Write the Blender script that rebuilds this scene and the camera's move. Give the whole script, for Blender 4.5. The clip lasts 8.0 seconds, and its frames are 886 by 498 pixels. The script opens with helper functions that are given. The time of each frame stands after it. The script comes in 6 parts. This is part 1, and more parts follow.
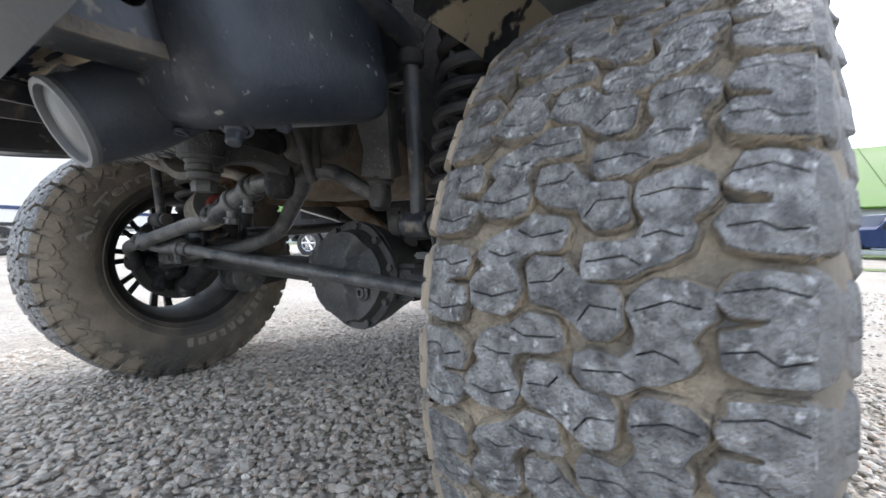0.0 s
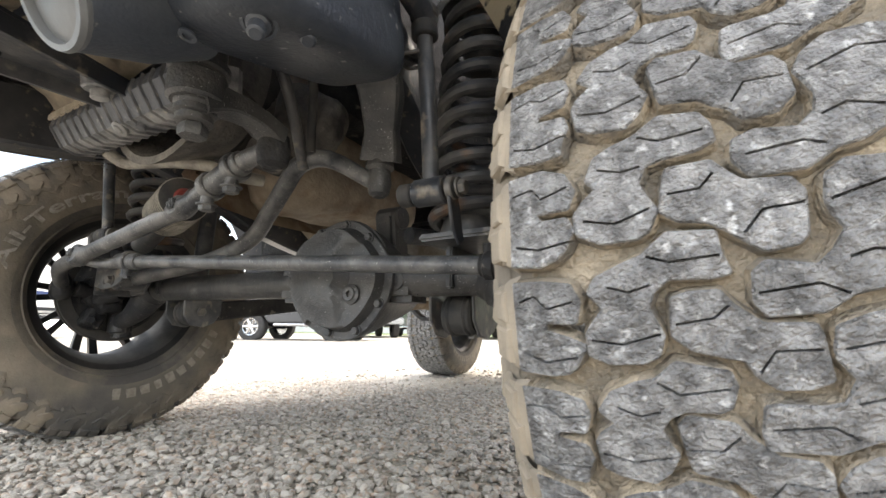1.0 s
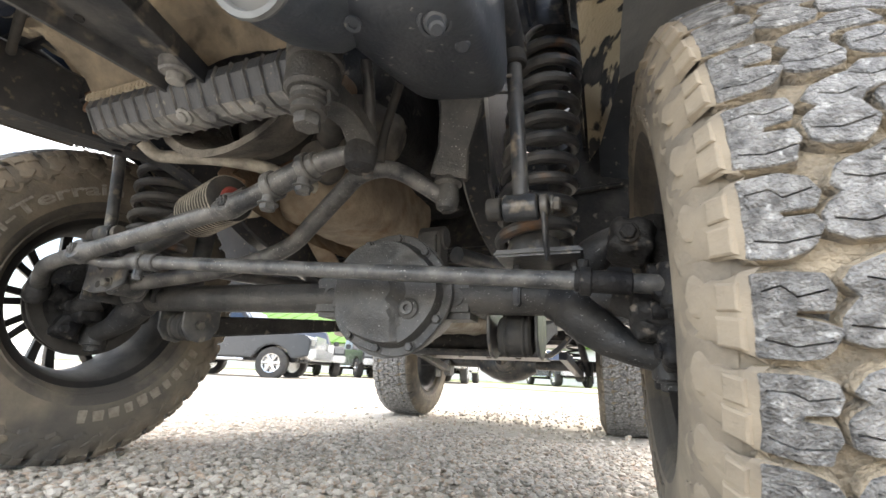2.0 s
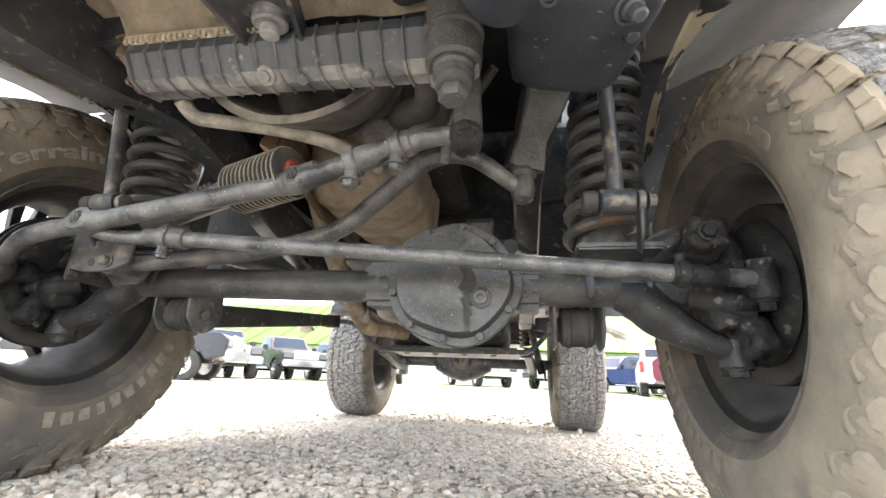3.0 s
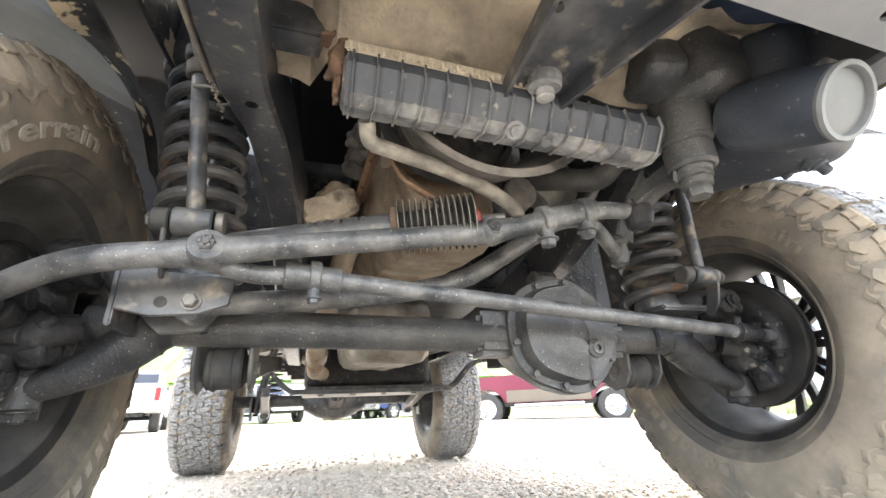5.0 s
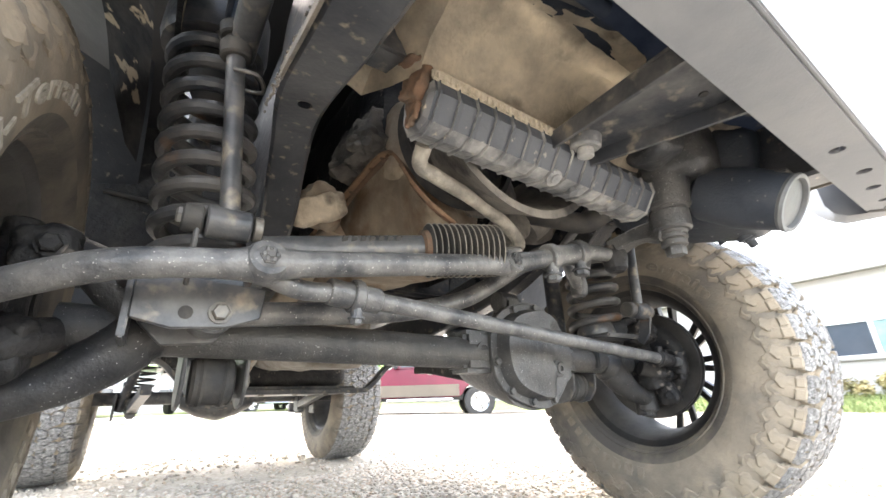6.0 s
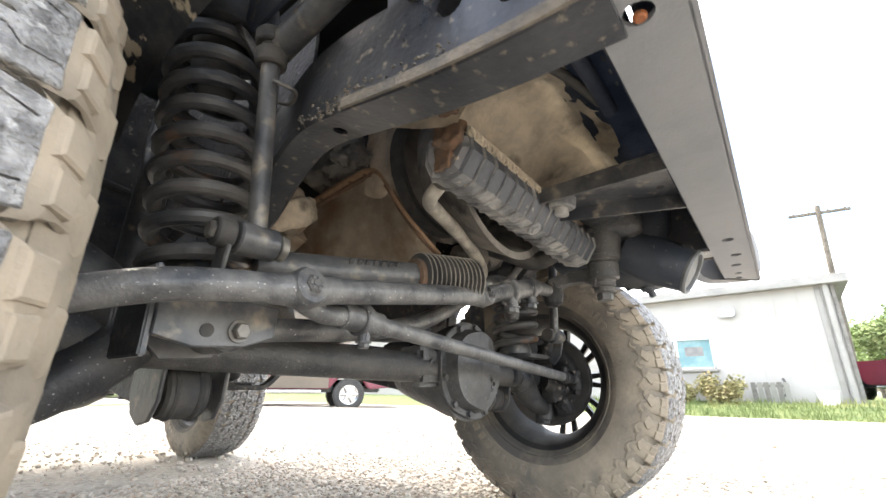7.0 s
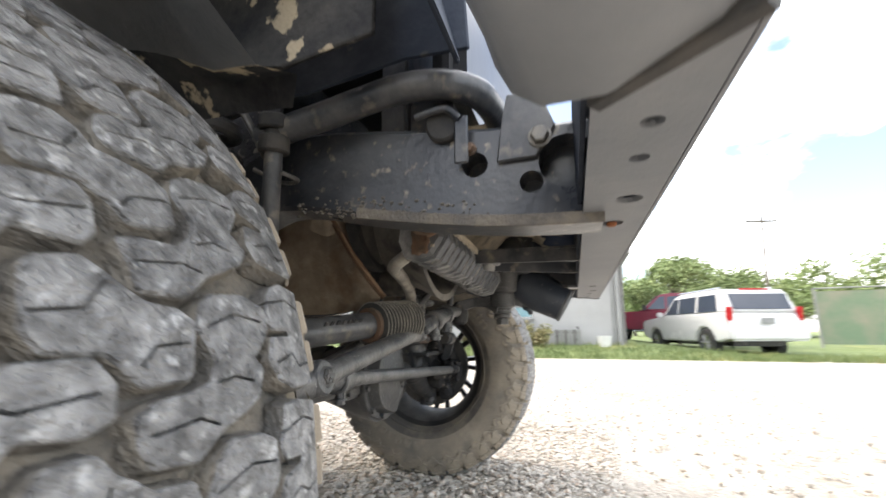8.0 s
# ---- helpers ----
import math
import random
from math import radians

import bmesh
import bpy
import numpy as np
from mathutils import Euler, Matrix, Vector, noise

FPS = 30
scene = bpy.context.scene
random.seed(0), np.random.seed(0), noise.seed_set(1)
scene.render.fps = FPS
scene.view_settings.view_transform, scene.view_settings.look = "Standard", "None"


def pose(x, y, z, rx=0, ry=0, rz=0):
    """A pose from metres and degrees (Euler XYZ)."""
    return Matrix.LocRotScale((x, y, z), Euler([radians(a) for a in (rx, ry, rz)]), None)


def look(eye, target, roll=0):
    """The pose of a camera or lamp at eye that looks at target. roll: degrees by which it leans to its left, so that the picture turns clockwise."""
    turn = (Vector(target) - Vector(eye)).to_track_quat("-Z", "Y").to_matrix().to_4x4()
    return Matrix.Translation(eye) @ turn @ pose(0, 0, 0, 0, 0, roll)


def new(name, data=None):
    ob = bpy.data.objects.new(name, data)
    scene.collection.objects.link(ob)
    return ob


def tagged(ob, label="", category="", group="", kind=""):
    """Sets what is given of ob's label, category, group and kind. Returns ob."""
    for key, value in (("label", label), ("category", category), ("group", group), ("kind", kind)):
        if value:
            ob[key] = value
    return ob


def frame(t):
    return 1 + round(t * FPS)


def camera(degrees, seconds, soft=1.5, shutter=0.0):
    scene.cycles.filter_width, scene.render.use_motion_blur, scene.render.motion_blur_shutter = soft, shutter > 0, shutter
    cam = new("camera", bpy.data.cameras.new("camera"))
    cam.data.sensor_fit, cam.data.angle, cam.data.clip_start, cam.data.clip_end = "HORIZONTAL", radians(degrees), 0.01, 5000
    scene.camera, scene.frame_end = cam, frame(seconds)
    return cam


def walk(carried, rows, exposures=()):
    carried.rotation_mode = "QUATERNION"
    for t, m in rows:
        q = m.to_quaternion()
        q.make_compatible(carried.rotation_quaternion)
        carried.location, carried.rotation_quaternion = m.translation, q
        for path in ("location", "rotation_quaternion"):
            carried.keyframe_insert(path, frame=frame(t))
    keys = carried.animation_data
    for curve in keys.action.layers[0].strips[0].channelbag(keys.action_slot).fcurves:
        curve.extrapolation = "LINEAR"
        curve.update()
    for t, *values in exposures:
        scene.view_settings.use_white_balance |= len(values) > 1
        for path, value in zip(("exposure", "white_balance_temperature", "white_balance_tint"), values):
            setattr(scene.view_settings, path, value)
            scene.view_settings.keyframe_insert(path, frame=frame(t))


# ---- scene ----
cam = camera(92.9, 8.0, shutter=0.25)
PATH = [
    (0, (0.909, -0.723, 0.482), (-0.263, 0.898, 0.443), 0.7),
    (0.5, (0.834, -0.696, 0.372), (-0.234, 0.982, 0.58), 0.8),
    (1, (0.787, -0.708, 0.308), (-0.171, 1.006, 0.688), 0.6),
    (1.5, (0.71, -0.76, 0.279), (-0.214, 0.939, 0.79), 0.9),
    (1.7, (0.662, -0.774, 0.274), (-0.174, 0.961, 0.817), 1.4),
    (2.8, (0.398, -0.833, 0.223), (-0.064, 1.011, 0.844), 3.5),
    (3, (0.333, -0.845, 0.23), (-0.031, 1.029, 0.826), 2.4),
    (3.5, (0.173, -0.858, 0.238), (-0.002, 1.038, 0.848), 1.1),
    (4, (0.005, -0.872, 0.248), (0.071, 1.02, 0.894), 0.8),
    (4.5, (-0.14, -0.868, 0.254), (0.172, 0.983, 0.945), 0.1),
    (4.7, (-0.203, -0.86, 0.259), (0.214, 0.964, 0.967), -0.9),
    (5.8, (-0.482, -0.788, 0.305), (0.521, 0.808, 0.974), -3.0),
    (6, (-0.521, -0.777, 0.316), (0.569, 0.761, 0.984), -1.8),
    (6.5, (-0.617, -0.743, 0.341), (0.701, 0.608, 1.003), -1.5),
    (7, (-0.707, -0.706, 0.359), (0.793, 0.456, 0.991), 0.3),
    (7.1, (-0.723, -0.698, 0.371), (0.786, 0.452, 1.003), 0.8),
    (7.5, (-0.824, -0.665, 0.424), (0.801, 0.344, 1.008), -1.4),
    (7.8, (-0.875, -0.651, 0.501), (0.903, 0.171, 0.902), -0.7),
    (8, (-0.936, -0.614, 0.535), (0.943, -0.041, 0.913), -0.2),
]
# ---- exposure ----
EXPOSURES = [(0.0, 1.08, 6050, 10), (0.5, 1.6, 6500, 10), (1.0, 1.88, 6950, 10), (1.5, 2.0, 6950, 10), (3.0, 2.64, 6950, 10), (4.0, 2.92, 6850, 10), (4.5, 3.0, 6800, 10),
             (6.0, 2.95, 6750, 10), (7.0, 2.44, 6850, 10), (7.6, 1.95, 6850, 10), (8.0, 1.7, 6800, 10)]
walk(cam, [(t, look(eye, target, roll)) for t, eye, target, roll in PATH], EXPOSURES)

# ---- world and sun ----
SUN_ELEVATION, SUN_AZIMUTH = 46.0, 12.0   # degrees; azimuth from +y towards +x
world = bpy.data.worlds.new("sky")
scene.world = world
world.use_nodes = True
wn = world.node_tree.nodes
wl = world.node_tree.links
sky = wn.new("ShaderNodeTexSky")
sky.sky_type = "NISHITA"
sky.sun_disc = False
sky.sun_elevation = radians(SUN_ELEVATION)
sky.sun_rotation = radians(SUN_AZIMUTH)
sky.dust_density = 3.0
cloud_co = wn.new("ShaderNodeTexCoord")
cloud_map = wn.new("ShaderNodeMapping")
cloud_map.inputs["Location"].default_value = (3.3, 0.4, 0.0)
cloud_map.inputs["Scale"].default_value = (1.0, 1.0, 1.8)
cloud = wn.new("ShaderNodeTexNoise")
cloud.inputs["Scale"].default_value = 2.2
cloud.inputs["Detail"].default_value = 7.0
cloud_ramp = wn.new("ShaderNodeValToRGB")
cloud_ramp.color_ramp.elements[0].position = 0.46
cloud_ramp.color_ramp.elements[1].position = 0.60
cloud_mix = wn.new("ShaderNodeMixRGB")
cloud_mix.inputs[2].default_value = (15.0, 15.2, 15.6, 1)
wl.new(cloud_co.outputs["Generated"], cloud_map.inputs["Vector"])
wl.new(cloud_map.outputs[0], cloud.inputs["Vector"])
wl.new(cloud.outputs["Fac"], cloud_ramp.inputs[0])
wl.new(cloud_ramp.outputs[0], cloud_mix.inputs[0])
wl.new(sky.outputs[0], cloud_mix.inputs[1])
background = wn["Background"]
wl.new(cloud_mix.outputs[0], background.inputs["Color"])
background.inputs["Strength"].default_value = 0.15

sun = new("sun", bpy.data.lights.new("sun", "SUN"))
sun.data.energy = 0.9
sun.data.angle = radians(12)
sun.data.color = (1.0, 0.96, 0.89)
sun_way = Vector((math.sin(radians(SUN_AZIMUTH)) * math.cos(radians(SUN_ELEVATION)),
                  math.cos(radians(SUN_AZIMUTH)) * math.cos(radians(SUN_ELEVATION)),
                  math.sin(radians(SUN_ELEVATION))))
sun.matrix_world = look(sun_way * 50, (0, 0, 0))


# ---- materials ----
def material(name, base, second=None, rough=0.7, metal=0.0, scale=6.0, fine=90.0, bump=0.2, low=0.4, high=0.65,
             third=None, third_scale=25.0, third_low=0.58, third_high=0.66, per_piece=0.0, bump_size=0.004, spec=0.5):
    """Noise-mixed surface: base and second at one scale, specks or stains of a third colour at another, fine relief."""
    m = bpy.data.materials.new(name)
    m.use_nodes = True
    n, l = m.node_tree.nodes, m.node_tree.links
    b = n["Principled BSDF"]
    co = n.new("ShaderNodeTexCoord")
    where = co.outputs["Object"]
    if per_piece:
        which = n.new("ShaderNodeObjectInfo")
        far = n.new("ShaderNodeVectorMath")
        far.operation = "MULTIPLY_ADD"
        far.inputs[1].default_value = (7.0, 11.0, 5.0)
        l.new(which.outputs["Random"], far.inputs[0])
        l.new(where, far.inputs[2])
        where = far.outputs[0]
    second = second or tuple(c * 0.7 for c in base)
    n1 = n.new("ShaderNodeTexNoise")
    n1.inputs["Scale"].default_value = scale
    n1.inputs["Detail"].default_value = 8
    n1.inputs["Roughness"].default_value = 0.62
    l.new(where, n1.inputs["Vector"])
    r1 = n.new("ShaderNodeValToRGB")
    r1.color_ramp.elements[0].position, r1.color_ramp.elements[1].position = low, high
    r1.color_ramp.elements[0].color, r1.color_ramp.elements[1].color = (*base, 1), (*second, 1)
    l.new(n1.outputs["Fac"], r1.inputs[0])
    colour = r1.outputs[0]
    if third:
        n2 = n.new("ShaderNodeTexNoise")
        n2.inputs["Scale"].default_value = third_scale
        n2.inputs["Detail"].default_value = 6
        l.new(where, n2.inputs["Vector"])
        r2 = n.new("ShaderNodeValToRGB")
        r2.color_ramp.elements[0].position, r2.color_ramp.elements[1].position = third_low, third_high
        l.new(n2.outputs["Fac"], r2.inputs[0])
        mx = n.new("ShaderNodeMixRGB")
        mx.inputs[2].default_value = (*third, 1)
        l.new(r2.outputs[0], mx.inputs[0])
        l.new(colour, mx.inputs[1])
        colour = mx.outputs[0]
    if per_piece:
        info = n.new("ShaderNodeObjectInfo")
        isl = n.new("ShaderNodeNewGeometry")
        add = n.new("ShaderNodeMath")
        l.new(info.outputs["Random"], add.inputs[0])
        l.new(isl.outputs["Random Per Island"], add.inputs[1])
        mr = n.new("ShaderNodeMapRange")
        mr.inputs["From Max"].default_value = 2.0
        mr.inputs["To Min"].default_value, mr.inputs["To Max"].default_value = 1 - per_piece, 1 + per_piece
        l.new(add.outputs[0], mr.inputs[0])
        hsv = n.new("ShaderNodeHueSaturation")
        l.new(mr.outputs[0], hsv.inputs["Value"])
        l.new(colour, hsv.inputs["Color"])
        colour = hsv.outputs[0]
    l.new(colour, b.inputs["Base Color"])
    n3 = n.new("ShaderNodeTexNoise")
    n3.inputs["Scale"].default_value = fine
    n3.inputs["Detail"].default_value = 4
    l.new(where, n3.inputs["Vector"])
    bp = n.new("ShaderNodeBump")
    bp.inputs["Strength"].default_value = bump
    bp.inputs["Distance"].default_value = bump_size
    n4 = n.new("ShaderNodeTexNoise")
    n4.inputs["Scale"].default_value = fine * 0.22
    n4.inputs["Detail"].default_value = 3
    l.new(where, n4.inputs["Vector"])
    hs = n.new("ShaderNodeMath")
    hs.operation = "MULTIPLY_ADD"
    hs.inputs[1].default_value = 1.6
    l.new(n4.outputs["Fac"], hs.inputs[0])
    l.new(n3.outputs["Fac"], hs.inputs[2])
    l.new(hs.outputs[0], bp.inputs["Height"])
    l.new(bp.outputs[0], b.inputs["Normal"])
    rr = n.new("ShaderNodeMapRange")
    rr.inputs["To Min"].default_value, rr.inputs["To Max"].default_value = max(0.02, rough - 0.12), min(1, rough + 0.12)
    l.new(n1.outputs["Fac"], rr.inputs[0])
    l.new(rr.outputs[0], b.inputs["Roughness"])
    b.inputs["Metallic"].default_value = metal
    b.inputs["Specular IOR Level"].default_value = spec
    return m


CHASSIS = material("dusty_black_chassis_paint", (0.032, 0.035, 0.041), (0.155, 0.149, 0.141), 0.36, 0.0, 11, 110, 0.22, 0.40, 0.74,
                   third=(0.24, 0.205, 0.16), third_scale=34, third_low=0.58, third_high=0.74)
STEEL = material("dusty_grey_steel_rod", (0.038, 0.040, 0.044), (0.190, 0.184, 0.175), 0.36, 0.1, 20, 300, 0.24, 0.36, 0.68,
                 third=(0.50, 0.48, 0.45), third_scale=300, third_low=0.665, third_high=0.70)
RAILPAINT = material("black_frame_paint_with_dried_dirt", (0.022, 0.025, 0.032), (0.088, 0.089, 0.091), 0.30, 0.0, 7, 110, 0.18, 0.38, 0.76,
                     third=(0.26, 0.22, 0.165), third_scale=62, third_low=0.60, third_high=0.74)
NAVY = material("unlit_blue_black_plastic", (0.022, 0.029, 0.044), (0.060, 0.068, 0.086), 0.7, 0.0, 7, 150, 0.2, spec=0.2,
                third=(0.16, 0.14, 0.11), third_scale=18, third_low=0.62, third_high=0.75)
FLAKED = material("black_paint_flaking_to_tan_dirt", (0.045, 0.046, 0.050), (0.10, 0.097, 0.092), 0.9, 0.0, 14, 160, 0.5, spec=0.08,
                  third=(0.52, 0.44, 0.32), third_scale=17, third_low=0.575, third_high=0.60)
PEELED = material("tan_dirt_showing_through_peeled_paint", (0.045, 0.046, 0.050), (0.10, 0.097, 0.092), 0.9, 0.0, 14, 160, 0.5, spec=0.08,
                  third=(0.50, 0.43, 0.31), third_scale=17, third_low=0.46, third_high=0.50)
EDGE = material("dirty_brown_flange_edge", (0.17, 0.148, 0.118), (0.085, 0.08, 0.074), 0.75, 0.0, 22, 220, 0.5)
CANISTER = material("dusty_grey_black_plastic", (0.025, 0.030, 0.041), (0.068, 0.075, 0.085), 0.38, 0.0, 9, 200, 0.2, 0.35, 0.7,
                    third=(0.30, 0.29, 0.27), third_scale=70, third_low=0.66, third_high=0.71)
CAST = material("rough_cast_iron", (0.040, 0.041, 0.043), (0.112, 0.107, 0.100), 0.42, 0.05, 14, 300, 0.34, 0.36, 0.74,
                third=(0.42, 0.42, 0.41), third_scale=330, third_low=0.675, third_high=0.70)
GREASEFILL = material("greasy_black_iron", (0.013, 0.013, 0.015), (0.048, 0.046, 0.044), 0.55, 0.0, 14, 120, 0.7, 0.38, 0.7, spec=0.25,
                  third=(0.16, 0.14, 0.12), third_scale=40, third_low=0.63, third_high=0.7)
PLASTIC = material("weathered_black_plastic", (0.029, 0.036, 0.049), (0.074, 0.082, 0.094), 0.45, 0.0, 6, 220, 0.2, 0.35, 0.7,
                   third=(0.24, 0.23, 0.21), third_scale=60, third_low=0.66, third_high=0.72)
GREYPLASTIC = material("faded_grey_bumper_paint", (0.165, 0.172, 0.186), (0.225, 0.228, 0.234), 0.55, 0.0, 5, 260, 0.12)
BODYBLACK = material("black_body_paint", (0.02, 0.021, 0.024), (0.04, 0.04, 0.042), 0.35, 0.0, 3, 60, 0.05)
LINER = material("dull_dark_grey_liner", (0.15, 0.153, 0.158), (0.215, 0.214, 0.21), 0.6, 0.0, 7, 200, 0.2)
DIRT = material("dried_tan_mud", (0.70, 0.60, 0.455), (0.40, 0.342, 0.265), 0.9, 0.0, 16, 160, 0.6, 0.38, 0.66,
                third=(0.12, 0.10, 0.08), third_scale=9, third_low=0.58, third_high=0.68)
PAN = material("oily_brown_engine_dirt", (0.29, 0.235, 0.175), (0.47, 0.385, 0.285), 0.75, 0.0, 16, 130, 0.6, 0.38, 0.66,
               third=(0.20, 0.115, 0.062), third_scale=13, third_low=0.50, third_high=0.74)
TANK = material("dusty_black_radiator_plastic", (0.125, 0.127, 0.131), (0.43, 0.42, 0.395), 0.40, 0.0, 16, 200, 0.25,
                third=(0.42, 0.36, 0.27), third_scale=70, third_low=0.66, third_high=0.74)
PALEMUD = material("pale_dried_mud", (0.56, 0.49, 0.38), (0.42, 0.36, 0.27), 0.9, 0.0, 40, 300, 0.6)
CRUST = material("dust_crusted_engine_casting", (0.092, 0.085, 0.076), (0.217, 0.196, 0.168), 0.65, 0.0, 14, 130, 0.6, 0.38, 0.68,
                 third=(0.035, 0.033, 0.032), third_scale=18, third_low=0.56, third_high=0.70)
PALELINE = material("tan_dusted_pipe", (0.206, 0.190, 0.163), (0.450, 0.413, 0.344), 0.6, 0.0, 22, 200, 0.4)
ALUMINIUM = material("dirty_aluminium", (0.45, 0.42, 0.37), (0.24, 0.2, 0.15), 0.5, 0.6, 12, 150, 0.3)
RUST = material("brown_rust", (0.17, 0.098, 0.06), (0.10, 0.076, 0.056), 0.85, 0.1, 30, 150, 0.5)
RUSTDUST = material("dusty_orange_rust", (0.30, 0.18, 0.105), (0.19, 0.125, 0.080), 0.9, 0.0, 24, 150, 0.6)
RED = material("faded_red_rubber", (0.26, 0.04, 0.03), (0.13, 0.04, 0.035), 0.5, 0.0, 30)
RUBBER = material("black_rubber", (0.028, 0.028, 0.028), (0.07, 0.063, 0.055), 0.75, 0.0, 20, 200, 0.2)
TREAD = material("worn_grey_tread_rubber", (0.40, 0.397, 0.392), (0.130, 0.129, 0.128), 0.40, 0.0, 75, 420, 1.0, 0.36, 0.62,
                 third=(0.62, 0.62, 0.615), third_scale=110, third_low=0.60, third_high=0.70, per_piece=0.25, bump_size=0.009)
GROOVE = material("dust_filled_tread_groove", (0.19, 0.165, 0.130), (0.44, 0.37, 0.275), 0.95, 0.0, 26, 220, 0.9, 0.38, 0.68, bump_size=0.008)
SIDEWALL = material("dusty_tyre_sidewall", (0.195, 0.170, 0.137), (0.315, 0.268, 0.206), 0.88, 0.0, 7, 200, 0.3,
                    third=(0.10, 0.096, 0.092), third_scale=5, third_low=0.52, third_high=0.72)
SIDEDARK = material("bare_dark_tyre_bead", (0.085, 0.078, 0.070), (0.19, 0.163, 0.128), 0.8, 0.0, 9, 200, 0.3)
FLANK = material("dusty_brown_block_flank", (0.16, 0.146, 0.126), (0.43, 0.36, 0.265), 0.9, 0.0, 38, 300, 0.8, 0.36, 0.66, bump_size=0.006)
GROOVEGREY = material("grey_dust_in_tread_groove", (0.095, 0.088, 0.078), (0.27, 0.235, 0.185), 0.95, 0.0, 26, 220, 0.9, 0.40, 0.72, bump_size=0.008)
FLANKGREY = material("grey_block_flank", (0.115, 0.108, 0.098), (0.25, 0.220, 0.175), 0.85, 0.0, 38, 300, 0.8, 0.42, 0.74, bump_size=0.006)
OUTERLUG = material("grey_outer_shoulder_rubber", (0.175, 0.172, 0.166), (0.085, 0.084, 0.084), 0.65, 0.0, 28, 300, 0.7)
YOKE = material("dark_cast_iron", (0.020, 0.021, 0.024), (0.070, 0.067, 0.063), 0.5, 0.0, 12, 200, 0.3, 0.38, 0.72,
                third=(0.42, 0.42, 0.41), third_scale=260, third_low=0.675, third_high=0.70)
DISC = material("dull_worn_disc_iron", (0.040, 0.038, 0.037), (0.085, 0.080, 0.075), 0.5, 0.2, 10, 220, 0.2)
SPRING = material("black_spring_paint_with_rust_stains", (0.028, 0.031, 0.037), (0.118, 0.112, 0.104), 0.42, 0.0, 11, 110, 0.22, 0.38, 0.70,
                  third=(0.20, 0.105, 0.050), third_scale=13, third_low=0.60, third_high=0.72)
DIM = material("worn_dim_rubber_mark", (0.235, 0.206, 0.166), (0.185, 0.160, 0.128), 0.88, 0.0, 60, 200, 0.3)
BROWNWALL = material("brown_muddy_sidewall", (0.150, 0.130, 0.104), (0.265, 0.222, 0.168), 0.88, 0.0, 7, 200, 0.3,
                     third=(0.080, 0.076, 0.072), third_scale=5, third_low=0.50, third_high=0.72)
LETTER = material("scuffed_white_rubber", (0.36, 0.335, 0.295), (0.20, 0.178, 0.145), 0.85, 0.0, 40, 200, 0.3)
RIM = material("satin_black_wheel", (0.025, 0.025, 0.027), (0.055, 0.05, 0.046), 0.4, 0.2, 8, 150, 0.1)
GALV = material("scratched_grey_rim_barrel", (0.050, 0.049, 0.048), (0.115, 0.110, 0.104), 0.62, 0.0, 8, 150, 0.15, spec=0.35)
LENS = material("frosted_lamp_glass", (0.105, 0.11, 0.112), (0.14, 0.142, 0.14), 0.4, 0.0, 14, 90, 0.15)
LAMPRING = material("light_grey_lamp_ring", (0.17, 0.176, 0.178), (0.13, 0.132, 0.132), 0.5, 0.2, 20)
BOLT = material("dull_bolt_steel", (0.13, 0.125, 0.118), (0.22, 0.2, 0.17), 0.45, 0.5, 40)
ORANGE = material("orange_rusty_bolt", (0.34, 0.11, 0.035), (0.2, 0.085, 0.04), 0.7, 0.2, 60)
FADED = material("faded_pale_rubber_mark", (0.30, 0.268, 0.222), (0.215, 0.186, 0.15), 0.85, 0.0, 60, 200, 0.3)
YELLOW = material("yellow_paint_mark", (0.65, 0.6, 0.03), (0.55, 0.5, 0.05), 0.6)


# ---- mesh helpers ----
def link_mesh(name, bm, mat, parent=None, smooth=True, angle=35.0):
    bmesh.ops.recalc_face_normals(bm, faces=bm.faces)
    me = bpy.data.meshes.new(name)
    if smooth:
        for f in bm.faces:
            f.smooth = True
        for e in bm.edges:
            if len(e.link_faces) == 2 and e.calc_face_angle(0) > radians(angle):
                e.smooth = False
    bm.to_mesh(me)
    bm.free()
    me.materials.append(mat)
    ob = new(name, me)
    if parent:
        ob.parent = parent
    return ob


def part(name, bm, mat, parent, label="", smooth=True):
    ob = link_mesh(name, bm, mat, parent, smooth)
    if label:
        ob["label"] = label
    return ob


def box(size, at=(0, 0, 0), rot=(0, 0, 0), bevel=0.004, bm=None, seg=2):
    bm2 = bmesh.new()
    bmesh.ops.create_cube(bm2, size=1)
    bmesh.ops.scale(bm2, vec=size, verts=bm2.verts)
    if bevel:
        bmesh.ops.bevel(bm2, geom=bm2.edges[:], offset=min(bevel, min(size) * 0.45), segments=seg, affect="EDGES")
    bmesh.ops.transform(bm2, matrix=pose(*at, *rot), verts=bm2.verts)
    return joined(bm, bm2)


def joined(bm, bm2):
    if bm is None:
        return bm2
    me = bpy.data.meshes.new("tmp")
    bm2.to_mesh(me)
    bm2.free()
    bm.from_mesh(me)
    bpy.data.meshes.remove(me)
    return bm


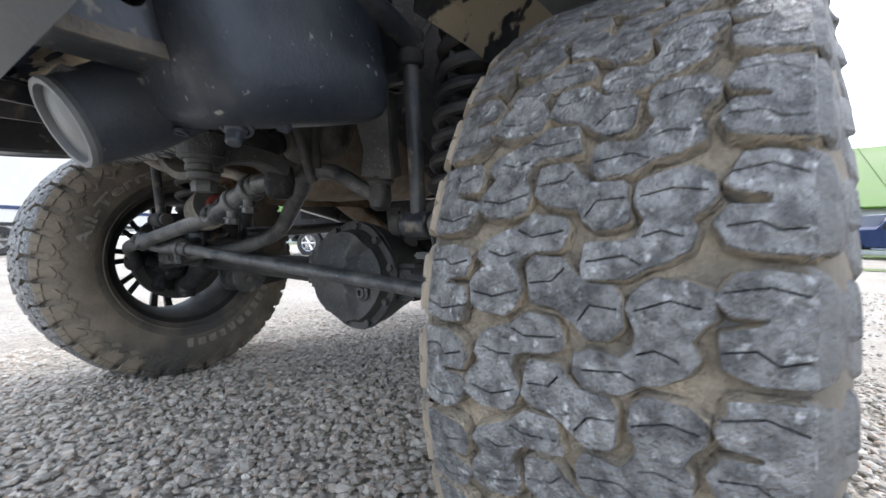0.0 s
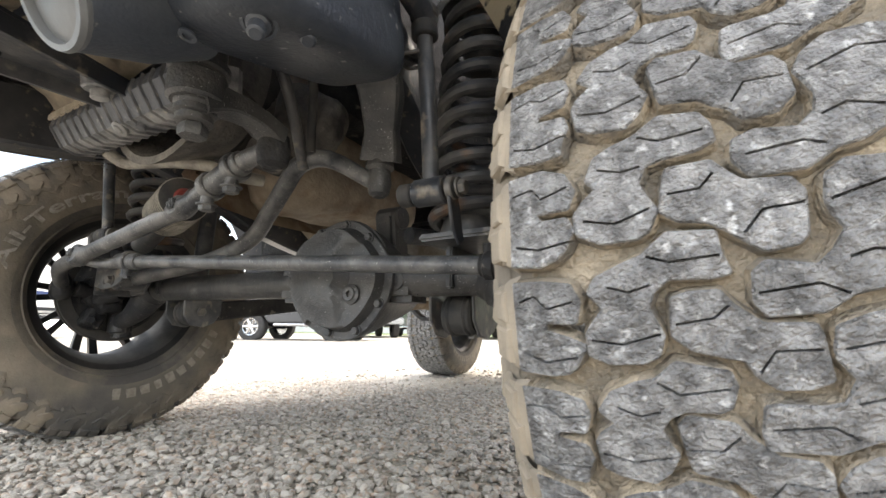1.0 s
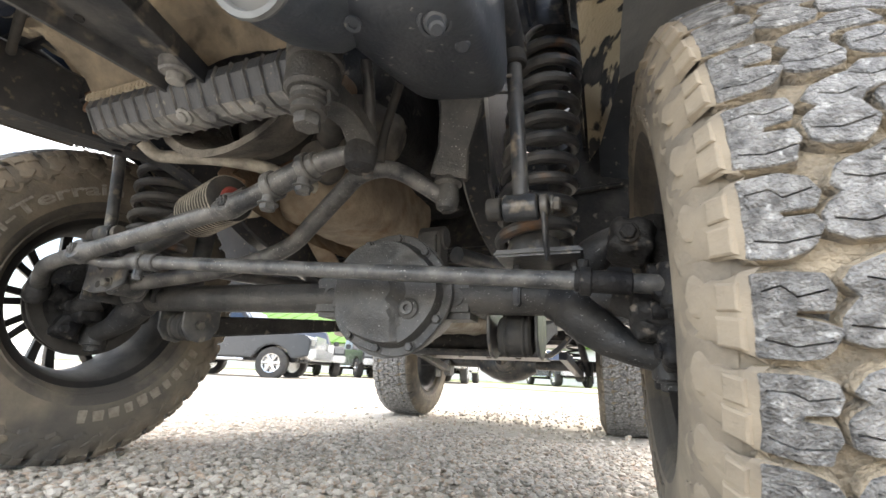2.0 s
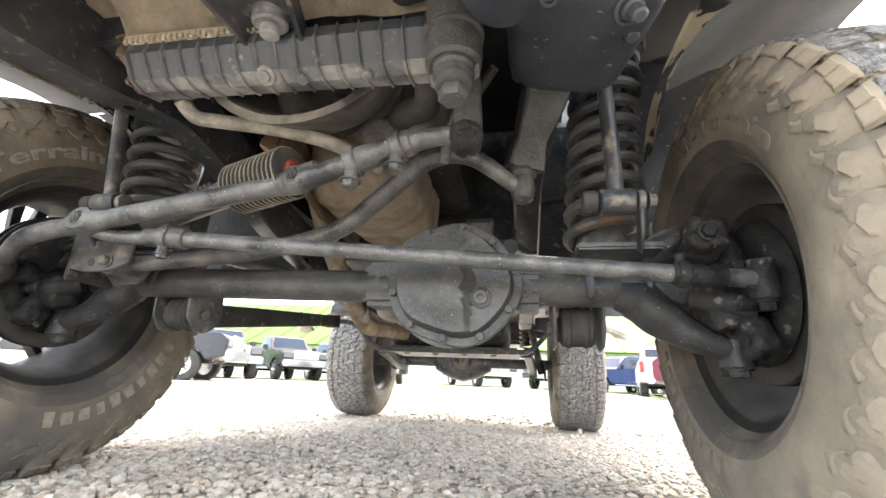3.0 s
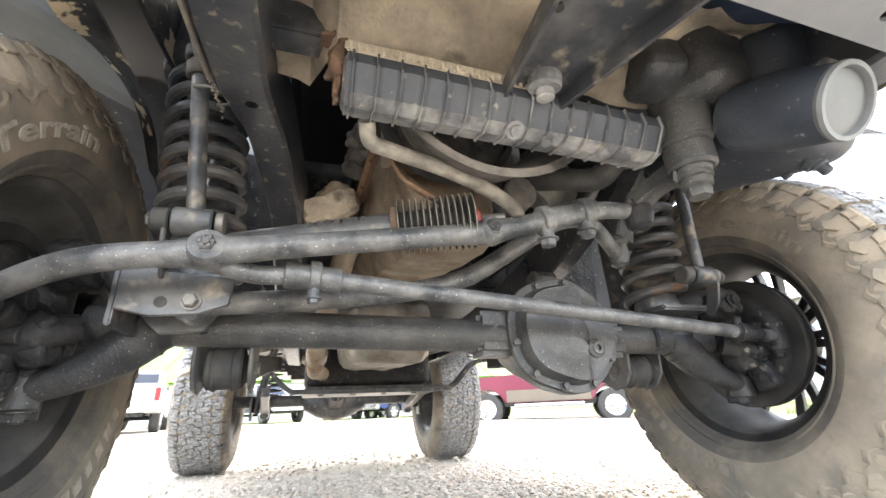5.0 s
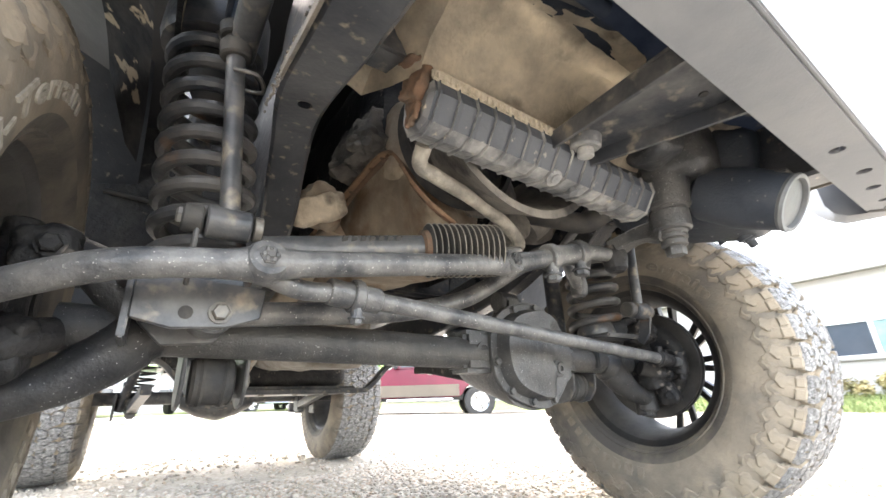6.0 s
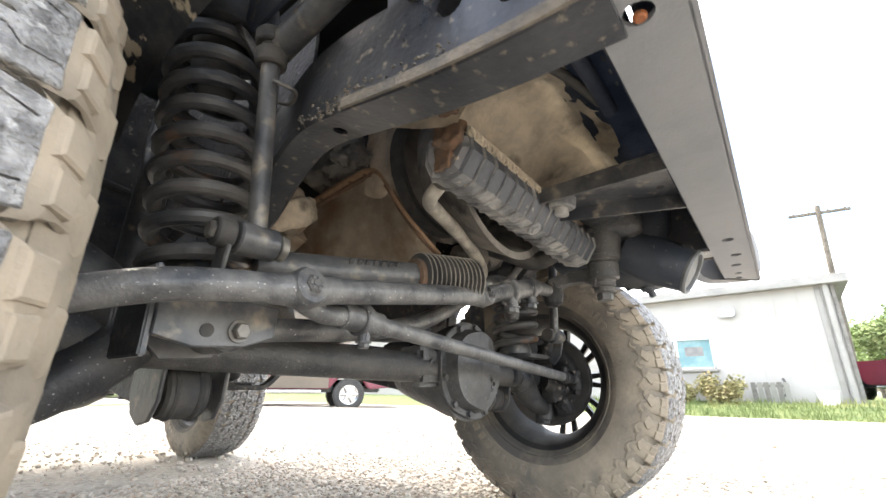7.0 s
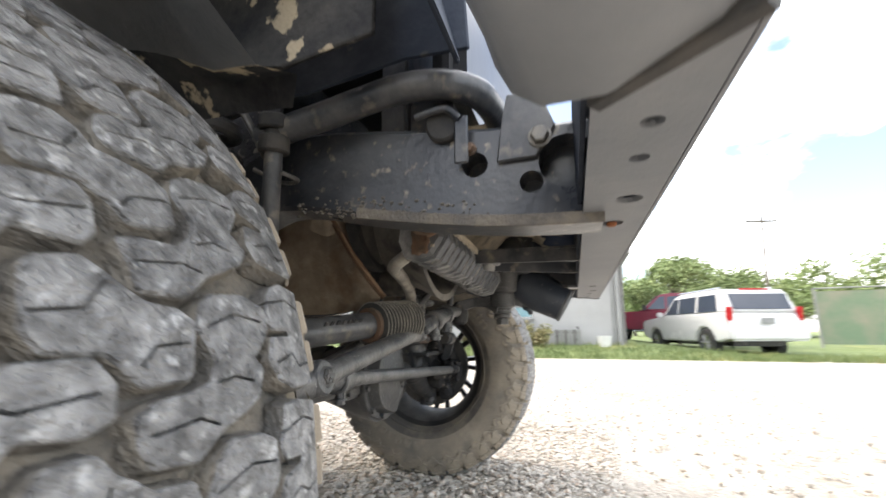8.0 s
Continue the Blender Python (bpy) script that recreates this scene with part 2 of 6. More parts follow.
def spline(points, steps=6):
    """Points along a smooth curve through the given ones."""
    p = [Vector(q) for q in points]
    if len(p) < 3 or steps < 2:
        return p
    out = []
    ext = [p[0] * 2 - p[1], *p, p[-1] * 2 - p[-2]]
    for i in range(1, len(ext) - 2):
        a, b, c, d = ext[i - 1], ext[i], ext[i + 1], ext[i + 2]
        for s in range(steps):
            t = s / steps
            out.append(0.5 * (2 * b + (c - a) * t + (2 * a - 5 * b + 4 * c - d) * t * t + (3 * b - a - 3 * c + d) * t ** 3))
    out.append(p[-1])
    return out


def tube(points, r, seg=14, steps=6, bm=None, cap=True, squash=None):
    """A rod through points; r one radius or one for each given point; squash (w, h) makes a rectangular section."""
    bm = bm or bmesh.new()
    ctr = spline(points, steps)
    n = len(ctr)
    if isinstance(r, (int, float)):
        rad = [r] * n
    else:
        rad = [float(np.interp(i / (n - 1) * (len(r) - 1), range(len(r)), r)) for i in range(n)]
    rings, normal = [], None
    for i, c in enumerate(ctr):
        d = (ctr[min(i + 1, n - 1)] - ctr[max(i - 1, 0)]).normalized()
        if normal is None:
            normal = d.cross(Vector((0, 0, 1)) if abs(d.z) < 0.9 else Vector((1, 0, 0))).normalized()
        else:
            normal = (normal - d * normal.dot(d)).normalized()
        up = d.cross(normal).normalized()
        if squash:
            w, h = squash
            k = min(w, h) * 0.18
            prof = [(-w + k, -h), (w - k, -h), (w, -h + k), (w, h - k), (w - k, h), (-w + k, h), (-w, h - k), (-w, -h + k)]
            rings.append([bm.verts.new(c + normal * a * rad[i] + up * b * rad[i]) for a, b in prof])
        else:
            rings.append([bm.verts.new(c + (normal * math.cos(a) + up * math.sin(a)) * rad[i])
                          for a in (2 * math.pi * k / seg for k in range(seg))])
    for a, b in zip(rings, rings[1:]):
        for k in range(len(a)):
            bm.faces.new((a[k], a[(k + 1) % len(a)], b[(k + 1) % len(a)], b[k]))
    if cap:
        bm.faces.new(rings[0][::-1])
        bm.faces.new(rings[-1])
    return bm


def lathe(profile, m=None, seg=32, bm=None, closed=False):
    """Turns (radius, height) pairs about local z, placed by m."""
    bm2 = bmesh.new()
    rings = []
    for r, h in profile:
        rings.append([bm2.verts.new((r * math.cos(a), r * math.sin(a), h)) for a in (2 * math.pi * k / seg for k in range(seg))])
    pairs = list(zip(rings, rings[1:])) + ([(rings[-1], rings[0])] if closed else [])
    for a, b in pairs:
        for k in range(seg):
            bm2.faces.new((a[k], a[(k + 1) % seg], b[(k + 1) % seg], b[k]))
    if not closed:
        for ring in (rings[0], rings[-1]):
            bm2.faces.new(ring)
    if m is not None:
        bmesh.ops.transform(bm2, matrix=m, verts=bm2.verts)
    return joined(bm, bm2)


def along(a, b):
    """The pose at a whose z looks at b."""
    a, b = Vector(a), Vector(b)
    return Matrix.Translation(a) @ (b - a).to_track_quat("Z", "Y").to_matrix().to_4x4()


def rod(a, b, r, bm=None, seg=18, chamfer=0.12):
    """A cylinder from a to b with softened rims."""
    n = (Vector(b) - Vector(a)).length
    k = min(r, n) * chamfer
    return lathe([(r - k, 0), (r, k), (r, n - k), (r - k, n)], along(a, b), seg, bm)


def hexbolt(at, way, r=0.009, h=0.008, bm=None):
    a = Vector(at)
    w = Vector(way).normalized()
    bm = rod(a, a + w * 0.003, r * 1.45, bm, 14)
    return lathe([(r * 1.1, 0), (r * 1.1, h * 0.8), (r * 0.9, h)], along(a + w * 0.003, a + w), 6, bm)


def plate(outline, thick, m, bevel=0.002, bm=None):
    """A flat plate of that outline (local xy), thick along local z."""
    bm2 = bmesh.new()
    low = [bm2.verts.new((x, y, -thick / 2)) for x, y in outline]
    top = [bm2.verts.new((x, y, thick / 2)) for x, y in outline]
    bm2.faces.new(low[::-1])
    bm2.faces.new(top)
    for i in range(len(low)):
        j = (i + 1) % len(low)
        bm2.faces.new((low[i], low[j], top[j], top[i]))
    if bevel:
        bmesh.ops.bevel(bm2, geom=[e for e in bm2.edges], offset=bevel, segments=1, affect="EDGES")
    bmesh.ops.transform(bm2, matrix=m, verts=bm2.verts)
    return joined(bm, bm2)


def cut(ob, cutter):
    """Takes the cutter's shape out of ob for good."""
    mod = ob.modifiers.new("cut", "BOOLEAN")
    mod.object, mod.operation, mod.solver = cutter, "DIFFERENCE", "EXACT"
    got = bpy.data.meshes.new_from_object(ob.evaluated_get(bpy.context.evaluated_depsgraph_get()))
    ob.modifiers.remove(mod)
    if len(got.vertices) >= len(ob.data.vertices):
        ob.data = got
    data = cutter.data
    bpy.data.objects.remove(cutter)
    bpy.data.meshes.remove(data)


def lumpy(size, at, rot=(0, 0, 0), bevel=0.03, amp=0.006, rough=14.0, seed=0, bm=None, cuts=5):
    """A softened block with an uneven, cast or crusted surface."""
    bm2 = bmesh.new()
    bmesh.ops.create_cube(bm2, size=1)
    bmesh.ops.scale(bm2, vec=size, verts=bm2.verts)
    bmesh.ops.subdivide_edges(bm2, edges=bm2.edges[:], cuts=cuts, use_grid_fill=True)
    h = Vector(size) / 2
    for v in bm2.verts:
        core = Vector([max(-h[i] + bevel, min(h[i] - bevel, v.co[i])) if h[i] > bevel else 0.0 for i in range(3)])
        d = v.co - core
        if d.length > 1e-6:
            v.co = core + d.normalized() * min(d.length, min(bevel, min(h)))
    bmesh.ops.subdivide_edges(bm2, edges=bm2.edges[:], cuts=1, use_grid_fill=True, smooth=0.6)
    bm2.normal_update()
    for v in bm2.verts:
        n = noise.noise(v.co * rough + Vector((seed, 0, 0))) + 0.5 * noise.noise(v.co * rough * 2.7 + Vector((0, seed, 0)))
        v.co += v.normal * amp * n
    bmesh.ops.transform(bm2, matrix=pose(*at, *rot), verts=bm2.verts)
    return joined(bm, bm2)


def drilled(ob, holes):
    """Drills round holes (centre, way, radius, depth) through ob."""
    bm = None
    for c, w, r, d in holes:
        c, w = Vector(c), Vector(w).normalized()
        bm = lathe([(r, 0), (r, d)], along(c - w * d / 2, c + w), 16, bm)
    cutter = link_mesh("cutter", bm, CHASSIS, None, False)
    bpy.context.view_layer.update()
    cut(ob, cutter)

# ---- ground ----
def gravel_material():
    m = bpy.data.materials.new("pale_limestone_gravel")
    m.use_nodes = True
    n, l = m.node_tree.nodes, m.node_tree.links
    b = n["Principled BSDF"]
    co = n.new("ShaderNodeTexCoord")
    vor = n.new("ShaderNodeTexVoronoi")
    vor.inputs["Scale"].default_value = 62
    l.new(co.outputs["Object"], vor.inputs["Vector"])
    ramp = n.new("ShaderNodeValToRGB")
    ramp.color_ramp.elements[0].color, ramp.color_ramp.elements[1].color = (0.33, 0.315, 0.29, 1), (0.58, 0.555, 0.515, 1)
    l.new(vor.outputs["Color"], ramp.inputs[0])
    big = n.new("ShaderNodeTexNoise")
    big.inputs["Scale"].default_value = 1.1
    big.inputs["Detail"].default_value = 6
    l.new(co.outputs["Object"], big.inputs["Vector"])
    br = n.new("ShaderNodeValToRGB")
    br.color_ramp.elements[0].position, br.color_ramp.elements[1].position = 0.38, 0.66
    br.color_ramp.elements[0].color, br.color_ramp.elements[1].color = (0.78, 0.720, 0.635, 1), (0.98, 0.955, 0.915, 1)
    l.new(big.outputs["Fac"], br.inputs[0])
    mul = n.new("ShaderNodeMixRGB")
    mul.blend_type = "MULTIPLY"
    mul.inputs[0].default_value = 1
    l.new(ramp.outputs[0], mul.inputs[1])
    l.new(br.outputs[0], mul.inputs[2])
    l.new(mul.outputs[0], b.inputs["Base Color"])
    bp = n.new("ShaderNodeBump")
    bp.inputs["Strength"].default_value = 0.9
    bp.inputs["Distance"].default_value = 0.012
    bp.invert = True
    l.new(vor.outputs["Distance"], bp.inputs["Height"])
    l.new(bp.outputs[0], b.inputs["Normal"])
    b.inputs["Roughness"].default_value = 0.9
    return m


GRAVEL = gravel_material()
STONE = material("grey_white_gravel_stone", (0.60, 0.558, 0.492), (0.415, 0.383, 0.332), 0.85, 0.0, 30, 200, 0.4,
                 third=(0.50, 0.39, 0.30), third_scale=55.0, third_low=0.52, third_high=0.64, per_piece=0.38)
GRASS = material("mown_grass", (0.115, 0.16, 0.05), (0.185, 0.225, 0.085), 0.9, 0.0, 3, 60, 0.8, bump_size=0.03,
                 third=(0.26, 0.27, 0.1), third_scale=0.8)

# one sheet, dense near the vehicle, out to the horizon
xs = sorted(set([-900, -300, -100, -40, -20, -12, -8] + [round(-6 + i * 0.2, 3) for i in range(61)] + [8, 12, 20, 40, 100, 300, 900]))
bm = bmesh.new()
grid = {}
for i, x in enumerate(xs):
    for j, y in enumerate(xs):
        h = 0.0
        if abs(x) < 7 and abs(y) < 7:
            h = 0.006 * noise.noise(Vector((x * 1.3, y * 1.3, 3.1))) - 0.006 - 0.006 * max(-3, min(3, x))
            h -= 0.030 * max(0.0, min(1.0, (y - 0.3) / 1.5)) * max(0.0, min(1.0, (7 - y) / 3.5))   # the lot falls a little towards the back axle
        h -= 0.13 * max(0.0, min(1.0, (x - 3.5) / 5.5))   # and towards the lawn
        grid[i, j] = bm.verts.new((x, y, h))
for i in range(len(xs) - 1):
    for j in range(len(xs) - 1):
        bm.faces.new((grid[i, j], grid[i + 1, j], grid[i + 1, j + 1], grid[i, j + 1]))
ground = tagged(link_mesh("ground", bm, GRAVEL), "pale crushed limestone gravel lot, level and dusty", "ground", kind="structure")

# loose stones, joined, thick near the camera's line and thinner farther off
rng = np.random.default_rng(5)


def stone_shapes(count):
    shapes = []
    for k in range(count):
        b2 = bmesh.new()
        bmesh.ops.create_icosphere(b2, subdivisions=1, radius=1)
        sc = (rng.uniform(0.7, 1.25), rng.uniform(0.6, 1.0), rng.uniform(0.45, 0.75))
        v = np.array([(q.co.x, q.co.y, q.co.z) for q in b2.verts]) * sc
        v *= rng.uniform(0.72, 1.12, (len(v), 1))
        f = np.array([[q.index for q in p.verts] for p in b2.faces])
        b2.free()
        shapes.append((v, f))
    return shapes


def scatter_stones(name, count, region, size, label):
    shapes = stone_shapes(8)
    vs, fs, base = [], [], 0
    x0, x1, y0, y1 = region
    for k in range(count):
        v, f = shapes[k % 8]
        s = size * float(np.clip(rng.lognormal(0, 0.35), 0.5, 2.1))
        a, t = rng.uniform(0, 6.283), rng.uniform(-0.5, 0.5)
        ca, sa, ct, st = math.cos(a), math.sin(a), math.cos(t), math.sin(t)
        rot = np.array([[ca, -sa * ct, sa * st], [sa, ca * ct, -ca * st], [0, st, ct]])
        at = np.array([rng.uniform(x0, x1), rng.uniform(y0, y1), s * rng.uniform(-0.2, 0.3)])
        at[2] -= 0.030 * max(0.0, min(1.0, (at[1] - 0.3) / 1.5)) * max(0.0, min(1.0, (7 - at[1]) / 3.5))
        vs.append(v @ rot.T * s + at)
        fs.append(f + base)
        base += len(v)
    me = bpy.data.meshes.new(name)
    me.from_pydata(np.concatenate(vs).tolist(), [], np.concatenate(fs).tolist())
    me.materials.append(STONE)
    return tagged(new(name, me), label, "gravel", kind="stuff")


scatter_stones("gravel", 34000, (-1.55, 1.7, -0.75, 1.5), 0.0082, "loose grey and white crushed stones under the vehicle")
scatter_stones("gravel", 16000, (-4.0, 4.5, -2.2, 5.5), 0.0105, "loose pale crushed stones over the open lot")

# ---- the vehicle ----
vehicle = tagged(new("off_road_vehicle"), "black lifted off-road vehicle with muddy all-terrain tyres and dusty underside", "vehicle")
AX_Y, AX_Z = -0.05, 0.406


# wheels, built about local x with the outer face towards +x
R_TREAD, PITCHES = 0.407, 36
PITCH = 2 * math.pi * R_TREAD / PITCHES


def round_point(u, v, h):
    """Tread coordinates (along, across, out) to the wheel's own space."""
    edge = max(0.0, (abs(v) - 0.072) / 0.052)
    r = R_TREAD - 0.009 * edge * edge + h
    a = u / R_TREAD
    return (v, -r * math.cos(a), r * math.sin(a))


# outlines of the blocks in one pitch (across, along): a hooked block, a slanted middle block that lies in the hook, a notched shoulder lug
HOOK = [(-44, 8), (-32, -2), (-9, -1), (-5, 8), (-6, 24), (-12, 28), (-30, 27), (-38, 33), (-42, 46), (-38, 56), (-36, 64), (-39, 77),
        (-48, 84), (-66, 86), (-78, 77), (-80, 62), (-74, 54), (-68, 45), (-73, 36), (-69, 22), (-56, 13)]
HOOK_SIPES = [[(-42, 11), (-32, 16), (-8, 12)], [(-64, 31), (-52, 35), (-42, 31)], [(-75, 67), (-58, 71), (-39, 63)]]
MIDDLE = [(-31, 40), (-26, 35), (-8, 36), (-1, 46), (8, 54), (26, 55), (32, 62), (31, 86), (26, 95), (12, 96), (5, 88), (-2, 80), (-10, 76), (-25, 74), (-32, 64)]
MIDDLE_SIPES = [[(-30, 55), (-13, 53), (-6, 43)], [(5, 84), (12, 71), (30, 70)]]
SHOULDER = [(-86, 8), (-81, 21), (-85, 34), (-103, 37), (-104, 43), (-87, 45), (-81, 54), (-87, 66), (-90, 74), (-102, 76), (-124, 75), (-124, 5), (-102, 4)]
SHOULDER_SIPES = [[(-121, 20), (-108, 17), (-100, 24), (-84, 20)], [(-121, 61), (-104, 66), (-83, 60)]]
ALONG = 0.835


def offset(ring, d):
    """A closed outline grown by d."""
    out = []
    n = len(ring)
    for i in range(n):
        a, b, c = Vector(ring[i - 1]), Vector(ring[i]), Vector(ring[(i + 1) % n])
        n1, n2 = (b - a).normalized(), (c - b).normalized()
        w = Vector((-(n1.y + n2.y), n1.x + n2.x))
        w = w / max(0.7, w.length_squared / 2) if w.length > 1e-6 else w
        out.append(tuple(b + w * d))
    return out


def tread_block(row, k, variant):
    """One worn rubber block with thin kinked sipes cut into it, bent onto the tyre."""
    pr = random.Random(row * 101 + variant * 5)
    base, sipes, shift = ((SHOULDER, SHOULDER_SIPES, 20), (HOOK, HOOK_SIPES, 0), (MIDDLE, MIDDLE_SIPES, 0))[row // 2]
    turned = row % 2 == 1

    def place(v, u):
        return (-v / 1000, ((48 - u - shift) * ALONG) / 1000) if turned else (v / 1000, (u + shift) * ALONG / 1000)

    ring = [(v + (0 if v == -124 else pr.uniform(-2.6, 2.6)), u + pr.uniform(-2.3, 2.3)) for v, u in base]
    soft = []
    for i, (v, u) in enumerate(ring):
        for q in (ring[i - 1], ring[(i + 1) % len(ring)]):
            f = min(0.14, 0.9 / max(1e-6, math.hypot(q[0] - v, q[1] - u)))
            soft.append((v + (q[0] - v) * f, u + (q[1] - u) * f))
    flat = [place(*q) for q in soft]
    area = sum(flat[i - 1][0] * flat[i][1] - flat[i][0] * flat[i - 1][1] for i in range(len(flat)))
    out = -1 if area > 0 else 1
    wear = pr.uniform(-0.0012, 0.0004)
    bm = bmesh.new()
    rings = [[bm.verts.new((*q, h)) for q in offset(flat, out * d)] for h, d in ((-0.0135, 0.0036), (-0.0060, 0.0018), (-0.0018 + wear, 0.0012), (wear, 0.0001))]
    for a, b in zip(rings, rings[1:]):
        for i in range(len(a)):
            j = (i + 1) % len(a)
            bm.faces.new((a[i], a[j], b[j], b[i])).material_index = 1 if a in (rings[0], rings[1]) else 0
    bm.faces.new(rings[0])
    bm.faces.new(rings[-1])
    ob = link_mesh("tread_block", bm, TREAD, smooth=False)
    ob.data.materials.append(FLANK)
    for line in sipes:
        pts = [Vector(place(v + pr.uniform(-1, 1), u + pr.uniform(-1.5, 1.5))) for v, u in line]
        cutter = bmesh.new()
        left, right = [], []
        for i, p in enumerate(pts):
            d = (pts[min(i + 1, len(pts) - 1)] - pts[max(i - 1, 0)]).normalized()
            w = Vector((-d.y, d.x)) * 0.0008
            left.append(p + w)
            right.append(p - w)
        loop = left + right[::-1]
        low = [cutter.verts.new((q.x, q.y, -0.007)) for q in loop]
        top = [cutter.verts.new((q.x, q.y, 0.003)) for q in loop]
        m = len(pts)
        for a in (low, top):
            for i in range(m - 1):
                cutter.faces.new((a[i], a[i + 1], a[2 * m - 2 - i], a[2 * m - 1 - i]))
        for i in range(2 * m):
            j = (i + 1) % (2 * m)
            cutter.faces.new((low[i], low[j], top[j], top[i]))
        cut(ob, link_mesh("sipe", cutter, TREAD, smooth=False))
    bm = bmesh.new()
    bm.from_mesh(ob.data)
    data = ob.data
    bpy.data.objects.remove(ob)
    bpy.data.meshes.remove(data)
    bmesh.ops.triangulate(bm, faces=[f for f in bm.faces if len(f.verts) > 4])
    for v in bm.verts:
        v.co = Vector(round_point(-v.co.y, v.co.x, v.co.z))
    return bm


def side_lug(long_one, less=0.0):
    """A lug that runs from the tread's edge down the sidewall, towards local -x."""
    bm = bmesh.new()
    r_in = 0.328 if long_one else 0.348
    prof = [(0.3970, 0.1228), (0.3915, 0.1335), (0.381, 0.1410), (0.366, 0.1495), (r_in + 0.009, 0.1610 if long_one else 0.1580), (r_in, 0.1600 if long_one else 0.1560)]
    prof = [(r, x - less * min(1.0, max(0.0, (0.397 - r) / 0.03))) for r, x in prof]
    rings = []
    half = 0.0176 if long_one else 0.0166
    for i, (r, x) in enumerate(prof):
        f = i / (len(prof) - 1)
        w = half * (1.0 - 0.06 * f - (0.25 if i == 5 else 0))
        skew = 0.009 * math.sin(f * 3.4) * (1 if long_one else -0.8)
        ring = []
        for q, (dw, dx) in enumerate(((-1.10, -0.0050), (-0.98, -0.0022), (-0.72, -0.0004), (0.15, 0.0008), (0.72, -0.0004), (0.98, -0.0022), (1.10, -0.0050))):
            a = (dw * w + skew + 0.0016 * math.sin(i * 2.1 + q)) / r
            rr = r - (0.011 * max(0, 1 - abs(dw - 0.3)) if i > 3 else 0)
            ring.append(bm.verts.new((-(x + dx), -rr * math.cos(a), rr * math.sin(a))))
        rings.append(ring)
    for a, b in zip(rings, rings[1:]):
        for i in range(6):
            bm.faces.new((a[i], a[i + 1], b[i + 1], b[i]))
    bm.faces.new(rings[-1])
    for mid, wide, long_k, shift in ((0.1, 0.0110, 0.0105, 0.003),) if long_one else ((-0.2, 0.0100, 0.0085, 0.003),):
        loops = []
        for h, g in ((-0.004, 1.12), (0.0022, 1.0), (0.0034, 0.84)):
            loop = []
            for du, dw in ((-1, -1), (1, -1), (1, 1), (-1, 1)):
                u = shift + du * long_k * g
                x, r = 0.1385 - less - 0.64 * u + 0.765 * h, 0.3840 + 0.765 * u + 0.64 * h
                a = (mid * half + dw * wide * g) / r
                loop.append(bm.verts.new((-x, -r * math.cos(a), r * math.sin(a))))
            loops.append(loop)
        for a, b in zip(loops, loops[1:]):
            for i in range(4):
                bm.faces.new((a[i], a[(i + 1) % 4], b[(i + 1) % 4], b[i]))
        bm.faces.new(loops[-1])
    return bm


def text_mesh(words, size):
    cu = bpy.data.curves.new("words", "FONT")
    cu.body, cu.size, cu.extrude, cu.offset = words, size, 0.0012, 0.0007
    ob = new("words", cu)
    me = bpy.data.meshes.new_from_object(ob.evaluated_get(bpy.context.evaluated_depsgraph_get()))
    bpy.data.objects.remove(ob)
    bpy.data.curves.remove(cu)
    return me


def sidewall_x(r):
    """How far the inner sidewall stands from the wheel's middle at that radius."""
    return float(np.interp(r, [0.2245, 0.236, 0.262, 0.305, 0.345, 0.38], [0.125, 0.141, 0.157, 0.162, 0.155, 0.131]))


def lettering(bm, words, r, start, height):
    """Words bent round the inner sidewall (towards local -x), reading clockwise from inside."""
    me = text_mesh(words, height * 1.38)
    b2 = bmesh.new()
    b2.from_mesh(me)
    bpy.data.meshes.remove(me)
    for v in b2.verts:
        rr = r + v.co.y
        a = start + v.co.x * 1.88 / r
        x = -(sidewall_x(rr) + 0.001 + v.co.z)
        v.co = Vector((x, rr * math.cos(a), rr * math.sin(a)))
    return joined(bm, b2)


block_meshes = {}


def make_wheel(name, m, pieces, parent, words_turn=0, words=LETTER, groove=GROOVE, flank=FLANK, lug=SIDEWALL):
    axis = pose(0, 0, 0, 0, 90, 0)
    rim = part(name, lathe([(0.207, -0.113), (0.222, -0.1240), (0.2245, -0.115), (0.205, -0.102), (0.193, -0.06), (0.191, 0.03),
                            (0.195, 0.07), (0.203, 0.105), (0.222, 0.112), (0.222, 0.122), (0.206, 0.119), (0.197, 0.10), (0.185, 0.05),
                            (0.183, -0.05), (0.196, -0.095)], axis, 72, closed=True), GALV, parent, "wheel with muddy all-terrain tyre and black spoked rim")
    for poly in rim.data.polygons:
        if math.hypot(poly.center.y, poly.center.z) > 0.203:
            poly.material_index = 1
    rim.data.materials.append(RIM)
    inner = [(0.214, -0.112), (0.2245, -0.125), (0.236, -0.141), (0.262, -0.157), (0.305, -0.162), (0.345, -0.155), (0.366, -0.145), (0.379, -0.132), (0.386, -0.114), (0.3945, -0.075)]
    prof = inner + [(0.396, 0.0)] + [(r, -h - 0.011 * min(1.0, max(0.0, (0.386 - r) / 0.03))) for r, h in reversed(inner)] + [(0.207, 0.10), (0.205, 0.0), (0.207, -0.10)]
    tyre = part("tyre", lathe(prof, axis, 90, closed=True), lug, rim, "dusty brown sidewall with dried mud in the tread")
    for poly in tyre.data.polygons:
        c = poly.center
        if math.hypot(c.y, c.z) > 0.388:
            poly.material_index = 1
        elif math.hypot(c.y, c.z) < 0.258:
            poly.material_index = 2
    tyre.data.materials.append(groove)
    tyre.data.materials.append(SIDEDARK)
